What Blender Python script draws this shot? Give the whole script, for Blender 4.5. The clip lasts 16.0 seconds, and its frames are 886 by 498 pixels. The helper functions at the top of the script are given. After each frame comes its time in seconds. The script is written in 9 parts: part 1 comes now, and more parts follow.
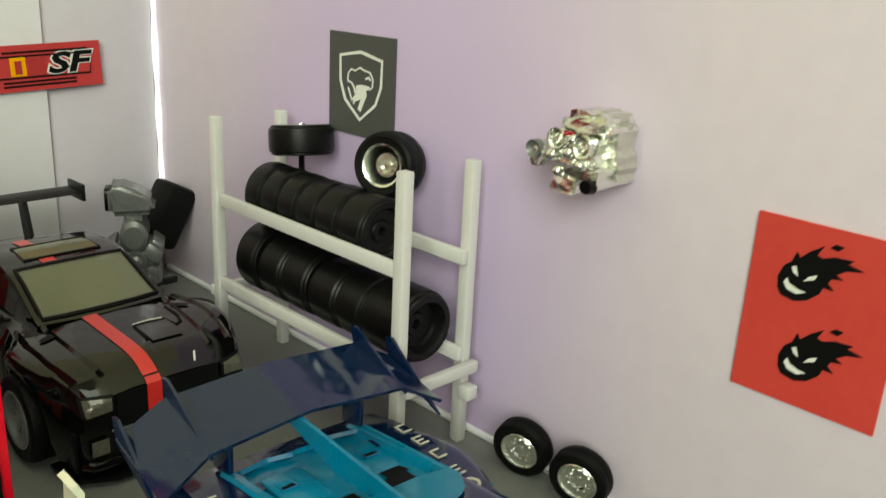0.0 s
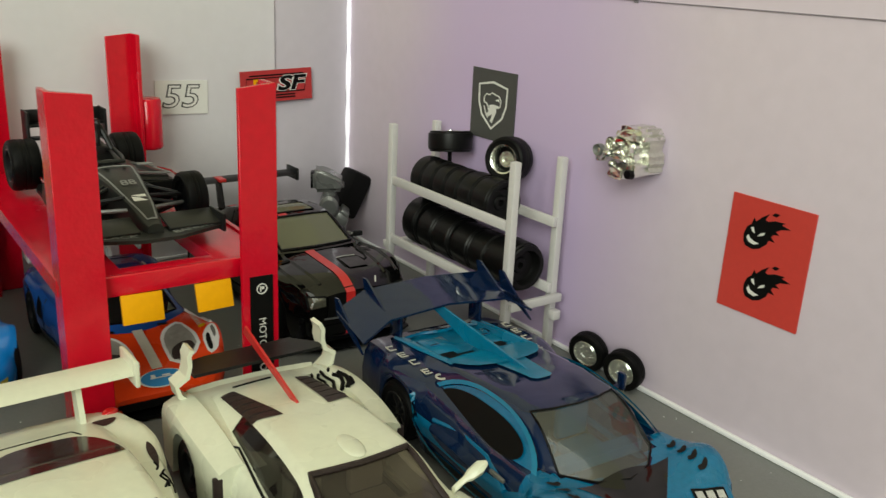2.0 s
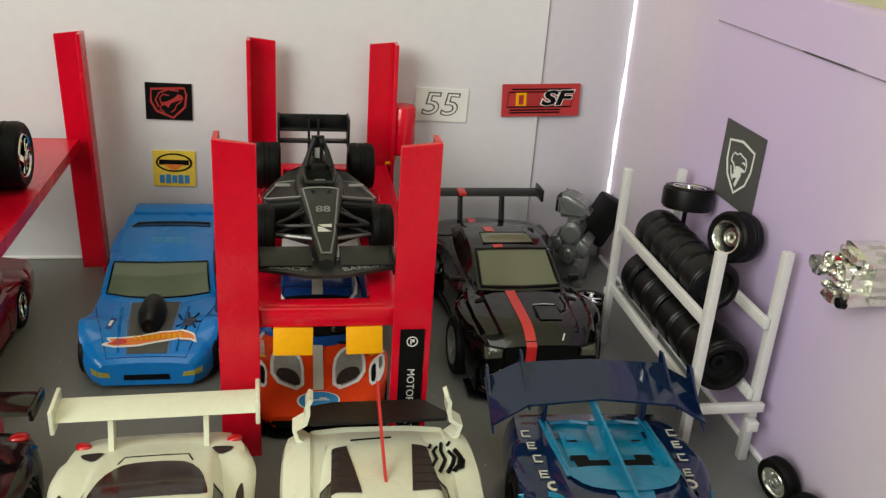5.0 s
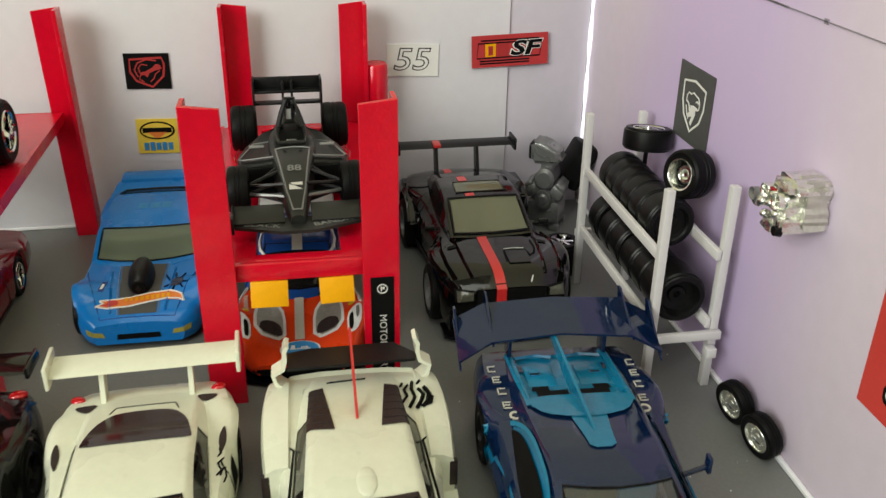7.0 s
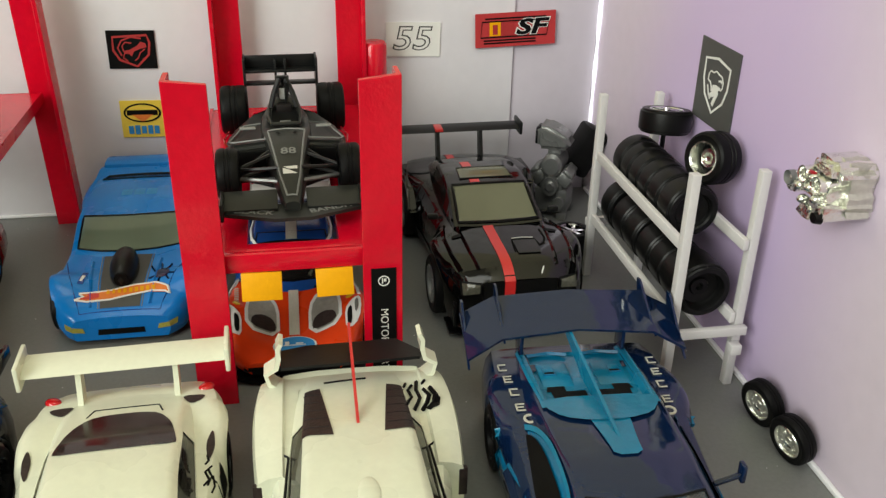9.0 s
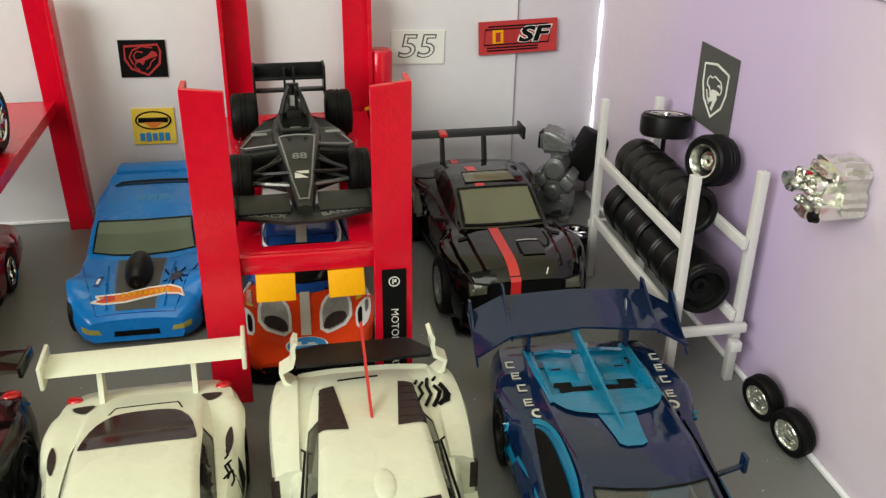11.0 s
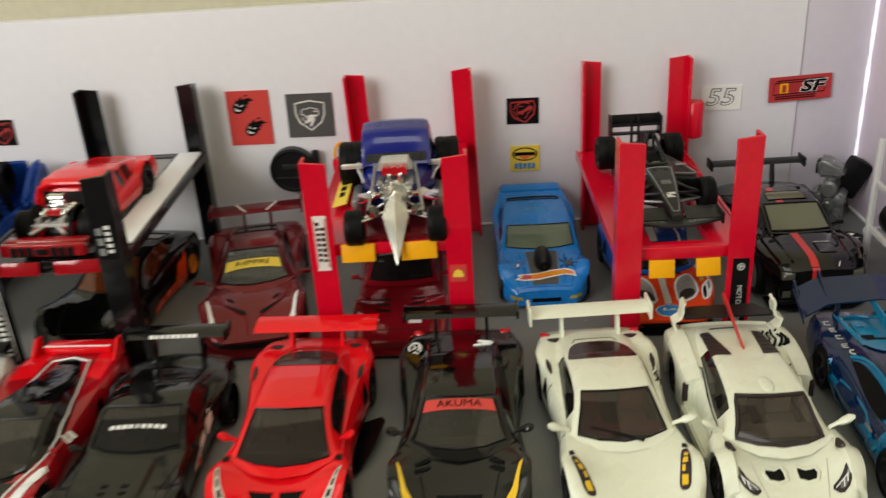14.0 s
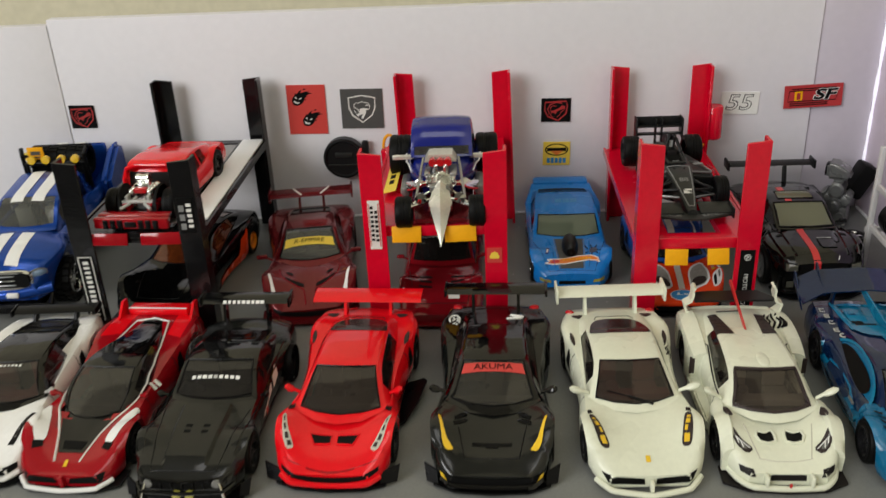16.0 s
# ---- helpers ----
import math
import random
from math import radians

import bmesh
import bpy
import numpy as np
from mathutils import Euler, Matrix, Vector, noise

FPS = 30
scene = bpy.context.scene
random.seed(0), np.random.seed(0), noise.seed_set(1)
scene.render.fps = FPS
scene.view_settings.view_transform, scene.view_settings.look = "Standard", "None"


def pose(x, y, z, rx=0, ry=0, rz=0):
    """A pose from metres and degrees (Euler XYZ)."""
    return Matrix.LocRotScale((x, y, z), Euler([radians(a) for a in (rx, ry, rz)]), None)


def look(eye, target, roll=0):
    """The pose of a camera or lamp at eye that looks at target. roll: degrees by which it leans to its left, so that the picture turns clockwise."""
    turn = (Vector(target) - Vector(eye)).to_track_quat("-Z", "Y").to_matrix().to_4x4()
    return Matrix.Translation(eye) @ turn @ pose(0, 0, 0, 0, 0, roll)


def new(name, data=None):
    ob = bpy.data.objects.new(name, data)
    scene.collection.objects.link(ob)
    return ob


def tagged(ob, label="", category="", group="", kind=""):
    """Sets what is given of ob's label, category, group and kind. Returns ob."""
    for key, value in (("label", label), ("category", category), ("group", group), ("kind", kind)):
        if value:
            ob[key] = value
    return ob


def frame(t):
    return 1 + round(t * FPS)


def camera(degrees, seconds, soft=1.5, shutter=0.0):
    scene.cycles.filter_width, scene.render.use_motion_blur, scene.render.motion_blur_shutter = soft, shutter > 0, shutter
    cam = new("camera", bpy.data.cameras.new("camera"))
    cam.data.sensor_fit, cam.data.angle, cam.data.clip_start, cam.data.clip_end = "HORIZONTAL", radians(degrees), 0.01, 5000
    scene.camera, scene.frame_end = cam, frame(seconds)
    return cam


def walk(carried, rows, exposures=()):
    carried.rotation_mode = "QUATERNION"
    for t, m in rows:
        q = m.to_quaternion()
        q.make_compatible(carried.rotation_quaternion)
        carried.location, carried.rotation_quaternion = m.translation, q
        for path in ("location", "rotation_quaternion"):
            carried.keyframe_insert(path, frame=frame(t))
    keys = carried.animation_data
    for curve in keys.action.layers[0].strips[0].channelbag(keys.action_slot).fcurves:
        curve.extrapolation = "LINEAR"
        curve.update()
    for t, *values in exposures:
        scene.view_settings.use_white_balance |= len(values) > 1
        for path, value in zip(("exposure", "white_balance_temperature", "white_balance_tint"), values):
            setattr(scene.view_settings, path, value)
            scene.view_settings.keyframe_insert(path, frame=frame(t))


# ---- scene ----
cam = camera(53.3, 16.0, soft=1.35, shutter=0.5)
# seconds, eye and target in units of 1.07 mm, roll in degrees
PATH = [
    (0, (2.1, -171.6, 66.6), (29.2, -144.9, 54.2), 2.9),
    (0.5, (-0.6, -177.8, 72.3), (26.5, -151.1, 60.0), 3.2),
    (1, (-15.3, -195.5, 73.9), (10.4, -167.5, 61.7), 3.2),
    (1.5, (-31.0, -216.5, 74.9), (-7.4, -186.6, 62.6), 2.8),
    (2, (-34.6, -220.5, 77.4), (-12.2, -189.7, 65.1), 2.8),
    (2.5, (-35.6, -214.1, 83.5), (-14.3, -182.6, 70.9), 2.6),
    (3, (-31.8, -206.2, 96.2), (-13.1, -173.5, 82.9), 2.0),
    (3.5, (-20.0, -213.3, 93.3), (-3.7, -179.5, 79.4), 2.4),
    (4, (-10.8, -210.2, 93.2), (2.1, -175.1, 78.9), 2.6),
    (4.5, (3.9, -218.0, 93.2), (12.0, -182.0, 77.9), 2.6),
    (4.7, (3.2, -218.1, 95.0), (10.1, -181.9, 79.6), 4.2),
    (6.8, (11.9, -225.2, 99.5), (18.0, -189.8, 82.0), 0.9),
    (7, (10.7, -227.2, 99.5), (16.9, -191.8, 81.9), 0.8),
    (7.5, (7.7, -238.3, 101.1), (14.0, -202.9, 83.5), 0.9),
    (8, (8.6, -224.6, 96.6), (15.0, -189.3, 78.9), 1.0),
    (8.5, (11.0, -217.5, 94.4), (17.5, -182.3, 76.5), 1.1),
    (9, (10.2, -216.6, 93.9), (16.7, -181.5, 76.0), 1.1),
    (11.5, (5.7, -221.1, 96.0), (12.4, -185.8, 78.5), 0.6),
    (12, (-2.3, -220.6, 99.1), (4.7, -185.2, 81.8), 0.3),
    (12.5, (-20.3, -217.3, 98.3), (-13.2, -181.8, 81.5), -0.0),
    (13, (-38.9, -223.8, 100.8), (-32.0, -188.2, 84.1), -0.9),
    (13.5, (-41.0, -253.2, 114.1), (-37.7, -217.1, 97.3), -2.1),
    (14, (-45.6, -291.9, 128.1), (-46.8, -255.7, 111.1), -3.7),
    (14.5, (-45.3, -310.2, 135.8), (-48.4, -274.3, 118.4), -4.7),
    (15, (-46.3, -322.8, 138.5), (-49.7, -287.1, 120.8), -3.9),
    (15.5, (-48.4, -326.6, 140.0), (-51.6, -290.9, 122.1), -3.0),
    (16, (-48.3, -319.1, 139.5), (-50.7, -283.2, 122.1), -2.7),
]
MM = 0.00107
walk(cam, [(t, look(Vector(eye) * MM, Vector(target) * MM, roll)) for t, eye, target, roll in PATH],
     [(0, 0.42, 7000, -12), (1.2, 0.12, 6850, -5), (2, 0.06, 6750, -4), (4, 0.16, 6650, 1), (7, 0.32, 6550, 2), (9.2, 0.40, 6550, 2), (12, 0.44, 6600, 2), (12.5, 0.40, 6650, 3), (14, 0.10, 6550, 8), (16, -0.03, 6350, 10)])

# ---- light ----
world = bpy.data.worlds.new("room_air")
world.use_nodes = True
world.node_tree.nodes["Background"].inputs[0].default_value = (0.9, 0.95, 1.0, 1)
world.node_tree.nodes["Background"].inputs[1].default_value = 0.25
scene.world = world
scene.view_settings.exposure = 0.0


def area_lamp(name, eye, target, sx, sy, power, colour):
    data = bpy.data.lights.new(name, "AREA")
    data.shape, data.size, data.size_y, data.energy, data.color = "RECTANGLE", sx, sy, power, colour
    ob = new(name, data)
    ob.matrix_world = look(eye, target)
    return ob


area_lamp("window_light", (-1.52, -1.55, 0.98), (-0.05, -0.08, 0.02), 1.25, 1.05, 37.0, (1.0, 0.985, 0.95))
# weak fill added from above; no ceiling lamp is known here
area_lamp("ceiling_lamp_light", (-0.10, -0.75, 1.38), (-0.05, -0.05, 0.0), 0.7, 0.7, 3.5, (1.0, 0.98, 0.94))


# ---- materials ----
def material(name, colour, rough=0.5, metal=0.0, coat=0.0, spec=0.5, vary=0.06, grain=900.0, bump=0.0, bump_scale=1500.0, blotch=60.0, rough_vary=0.08):
    """A surface with colour variation at two scales, uneven gloss and fine relief (scales per metre)."""
    m = bpy.data.materials.new(name)
    m.use_nodes = True
    n, l = m.node_tree.nodes, m.node_tree.links
    b = n["Principled BSDF"]
    b.inputs["Metallic"].default_value = metal
    b.inputs["Coat Weight"].default_value = coat
    b.inputs["Coat Roughness"].default_value = 0.06
    b.inputs["Specular IOR Level"].default_value = spec
    tc = n.new("ShaderNodeTexCoord")
    big, small = n.new("ShaderNodeTexNoise"), n.new("ShaderNodeTexNoise")
    big.inputs["Scale"].default_value, small.inputs["Scale"].default_value = blotch, grain
    for t in (big, small):
        t.inputs["Detail"].default_value = 3.0
        l.new(tc.outputs["Object"], t.inputs["Vector"])
    add = n.new("ShaderNodeMath")
    add.operation = "ADD"
    l.new(big.outputs["Fac"], add.inputs[0])
    l.new(small.outputs["Fac"], add.inputs[1])
    ramp = n.new("ShaderNodeMapRange")
    ramp.inputs["From Min"].default_value, ramp.inputs["From Max"].default_value = 0.6, 1.4
    ramp.inputs["To Min"].default_value, ramp.inputs["To Max"].default_value = 1 - vary, 1 + vary
    l.new(add.outputs[0], ramp.inputs["Value"])
    mul = n.new("ShaderNodeVectorMath")
    mul.operation = "SCALE"
    mul.inputs[0].default_value = colour
    l.new(ramp.outputs["Result"], mul.inputs["Scale"])
    l.new(mul.outputs["Vector"], b.inputs["Base Color"])
    rr = n.new("ShaderNodeMapRange")
    rr.inputs["From Min"].default_value, rr.inputs["From Max"].default_value = 0.3, 0.7
    rr.inputs["To Min"].default_value, rr.inputs["To Max"].default_value = max(0.02, rough - rough_vary), min(1, rough + rough_vary)
    l.new(big.outputs["Fac"], rr.inputs["Value"])
    l.new(rr.outputs["Result"], b.inputs["Roughness"])
    if bump:
        bt, bn = n.new("ShaderNodeTexNoise"), n.new("ShaderNodeBump")
        bt.inputs["Scale"].default_value, bt.inputs["Detail"].default_value = bump_scale, 1.0 if bump_scale < 400 else 4.0
        bn.inputs["Strength"].default_value, bn.inputs["Distance"].default_value = bump, 0.0004
        l.new(tc.outputs["Object"], bt.inputs["Vector"])
        l.new(bt.outputs["Fac"], bn.inputs["Height"])
        l.new(bn.outputs["Normal"], b.inputs["Normal"])
    return m


def tinted_glass(name, tint, haze=(0.1, 0.1, 0.1), cloud=0.3, gloss=1.0):
    """Moulded clear plastic: tinted, a little cloudy, with a sheen."""
    m = bpy.data.materials.new(name)
    m.use_nodes = True
    n, l = m.node_tree.nodes, m.node_tree.links
    n.remove(n["Principled BSDF"])
    tr, gl, mx, fr = n.new("ShaderNodeBsdfTransparent"), n.new("ShaderNodeBsdfGlossy"), n.new("ShaderNodeMixShader"), n.new("ShaderNodeFresnel")
    tr.inputs["Color"].default_value = (*tint, 1)
    gl.inputs["Roughness"].default_value = 0.06
    fr.inputs["IOR"].default_value = 1.6 * gloss
    l.new(fr.outputs["Fac"], mx.inputs["Fac"])
    df, body = n.new("ShaderNodeBsdfDiffuse"), n.new("ShaderNodeMixShader")
    df.inputs["Color"].default_value, body.inputs["Fac"].default_value = (*haze, 1), cloud
    l.new(tr.outputs["BSDF"], body.inputs[1])
    l.new(df.outputs["BSDF"], body.inputs[2])
    l.new(body.outputs["Shader"], mx.inputs[1])
    l.new(gl.outputs["BSDF"], mx.inputs[2])
    l.new(mx.outputs["Shader"], n["Material Output"].inputs["Surface"])
    return m


def paint(name, colour, rough=0.28, coat=0.6, bump=0.03, vary=0.05, spec=0.26, wave=900.0):
    return material(name, colour, rough, 0.0, coat * 0.35, spec, vary, 700.0, bump, wave)


M = dict(
    floor=material("grey_floor_board", (0.178, 0.183, 0.174), 0.42, vary=0.10, grain=1400, bump=0.10, bump_scale=2500, blotch=14),
    white_board=material("white_foam_board", (0.70, 0.685, 0.715), 0.62, vary=0.03, grain=300, bump=0.04, bump_scale=600, blotch=9),
    lilac_board=material("lilac_foam_board", (0.63, 0.545, 0.625), 0.55, vary=0.035, grain=300, bump=0.04, bump_scale=600, blotch=9),
    # darker than the white board: the corner's shade is put into the colour
    corner_board=material("pinkish_shaded_foam_board", (0.525, 0.485, 0.54), 0.62, vary=0.04, grain=300, bump=0.04, bump_scale=600, blotch=9),
    duct_grey=material("pale_grey_plastic_moulding", (0.30, 0.295, 0.265), 0.4, vary=0.2, blotch=300),
    lamp_smoke=material("smoky_lens", (0.085, 0.085, 0.065), 0.14, coat=0.8, vary=0.35, grain=1800),
    grey_board=material("grey_board", (0.34, 0.33, 0.34), 0.6, vary=0.05),
    foam_edge=material("white_foam_edge", (0.86, 0.86, 0.87), 0.6, vary=0.03),
    plaster=material("cream_plaster", (0.66, 0.62, 0.47), 0.85, vary=0.08, grain=260, bump=1.0, bump_scale=170, blotch=8),
    room_white=material("room_paint", (0.22, 0.21, 0.19), 0.9, vary=0.03, grain=30, blotch=3),
    ceiling=material("ceiling_paint", (0.40, 0.39, 0.37), 0.9, vary=0.03, grain=30, blotch=3),
    red_card=material("red_gloss_card", (0.60, 0.0015, 0.020), 0.20, coat=0.22, spec=0.36, vary=0.10, grain=500, bump=0.20, bump_scale=1300, blotch=45, rough_vary=0.14),
    black_card=material("black_gloss_card", (0.005, 0.005, 0.0055), 0.18, coat=0.12, spec=0.3, vary=0.2, bump=0.15, bump_scale=900),
    yellow_card=material("yellow_card", (0.80, 0.37, 0.004), 0.5, spec=0.2, vary=0.06, bump=0.15),
    yellow_paper=material("yellow_paper", (0.80, 0.58, 0.06), 0.6, vary=0.05),
    rack_white=material("white_styrene", (0.60, 0.585, 0.575), 0.45, vary=0.03, bump=0.05),
    rubber=material("black_rubber", (0.004, 0.004, 0.004), 0.46, spec=0.12, vary=0.25, bump=0.12, bump_scale=3000),
    tyre_gloss=material("black_tyre_plastic", (0.004, 0.004, 0.004), 0.36, spec=0.2, vary=0.25, bump=0.05),
    chrome=material("chrome", (0.80, 0.81, 0.80), 0.07, 1.0, vary=0.04, rough_vary=0.04),
    silver=material("silver_plastic", (0.42, 0.42, 0.42), 0.3, 0.8, vary=0.08, rough_vary=0.1),
    gunmetal=material("gunmetal_plastic", (0.20, 0.205, 0.20), 0.35, 0.5, vary=0.12, bump=0.06),
    dark_rim=material("dark_rim", (0.03, 0.03, 0.032), 0.3, 0.6, vary=0.1),
    orange_rim=material("orange_rim", (0.75, 0.22, 0.01), 0.35, vary=0.06),
    black_plastic=material("black_plastic", (0.0035, 0.0035, 0.004), 0.30, spec=0.18, vary=0.2, bump=0.04),
    satin_black=material("satin_black_plastic", (0.0085, 0.0088, 0.0092), 0.36, spec=0.26, vary=0.2, bump=0.05),
    slate_plastic=material("slate_black_plastic", (0.017, 0.018, 0.0165), 0.40, spec=0.36, vary=0.15, bump=0.05),
    grey_line=material("grey_print", (0.21, 0.215, 0.21), 0.5, vary=0.05),
    interior=material("dark_interior", (0.009, 0.007, 0.007), 0.6, spec=0.2, vary=0.2),
    interior_red=material("red_interior", (0.16, 0.015, 0.012), 0.6, vary=0.2),
    interior_tan=material("pale_interior", (0.30, 0.28, 0.22), 0.6, vary=0.1),
    white_paint=paint("white_paint", (0.72, 0.74, 0.59), 0.3, 0.4, bump=0.16, wave=240.0, spec=0.34),
    gloss_white=paint("gloss_white", (0.78, 0.78, 0.76), 0.2, 0.7),
    red_paint=paint("bright_red_paint", (0.74, 0.004, 0.010), 0.16, 0.7, bump=0.2, wave=260.0, spec=0.36),
    deep_red=paint("deep_red_paint", (0.30, 0.003, 0.008), 0.13, 0.8, bump=0.22, wave=260.0, spec=0.4),
    dark_red=paint("dark_red_paint", (0.19, 0.005, 0.010), 0.11, 1.2, spec=0.42, bump=0.25, wave=260.0),
    maroon=material("metallic_maroon_paint", (0.14, 0.008, 0.011), 0.20, 0.4, 0.4, 0.26, 0.10, 900.0, 0.06, 900.0),
    black_paint=paint("gloss_black_paint", (0.0025, 0.0025, 0.0025), 0.06, 0.5, spec=0.42, bump=0.34, wave=230.0),
    matt_black=paint("matt_black_paint", (0.008, 0.0085, 0.0075), 0.16, 0.3, spec=0.42, bump=0.28, wave=200.0),
    navy=paint("navy_paint", (0.003, 0.0125, 0.047), 0.06, 1.2, bump=0.42, spec=0.40, wave=200.0),
    teal=paint("bright_blue_paint", (0.006, 0.165, 0.30), 0.22, 0.8, bump=0.2, vary=0.10, spec=0.4),
    sky_blue=paint("sky_blue_paint", (0.008, 0.185, 0.58), 0.28, 0.5, bump=0.15, wave=260.0, spec=0.34),
    truck_blue=material("metallic_blue_paint", (0.008, 0.058, 0.33), 0.20, 0.5, 0.4, 0.26, 0.10, 900.0, 0.05, 900.0),
    rod_blue=paint("deep_blue_paint", (0.008, 0.014, 0.17), 0.17, 1.0, spec=0.45, bump=0.15, wave=220.0),
    racer_blue=paint("racer_blue_paint", (0.012, 0.06, 0.25), 0.22, 0.7),
    orange=paint("orange_paint", (0.74, 0.055, 0.010), 0.25, 0.5),
    lime=paint("green_paint", (0.04, 0.45, 0.06), 0.3, 0.5),
    yellow=paint("yellow_paint", (0.80, 0.50, 0.02), 0.3, 0.5),
    lamp_yellow=material("yellow_lens", (0.78, 0.50, 0.02), 0.2, coat=0.5),
    red_lens=material("red_lens", (0.50, 0.006, 0.010), 0.15, coat=0.6),
    grey_lens=material("grey_lens", (0.16, 0.16, 0.15), 0.12, coat=0.8, vary=0.3, grain=1500),
    blue_lens=material("bluish_lens", (0.22, 0.33, 0.50), 0.12, coat=0.8, vary=0.3, grain=1800),
    clear_lens=material("pale_lens", (0.42, 0.42, 0.40), 0.12, coat=0.8, vary=0.3, grain=1800),
    print_black=material("black_print", (0.004, 0.004, 0.004), 0.5, spec=0.12, vary=0.1),
    print_grey=material("charcoal_print", (0.065, 0.065, 0.062), 0.6, vary=0.06),
    print_red=material("red_print", (0.56, 0.045, 0.035), 0.6, vary=0.05),
    print_dark_red=material("dark_red_print", (0.36, 0.02, 0.02), 0.6, vary=0.05),
    strip_red=material("dull_red_paper", (0.44, 0.028, 0.030), 0.6, vary=0.07),
    print_white=material("white_print", (0.74, 0.74, 0.70), 0.6, vary=0.03),
    print_blue=material("blue_print", (0.03, 0.22, 0.50), 0.6, vary=0.05),
    print_orange=material("orange_print", (0.75, 0.20, 0.03), 0.55, vary=0.08),
    flag_red=material("red_stripe_print", (0.52, 0.02, 0.02), 0.35, coat=0.3),
    glass=tinted_glass("smoked_plastic", (0.34, 0.28, 0.24), (0.050, 0.038, 0.031), 0.42),
    glass_dark=tinted_glass("dark_plastic", (0.16, 0.15, 0.14), (0.026, 0.023, 0.021), 0.4),
    glass_grey=tinted_glass("grey_plastic", (0.45, 0.43, 0.38), (0.060, 0.056, 0.046), 0.5),
    glass_pale=tinted_glass("pale_grey_plastic", (0.50, 0.53, 0.51), (0.17, 0.175, 0.160), 0.3),
    glass_olive=tinted_glass("olive_plastic", (0.45, 0.46, 0.34), (0.20, 0.205, 0.135), 0.65),
    glass_green=tinted_glass("pale_green_plastic", (0.50, 0.55, 0.45), (0.22, 0.28, 0.205), 0.5),
    glass_orange=tinted_glass("orange_plastic", (0.45, 0.14, 0.04), (0.35, 0.08, 0.02), 0.3),
    cast_chrome=material("cast_chrome", (0.85, 0.86, 0.80), 0.2, 1.0, vary=0.06, rough_vary=0.06, bump=0.25, bump_scale=1200),
    pale_metal=material("pale_cast_metal", (0.60, 0.60, 0.53), 0.36, 0.9, vary=0.15, bump=0.12, bump_scale=300),
    pencil=material("pencil_grey", (0.27, 0.24, 0.28), 0.7, vary=0.2, grain=2500),
    nose_metal=material("pale_bare_metal", (0.74, 0.73, 0.64), 0.3, 0.55, vary=0.1, bump=0.2, bump_scale=500),
    brown_glass=material("dark_brown_window", (0.032, 0.020, 0.019), 0.14, coat=0.1, spec=0.25, vary=0.3, blotch=220, grain=1200),
    brown_vent=material("dark_brown_vent", (0.030, 0.020, 0.019), 0.45, spec=0.3, vary=0.3, bump=0.3, bump_scale=1800),
    cream_print=material("cream_print", (0.52, 0.50, 0.42), 0.55, vary=0.15, grain=2500),
    lens_olive=material("olive_lens", (0.36, 0.33, 0.06), 0.15, coat=0.7, vary=0.3, grain=1500),
    skin_teal=paint("bright_blue_brushed_paint", (0.005, 0.125, 0.255), 0.24, 0.8, bump=0.28, vary=0.16, spec=0.4),
)


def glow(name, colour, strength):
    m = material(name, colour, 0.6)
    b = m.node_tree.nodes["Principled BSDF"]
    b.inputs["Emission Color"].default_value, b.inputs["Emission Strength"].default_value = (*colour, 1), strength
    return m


def glow_tint_along(m, tint, start, end):
    """Paints a glow into a board's colour between two places along its length (metres from its middle), with an uneven
    edge.
    """
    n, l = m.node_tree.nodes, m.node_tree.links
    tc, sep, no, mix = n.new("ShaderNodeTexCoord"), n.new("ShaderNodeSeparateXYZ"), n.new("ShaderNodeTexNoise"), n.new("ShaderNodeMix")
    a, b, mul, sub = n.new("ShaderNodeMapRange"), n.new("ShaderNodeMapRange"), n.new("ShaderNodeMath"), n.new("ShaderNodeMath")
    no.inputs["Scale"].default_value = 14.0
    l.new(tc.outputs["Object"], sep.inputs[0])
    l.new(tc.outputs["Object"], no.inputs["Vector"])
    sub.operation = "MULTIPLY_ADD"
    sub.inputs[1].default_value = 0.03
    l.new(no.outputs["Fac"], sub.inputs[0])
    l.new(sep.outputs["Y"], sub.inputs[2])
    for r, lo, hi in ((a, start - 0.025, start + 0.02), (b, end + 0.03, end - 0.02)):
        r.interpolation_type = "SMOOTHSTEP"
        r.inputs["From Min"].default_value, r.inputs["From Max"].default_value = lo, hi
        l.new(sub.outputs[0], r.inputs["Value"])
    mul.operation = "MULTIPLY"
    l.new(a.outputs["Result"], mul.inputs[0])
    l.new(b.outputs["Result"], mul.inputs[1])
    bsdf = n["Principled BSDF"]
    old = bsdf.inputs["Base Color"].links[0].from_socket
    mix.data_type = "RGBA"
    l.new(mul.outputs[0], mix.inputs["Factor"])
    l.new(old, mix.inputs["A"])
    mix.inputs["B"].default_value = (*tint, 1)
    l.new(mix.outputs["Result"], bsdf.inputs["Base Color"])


# violet glow round the tyre rack, mixed into the lilac board's colour
glow_tint_along(M["lilac_board"], (0.56, 0.44, 0.67), -0.010, 0.058)
# emissive colour that stands for daylight behind the corner gap
M["gap_glow"] = glow("gap_glow_paint", (0.9, 0.88, 0.95), 0.55)


# ---- builders (sizes in units of 1.07 mm) ----
def finish(bm, angle=38):
    bmesh.ops.recalc_face_normals(bm, faces=bm.faces)
    for f in bm.faces:
        f.smooth = True
    lim = radians(angle)
    for e in bm.edges:
        if len(e.link_faces) == 2 and e.calc_face_angle(0) > lim:
            e.smooth = False


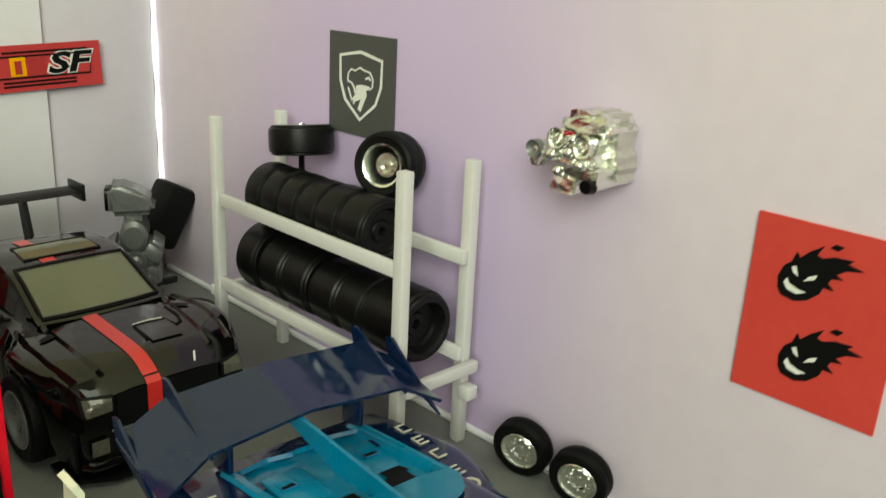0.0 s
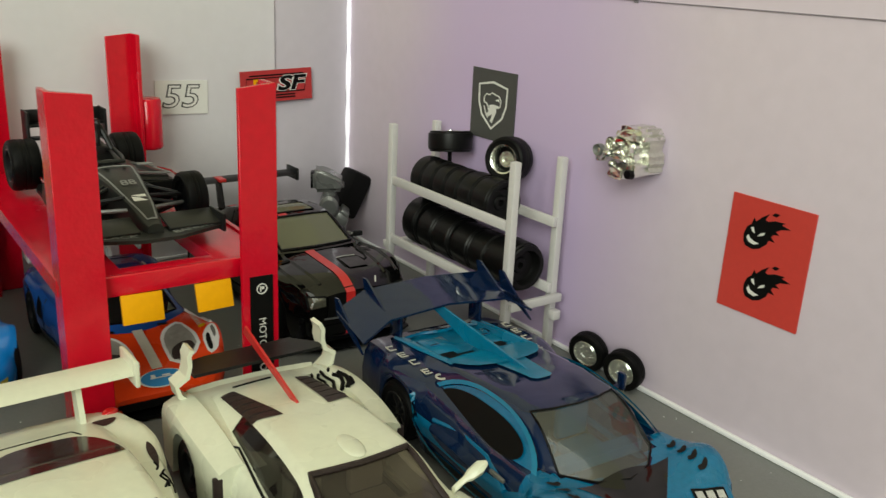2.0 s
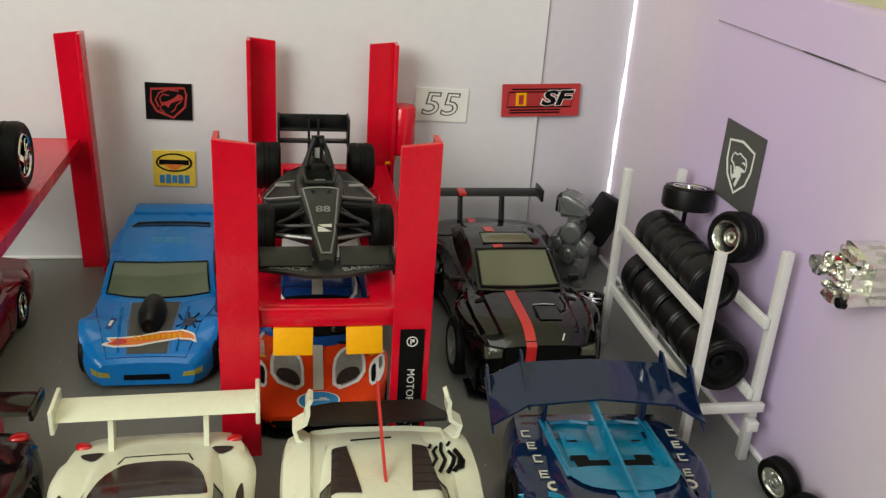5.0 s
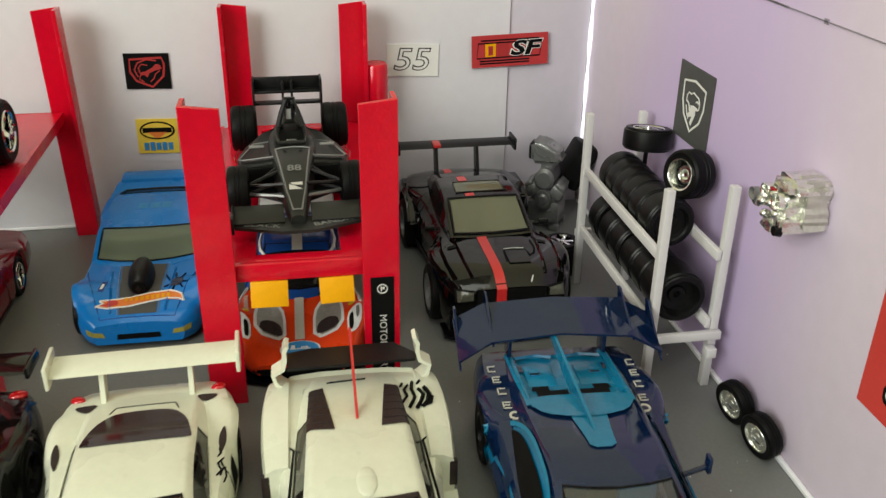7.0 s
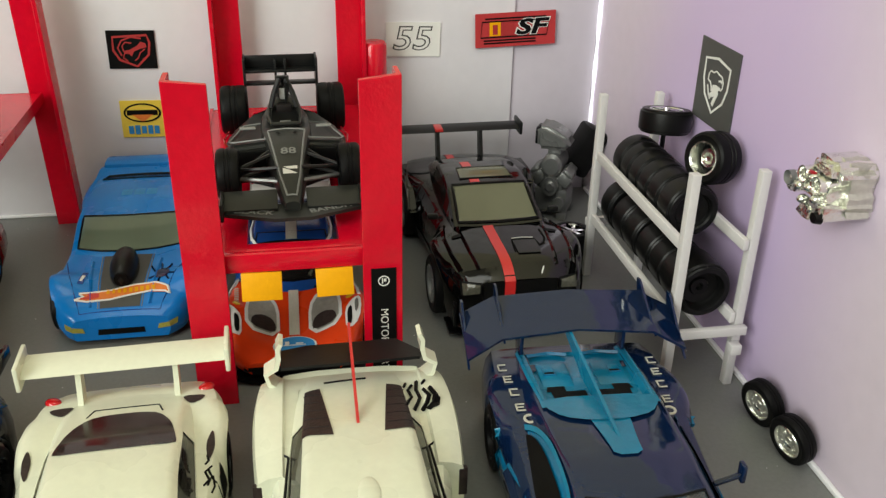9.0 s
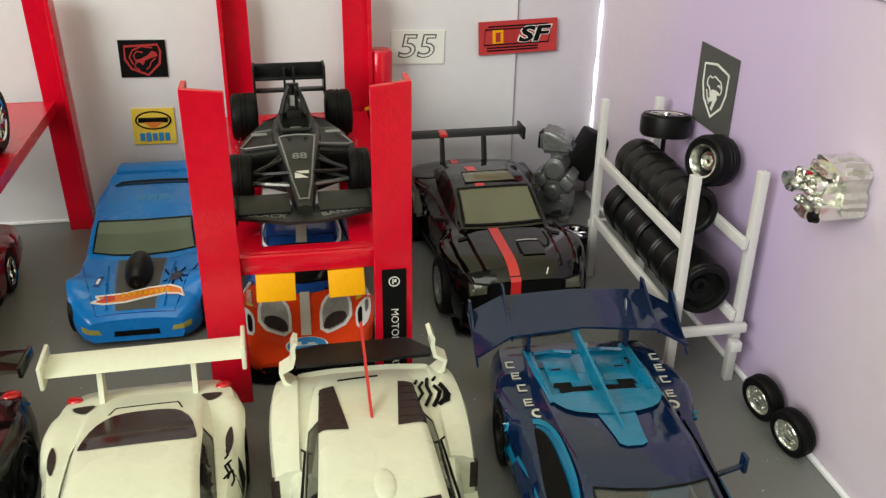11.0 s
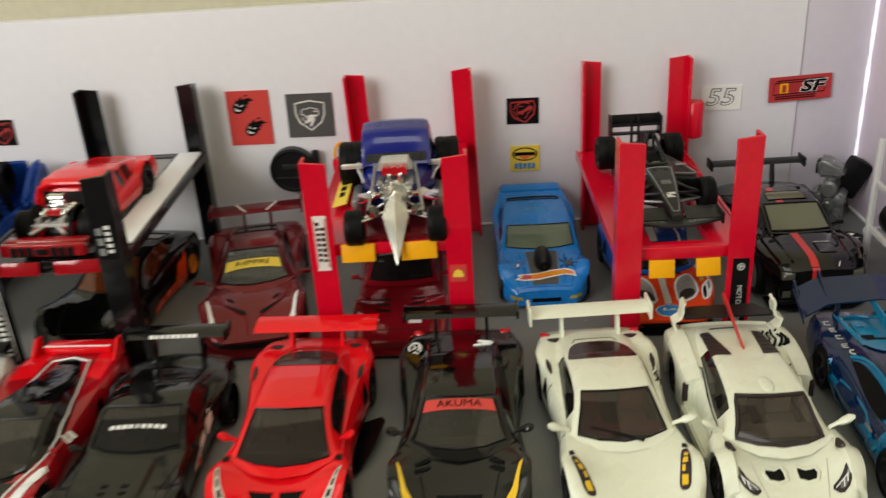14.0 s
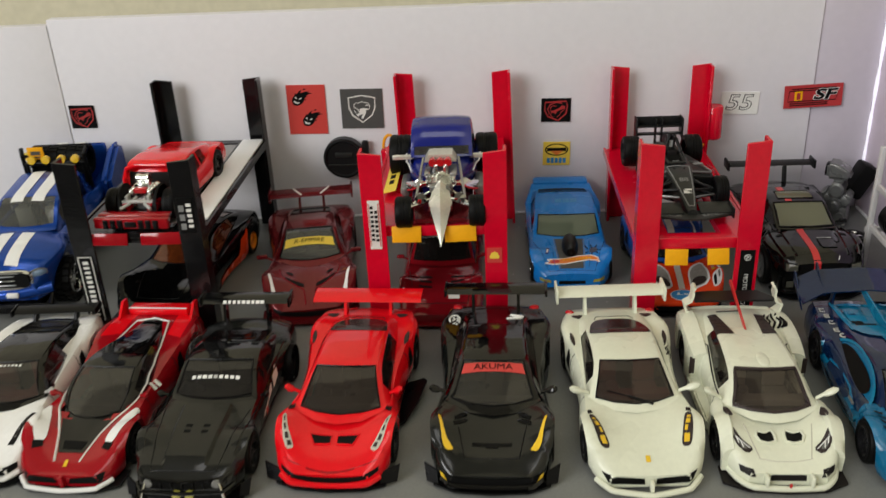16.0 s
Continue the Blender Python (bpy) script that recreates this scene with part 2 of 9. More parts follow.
def mesh_of(name, bm, mat, angle=38):
    finish(bm, angle)
    bmesh.ops.scale(bm, vec=(MM, MM, MM), verts=bm.verts)
    me = bpy.data.meshes.new(name)
    bm.to_mesh(me)
    bm.free()
    me.materials.append(M[mat])
    return me


def part(name, bm, mat, parent, label="", angle=38):
    ob = new(name, mesh_of(name, bm, mat, angle))
    ob.parent = parent
    if label:
        tagged(ob, label)
    return ob


def share(name, me, parent, m=None):
    """An object of its own on a mesh that others use too."""
    ob = new(name, me)
    ob.parent = parent
    if m is not None:
        ob.matrix_basis = m
    return ob


def at(x, y, z=0, rx=0, ry=0, rz=0):
    return pose(x * MM, y * MM, z * MM, rx, ry, rz)


def thing(name, m, label, category, group="", kind=""):
    ob = new(name)
    ob.empty_display_size = 0.01
    ob.matrix_basis = m
    return tagged(ob, label, category, group, kind)


def solid(name, bm, mat, m, label, category, group="", kind="", angle=38):
    """A thing that is one mesh."""
    ob = new(name, mesh_of(name, bm, mat, angle))
    ob.matrix_basis = m
    return tagged(ob, label, category, group, kind)


def box(bm, cx, cy, cz, sx, sy, sz, bevel=0.0, m=None):
    r = bmesh.ops.create_cube(bm, size=1)
    vs = r["verts"]
    bmesh.ops.scale(bm, vec=(sx, sy, sz), verts=vs)
    if bevel:
        es = list({e for v in vs for e in v.link_edges})
        out = bmesh.ops.bevel(bm, geom=es, offset=bevel, segments=2, affect="EDGES", profile=0.5)
        vs = list({v for f in out["faces"] for v in f.verts} | {v for v in vs if v.is_valid})
    bmesh.ops.translate(bm, vec=(cx, cy, cz), verts=vs)
    if m is not None:
        bmesh.ops.transform(bm, matrix=m, verts=vs)
    return bm


def boxes(*args, bevel=0.0):
    bm = bmesh.new()
    for a in args:
        box(bm, *a, bevel=bevel)
    return bm


def lathe(bm, profile, n=28, axis="x", m=None):
    """Turns a closed or open outline of (radius, along) round the axis."""
    rings = []
    for k in range(n):
        a = 2 * math.pi * k / n
        ring = []
        for r, h in profile:
            c, s = r * math.cos(a), r * math.sin(a)
            co = (h, c, s) if axis == "x" else (c, s, h) if axis == "z" else (c, h, s)
            ring.append(bm.verts.new(m @ Vector(co) if m is not None else co))
        rings.append(ring)
    for k in range(n):
        a, b = rings[k], rings[(k + 1) % n]
        for i in range(len(profile) - 1):
            q = [a[i], a[i + 1], b[i + 1], b[i]]
            bm.faces.new(q)
    bmesh.ops.remove_doubles(bm, verts=bm.verts, dist=0.004)
    return bm


def rod(bm, a, b, r, n=8, r2=None):
    a, b = Vector(a), Vector(b)
    d = b - a
    m = Matrix.Translation((a + b) / 2) @ d.to_track_quat("Z", "Y").to_matrix().to_4x4()
    bmesh.ops.create_cone(bm, cap_ends=True, segments=n, radius1=r, radius2=r if r2 is None else r2, depth=d.length, matrix=m)
    return bm


def sheet(bm, pts, thick, m=None):
    """A flat outline in x and z, made thick along y (towards -y)."""
    f = bm.faces.new([bm.verts.new((x, 0, z)) for x, z in pts])
    out = bmesh.ops.extrude_face_region(bm, geom=[f])
    vs = [v for v in out["geom"] if isinstance(v, bmesh.types.BMVert)]
    bmesh.ops.translate(bm, vec=(0, -thick, 0), verts=vs)
    if m is not None:
        bmesh.ops.transform(bm, matrix=m, verts=list(f.verts) + vs)
    return bm


def plate(bm, pts, z, thick):
    """A flat outline in x and y, made thick upwards."""
    f = bm.faces.new([bm.verts.new((x, y, z)) for x, y in pts])
    out = bmesh.ops.extrude_face_region(bm, geom=[f])
    bmesh.ops.translate(bm, vec=(0, 0, thick), verts=[v for v in out["geom"] if isinstance(v, bmesh.types.BMVert)])
    return bm


def letters(text, height, offset=0.0):
    """The built-in font's outlines as a flat bmesh in x and y, centred, capitals of that height."""
    cu = bpy.data.curves.new("letters", "FONT")
    cu.body, cu.align_x, cu.align_y, cu.size, cu.resolution_u, cu.offset = text, "CENTER", "CENTER", height / 0.69, 3, offset
    ob = bpy.data.objects.new("letters", cu)
    me = bpy.data.meshes.new_from_object(ob)
    bm = bmesh.new()
    bm.from_mesh(me)
    bpy.data.objects.remove(ob)
    bpy.data.meshes.remove(me)
    return bm


def smooth_curve(pts, soft=0.03):
    xs = np.linspace(-0.2, 1.2, 281)
    v = np.interp(xs, [p[0] for p in pts], [p[1] for p in pts])
    k = np.exp(-0.5 * (np.arange(-30, 31) * 0.005 / soft) ** 2)
    k /= k.sum()
    v = np.convolve(np.pad(v, 30, mode="edge"), k, mode="valid")
    return lambda s: float(np.interp(s, xs, v))


# ---- a model car ----
TYRES, RIMS = {}, {}


def tyre_mesh(r, w, mat="rubber"):
    if (r, w, mat) not in TYRES:
        ri = r * 0.66
        prof = [(r * 0.66, -w * 0.42), (r * 0.72, -w * 0.49), (r * 0.88, -w * 0.49), (r * 0.925, -w * 0.46), (r * 0.925, -w * 0.41), (r * 0.985, -w * 0.37), (r, -w * 0.2), (r, w * 0.2), (r * 0.985, w * 0.37), (r * 0.925, w * 0.41), (r * 0.925, w * 0.46), (r * 0.88, w * 0.49), (r * 0.72, w * 0.49), (r * 0.66, w * 0.42), (r * 0.66, -w * 0.42)] if mat == "tyre_gloss" else [(ri, -w * 0.46), (r * 0.86, -w * 0.5), (r * 0.955, -w * 0.44), (r, -w * 0.32), (r, -0.13 * w), (r * 0.972, -0.11 * w), (r * 0.972, -0.06 * w), (r, -0.04 * w),
                (r, 0.04 * w), (r * 0.972, 0.06 * w), (r * 0.972, 0.11 * w), (r, 0.13 * w), (r, w * 0.32), (r * 0.955, w * 0.44), (r * 0.86, w * 0.5), (ri, w * 0.46), (ri, -w * 0.46)]
        TYRES[r, w, mat] = mesh_of("tyre", lathe(bmesh.new(), prof, 30), mat, 30)
    return TYRES[r, w, mat]


def knobby_tyre(r, w):
    """An off-road tyre: a smooth carcass under staggered tread blocks."""
    if (r, w, "knobby") not in TYRES:
        bm = lathe(bmesh.new(), [(r * 0.66, -w * 0.46), (r * 0.84, -w * 0.5), (r * 0.93, -w * 0.42), (r * 0.93, w * 0.42), (r * 0.84, w * 0.5), (r * 0.66, w * 0.46), (r * 0.66, -w * 0.46)], 30)
        n = 20
        for i in range(n):
            for x, turn, wide in ((-0.34, 0, 0.30), (0.34, 0.5, 0.30), (0.0, 0.25, 0.26)):
                m = Matrix.Rotation(2 * math.pi * (i + turn) / n, 4, "X")
                box(bm, x * w, 0, r * 0.955, wide * w, r * 0.19, r * 0.10, m=m)
        TYRES[r, w, "knobby"] = mesh_of("tyre", bm, "rubber", 30)
    return TYRES[r, w, "knobby"]


def rim_mesh(r, w, mat="silver", spokes=5, deep=0.25):
    """A rim that faces +x: barrel, lip, spokes and hub."""
    key = (r, w, mat, spokes, deep)
    if key not in RIMS:
        ri = r * 0.67
        bm = lathe(bmesh.new(), [(ri, -w * 0.45), (ri, w * 0.45), (ri * 0.95, w * 0.49), (ri * 0.88, w * 0.45), (ri * 0.85, w * 0.15), (ri * 0.83, -w * 0.3)], 30)
        out = w * (0.5 - deep)
        if spokes == 0:
            bm.free()
        if spokes == 0 and deep > 0.25:
            bm = lathe(bmesh.new(), [(ri, -w * 0.45), (ri, w * 0.45), (ri * 0.96, w * 0.50), (ri * 0.86, w * 0.47), (ri * 0.80, w * 0.30), (ri * 0.78, -w * 0.02)], 36)
            lathe(bm, [(0.01, w * 0.20), (ri * 0.16, w * 0.20), (ri * 0.20, w * 0.12), (ri * 0.30, w * 0.10), (ri * 0.34, w * 0.22), (ri * 0.52, w * 0.22), (ri * 0.56, w * 0.16), (ri * 0.56, -w * 0.02)], 36)
        elif spokes == 0:
            bm = lathe(bmesh.new(), [(ri, -w * 0.45), (ri, w * 0.45), (ri * 0.96, w * 0.49), (ri * 0.90, w * 0.45), (ri * 0.84, w * (0.45 - deep)), (ri * 0.74, w * (0.42 - deep)), (ri * 0.66, w * (0.50 - deep * 0.9)), (ri * 0.48, w * (0.50 - deep)), (ri * 0.40, w * (0.44 - deep)), (ri * 0.26, w * (0.46 - deep)), (ri * 0.22, w * 0.36), (ri * 0.12, w * 0.38), (0.01, w * 0.38)], 36)
            for k in range(12):
                lathe(bm, [(0.01, w * (0.53 - deep * 0.9)), (ri * 0.07, w * (0.52 - deep * 0.9)), (ri * 0.08, w * (0.44 - deep))], 8, "x", Matrix.Rotation(2 * math.pi * k / 12, 4, "X") @ Matrix.Translation((0, 0, ri * 0.57)))
        for k in range(spokes):
            m = Matrix.Rotation(2 * math.pi * k / spokes, 4, "X")
            box(bm, out, 0, ri * 0.53, 0.7, ri * (0.24 if spokes < 8 else 0.13), ri * 0.86, m=m)
        if spokes:
            lathe(bm, [(0.01, out + 0.65), (ri * 0.2, out + 0.6), (ri * 0.24, out - 0.4)], 12)
        RIMS[key] = mesh_of("rim", bm, mat, 30)
    return RIMS[key]


def add_wheel(car, x, y, r, w, rim="silver", spokes=5, tyre="rubber", deep=0.25, z=None):
    """A wheel under a car: the hub with its tyre and rim, turned outwards."""
    flip = 180 if x < 0 else 0
    hub = RIMS.setdefault(("hub", r), None) or mesh_of("wheel", lathe(bmesh.new(), [(0.01, -w * 0.4), (r * 0.58, -w * 0.4), (r * 0.58, -w * 0.08), (r * 0.3, -w * 0.04), (0.01, -w * 0.04)], 20), "black_plastic")
    RIMS["hub", r] = hub
    wheel = share("wheel", hub, car, at(x, y, r if z is None else z, 0, 0, flip))
    share("tyre", tyre_mesh(r, w, tyre), wheel)
    share("rim", rim_mesh(r, w, rim, spokes, deep), wheel)
    return wheel


class Shape:
    """The outer form of a car: the nose at -y, widths and heights along its length s from 0 (nose) to 1 (tail)."""

    def __init__(self, L, W, width, shoulder, centre, axles, R, clear=1.6, roof=(), belt=(), top=(), bow=3.0, tail_bow=1.5, fender=0.0, soft=0.022, arch=0.9):
        self.L, self.W, self.R, self.axles, self.clear, self.arch = L, W / 2, R, axles, clear, arch
        self.w, self.zs, self.zc = smooth_curve(width, 0.018), smooth_curve(shoulder, soft), smooth_curve(centre, soft)
        self.roof, self.belt, self.top = (smooth_curve(roof, 0.012), smooth_curve(belt, 0.02), smooth_curve(top, 0.02)) if roof else (None, None, None)
        self.g0, self.g1 = (roof[0][0], roof[-1][0]) if roof else (0, 0)
        self.bow, self.tail_bow, self.fender = bow, tail_bow, fender

    def y(self, s):
        return (s - 0.5) * self.L

    def s(self, y):
        return y / self.L + 0.5

    def section(self, s):
        y, W = self.y(s), self.W * self.w(s)
        zb, zs, zc = self.clear, self.zs(s), self.zc(s)
        for a in self.axles:
            dy, ra = y - self.y(a), self.R + self.arch
            W += self.fender * math.exp(-(dy / (self.R * 1.15)) ** 2)
            if abs(dy) < ra:
                zb = max(zb, self.R + math.sqrt(ra * ra - dy * dy))
        zs = max(zs, zb + 0.8)
        h = zs - zb
        return [(W * 0.93, zb), (W * 0.99, zb + h * 0.25), (W, zb + h * 0.55), (W * 0.965, zb + h * 0.84), (W * 0.90, zs - h * 0.02), (W * 0.8, zs + (zc - zs) * 0.16),
                (W * 0.62, zs + (zc - zs) * 0.55), (W * 0.42, zs + (zc - zs) * 0.86), (W * 0.2, zc - 0.03), (0, zc)]

    def deck(self, x, s):
        p = self.section(s)[3:][::-1]
        return float(np.interp(abs(x), [q[0] for q in p], [q[1] for q in p]))

    def house(self, s):
        """The section of the cabin, as (x, y, z) from the belt to the middle of the roof."""
        gb, gt = self.belt(s), self.top(s)
        k = (s - self.g0) / (self.g1 - self.g0)
        f = self.bow * max(0, 1 - k / 0.5) ** 1.2 - self.tail_bow * max(0, (k - 0.6) / 0.4)
        zb = self.deck(gb, s) - 0.2
        h = max(self.roof(s) - zb, -1.5)
        out = []
        low = lambda q: self.deck(q, s) + 0.03
        for x, z in ((gb, -0.06), (gb + (gt - gb) * 0.1, 0.1), (gb + (gt - gb) * 0.8, 0.82), (gt, 0.93), (gt * 0.9, 0.968), (gt * 0.5, 0.995), (0, 1.0)):
            out.append((x, self.y(s) + f * (x / gb) ** 2, zb + h * z if z < 0.5 else max(zb + h * z, low(x))))
        return out

    def height(self, x, y):
        """The height of the outer surface over (x, y)."""
        s = self.s(y)
        z = self.deck(x, min(max(s, 0), 1))
        if self.roof and self.g0 < s < self.g1:
            for _ in range(2):
                gb = self.belt(s)
                if abs(x) < gb:
                    k = (s - self.g0) / (self.g1 - self.g0)
                    f = self.bow * max(0, 1 - k / 0.5) ** 1.2 - self.tail_bow * max(0, (k - 0.6) / 0.4)
                    s = min(max(self.s(y - f * (x / gb) ** 2), self.g0), self.g1)
            p = self.house(s)[::-1]
            if abs(x) <= p[-1][0]:
                z = max(z, float(np.interp(abs(x), [q[0] for q in p], [q[2] for q in p])))
        return z


def body_shell(sh, n=74, s0=0.0, s1=1.0):
    bm = bmesh.new()
    ss = sorted({0.0, 0.004, 0.012, 0.988, 0.996, 1.0} | {k / n for k in range(n + 1)} | {s0, s1})
    rows = []
    for s in ss:
        if not s0 <= s <= s1:
            continue
        p = sh.section(s)
        y = sh.y(s)
        rows.append([bm.verts.new((x, y, z)) for x, z in p] + [bm.verts.new((-x, y, z)) for x, z in p[-2::-1]])
    for a, b in zip(rows, rows[1:]):
        for i in range(len(a) - 1):
            bm.faces.new((a[i], a[i + 1], b[i + 1], b[i]))
    bm.faces.new(rows[0])
    bm.faces.new(rows[-1][::-1])
    return bm


def cabin(sh, wind=(0.06, 0.36), side=(0.20, 0.70), rear=(0.70, 0.94), pillar=0.98, n=30, has_rear=True, has_side=True):
    """The cabin's shell with open windows, and the panes that fill them."""
    ks = sorted({k / n for k in range(n + 1)} | {*wind, *rear, *side, pillar - 0.02, pillar + 0.02})
    shell, panes = bmesh.new(), dict(windscreen=bmesh.new(), rear_window=bmesh.new(), side_a=bmesh.new(), side_b=bmesh.new())

    def rows_in(bm, inset=0.0):
        rows = []
        for k in ks:
            p = sh.house(sh.g0 + k * (sh.g1 - sh.g0))
            full = p + [(-x, y, z) for x, y, z in p[-2::-1]]
            rows.append([bm.verts.new((x * (1 - inset), y, z - inset * 4)) for x, y, z in full])
        return rows

    rs = rows_in(shell)
    rp = {k: rows_in(b, 0.012) for k, b in panes.items()}
    for i, (ka, kb) in enumerate(zip(ks, ks[1:])):
        mid = (ka + kb) / 2
        for j in range(len(rs[0]) - 1):
            col, where = j if j < 6 else 11 - j, None
            if col >= 4 and wind[0] < mid < wind[1]:
                where = "windscreen"
            elif col >= 4 and rear[0] < mid < rear[1] and has_rear:
                where = "rear_window"
            elif col == 1 and side[0] < mid < side[1] and abs(mid - pillar) > 0.02 and has_side:
                where = "side_a" if j < 6 else "side_b"
            rows = rp[where] if where else rs
            bm = panes[where] if where else shell
            try:
                bm.faces.new((rows[i][j], rows[i][j + 1], rows[i + 1][j + 1], rows[i + 1][j]))
            except ValueError:
                pass
    for b in (shell, *panes.values()):
        bmesh.ops.delete(b, geom=[v for v in b.verts if not v.link_faces], context="VERTS")
    return shell, panes


def patch(sh, quad, n=(8, 8), lift=0.12):
    """A thin decal or lens that follows the car's surface between four corners (x, y)."""
    bm = bmesh.new()
    a, b, c, d = [Vector(q) for q in quad]
    g = []
    for i in range(n[0] + 1):
        u = i / n[0]
        g.append([])
        for j in range(n[1] + 1):
            v = j / n[1]
            p = (a * (1 - u) + b * u) * (1 - v) + (d * (1 - u) + c * u) * v
            g[-1].append(bm.verts.new((p.x, p.y, sh.height(p.x, p.y) + lift)))
    for i in range(n[0]):
        for j in range(n[1]):
            bm.faces.new((g[i][j], g[i + 1][j], g[i + 1][j + 1], g[i][j + 1]))
    return bm


def inlay(sh, pts, lift=0.14, rings=7, sub=3, soft=2):
    """A rounded piece laid on the car's surface, with an outline of (x, y) points."""
    for _ in range(soft):
        pts = [q for a, b in zip(pts, pts[1:] + pts[:1]) for q in ((a[0] * 0.78 + b[0] * 0.22, a[1] * 0.78 + b[1] * 0.22), (a[0] * 0.22 + b[0] * 0.78, a[1] * 0.22 + b[1] * 0.78))]
    edge = [(a[0] + (b[0] - a[0]) * i / sub, a[1] + (b[1] - a[1]) * i / sub) for a, b in zip(pts, pts[1:] + pts[:1]) for i in range(sub)]
    cx, cy = sum(p[0] for p in edge) / len(edge), sum(p[1] for p in edge) / len(edge)
    bm, rows = bmesh.new(), []
    for j in range(1, rings + 1):
        k = j / rings
        rows.append([bm.verts.new((cx + (x - cx) * k, cy + (y - cy) * k, sh.height(cx + (x - cx) * k, cy + (y - cy) * k) + lift)) for x, y in edge])
    n = len(edge)
    mid = bm.verts.new((cx, cy, sh.height(cx, cy) + lift))
    for i in range(n):
        bm.faces.new((mid, rows[0][i], rows[0][(i + 1) % n]))
        for a, b in zip(rows, rows[1:]):
            bm.faces.new((a[i], b[i], b[(i + 1) % n], a[(i + 1) % n]))
    return bm


def ribbon(pts, w, y0, y1):
    """A bent strip with an outline along (x, z), drawn out from y0 to y1."""
    bm, rows, n = bmesh.new(), [], len(pts)
    for i, (x, z) in enumerate(pts):
        (xa, za), (xb, zb) = pts[max(i - 1, 0)], pts[min(i + 1, n - 1)]
        d = Vector((zb - za, xa - xb)).normalized() * w / 2
        rows.append([bm.verts.new((x + d.x * s, y, z + d.y * s)) for s, y in ((1, y1), (-1, y1), (-1, y0), (1, y0))])
    for a, b in zip(rows, rows[1:]):
        for q in range(4):
            bm.faces.new((a[q], a[(q + 1) % 4], b[(q + 1) % 4], b[q]))
    bm.faces.new(rows[0])
    bm.faces.new(rows[-1][::-1])
    return bm


def front_y(sh, x, z):
    """How far forward the nose reaches at (x, z)."""
    x = abs(x)
    for i in range(0, 130):
        q = i * 0.0025
        p = sh.section(q)
        side = float(np.interp(z, [a[1] for a in p[:5]], [a[0] for a in p[:5]]))
        if x <= side and z <= sh.deck(x, q) + 0.02:
            return sh.y(q)
    return sh.y(0.3)


def front_patch(sh, quad, n=(12, 4), lift=0.14):
    """A thin piece on the nose between four corners (x, z)."""
    bm, g = bmesh.new(), []
    a, b, c, d = [Vector(q) for q in quad]
    for i in range(n[0] + 1):
        g.append([])
        for j in range(n[1] + 1):
            u, v = i / n[0], j / n[1]
            p = (a * (1 - u) + b * u) * (1 - v) + (d * (1 - u) + c * u) * v
            g[-1].append(bm.verts.new((p.x, front_y(sh, p.x, p.y) - lift, p.y)))
    for i in range(n[0]):
        for j in range(n[1]):
            bm.faces.new((g[i][j], g[i + 1][j], g[i + 1][j + 1], g[i][j + 1]))
    return bm


def front_band(sh, half, z_mid, z_end, h_mid, h_end, lift=0.15, n=24, power=2.0):
    """A thin band across the nose whose height and width change towards its ends."""
    bm, rows = bmesh.new(), []
    for i in range(n + 1):
        u = 2 * i / n - 1
        k = abs(u) ** power
        z, h, x = z_mid + (z_end - z_mid) * k, h_mid + (h_end - h_mid) * k, u * half
        rows.append([bm.verts.new((x, front_y(sh, x, z + h * v) - lift, z + h * v)) for v in (-0.5, -0.17, 0.17, 0.5)])
    for a, b in zip(rows, rows[1:]):
        for j in range(3):
            bm.faces.new((a[j], a[j + 1], b[j + 1], b[j]))
    return bm


def front_lip(sh, half, z_mid, z_end, r=0.5, out=0.5, vee=0.0, n=24):
    """A rounded lip that follows the nose; vee draws its middle forward to a point."""
    pts = []
    for i in range(n + 1):
        u = 2 * i / n - 1
        z, x = z_mid + (z_end - z_mid) * u * u, u * half
        pts.append((x, front_y(sh, x, max(z, sh.clear + 0.2)) - out - vee * (1 - abs(u)), z))
    return tube(pts, r, 8)


def corner_fins(car, sh, mat, x0, x1, y, z0=0.6, z1=5.2, turn=16):
    """Upright plates that flare out at the corners of the splitter."""
    for sx in (-1, 1):
        bm = sheet(bmesh.new(), [(0, 0), (x1 - x0 - 1.2, 0.4), (x1 - x0, z1 - z0), (0.8, (z1 - z0) * 0.72)], 0.6)
        bmesh.ops.scale(bm, vec=(sx, 1, 1), verts=bm.verts)
        part("dive_plane", bm, mat, car).matrix_basis = at(sx * x0, y, z0, -24, 0, sx * turn)


def headlight(car, sh, quad, lens="clear_lens", border="print_black", bits="gloss_white", shrink=0.72, n_bits=3):
    """A lens in a dark recess, with small bright reflectors, on both sides."""
    c = (sum(p[0] for p in quad) / 4, sum(p[1] for p in quad) / 4)
    inner = [(c[0] + (x - c[0]) * shrink, c[1] + (y - c[1]) * shrink) for x, y in quad]
    for sx in (-1, 1):
        lamp = part("headlight", patch(sh, [(sx * x, y) for x, y in quad], (4, 10), 0.12), border, car)
        part("lens", patch(sh, [(sx * x, y) for x, y in inner], (4, 10), 0.24), lens, lamp)
        for i in range(n_bits if bits else 0):
            u = (i + 0.5) / n_bits
            x = (inner[0][0] + inner[1][0]) / 2 * (1 - u) + (inner[2][0] + inner[3][0]) / 2 * u
            y = (inner[0][1] + inner[1][1]) / 2 * (1 - u) + (inner[2][1] + inner[3][1]) / 2 * u
            bm = bmesh.new()
            bmesh.ops.create_uvsphere(bm, u_segments=8, v_segments=6, radius=0.34, matrix=Matrix.Translation((sx * x, y, sh.height(x, y) + 0.25)))
            part("reflector", bm, bits, lamp)


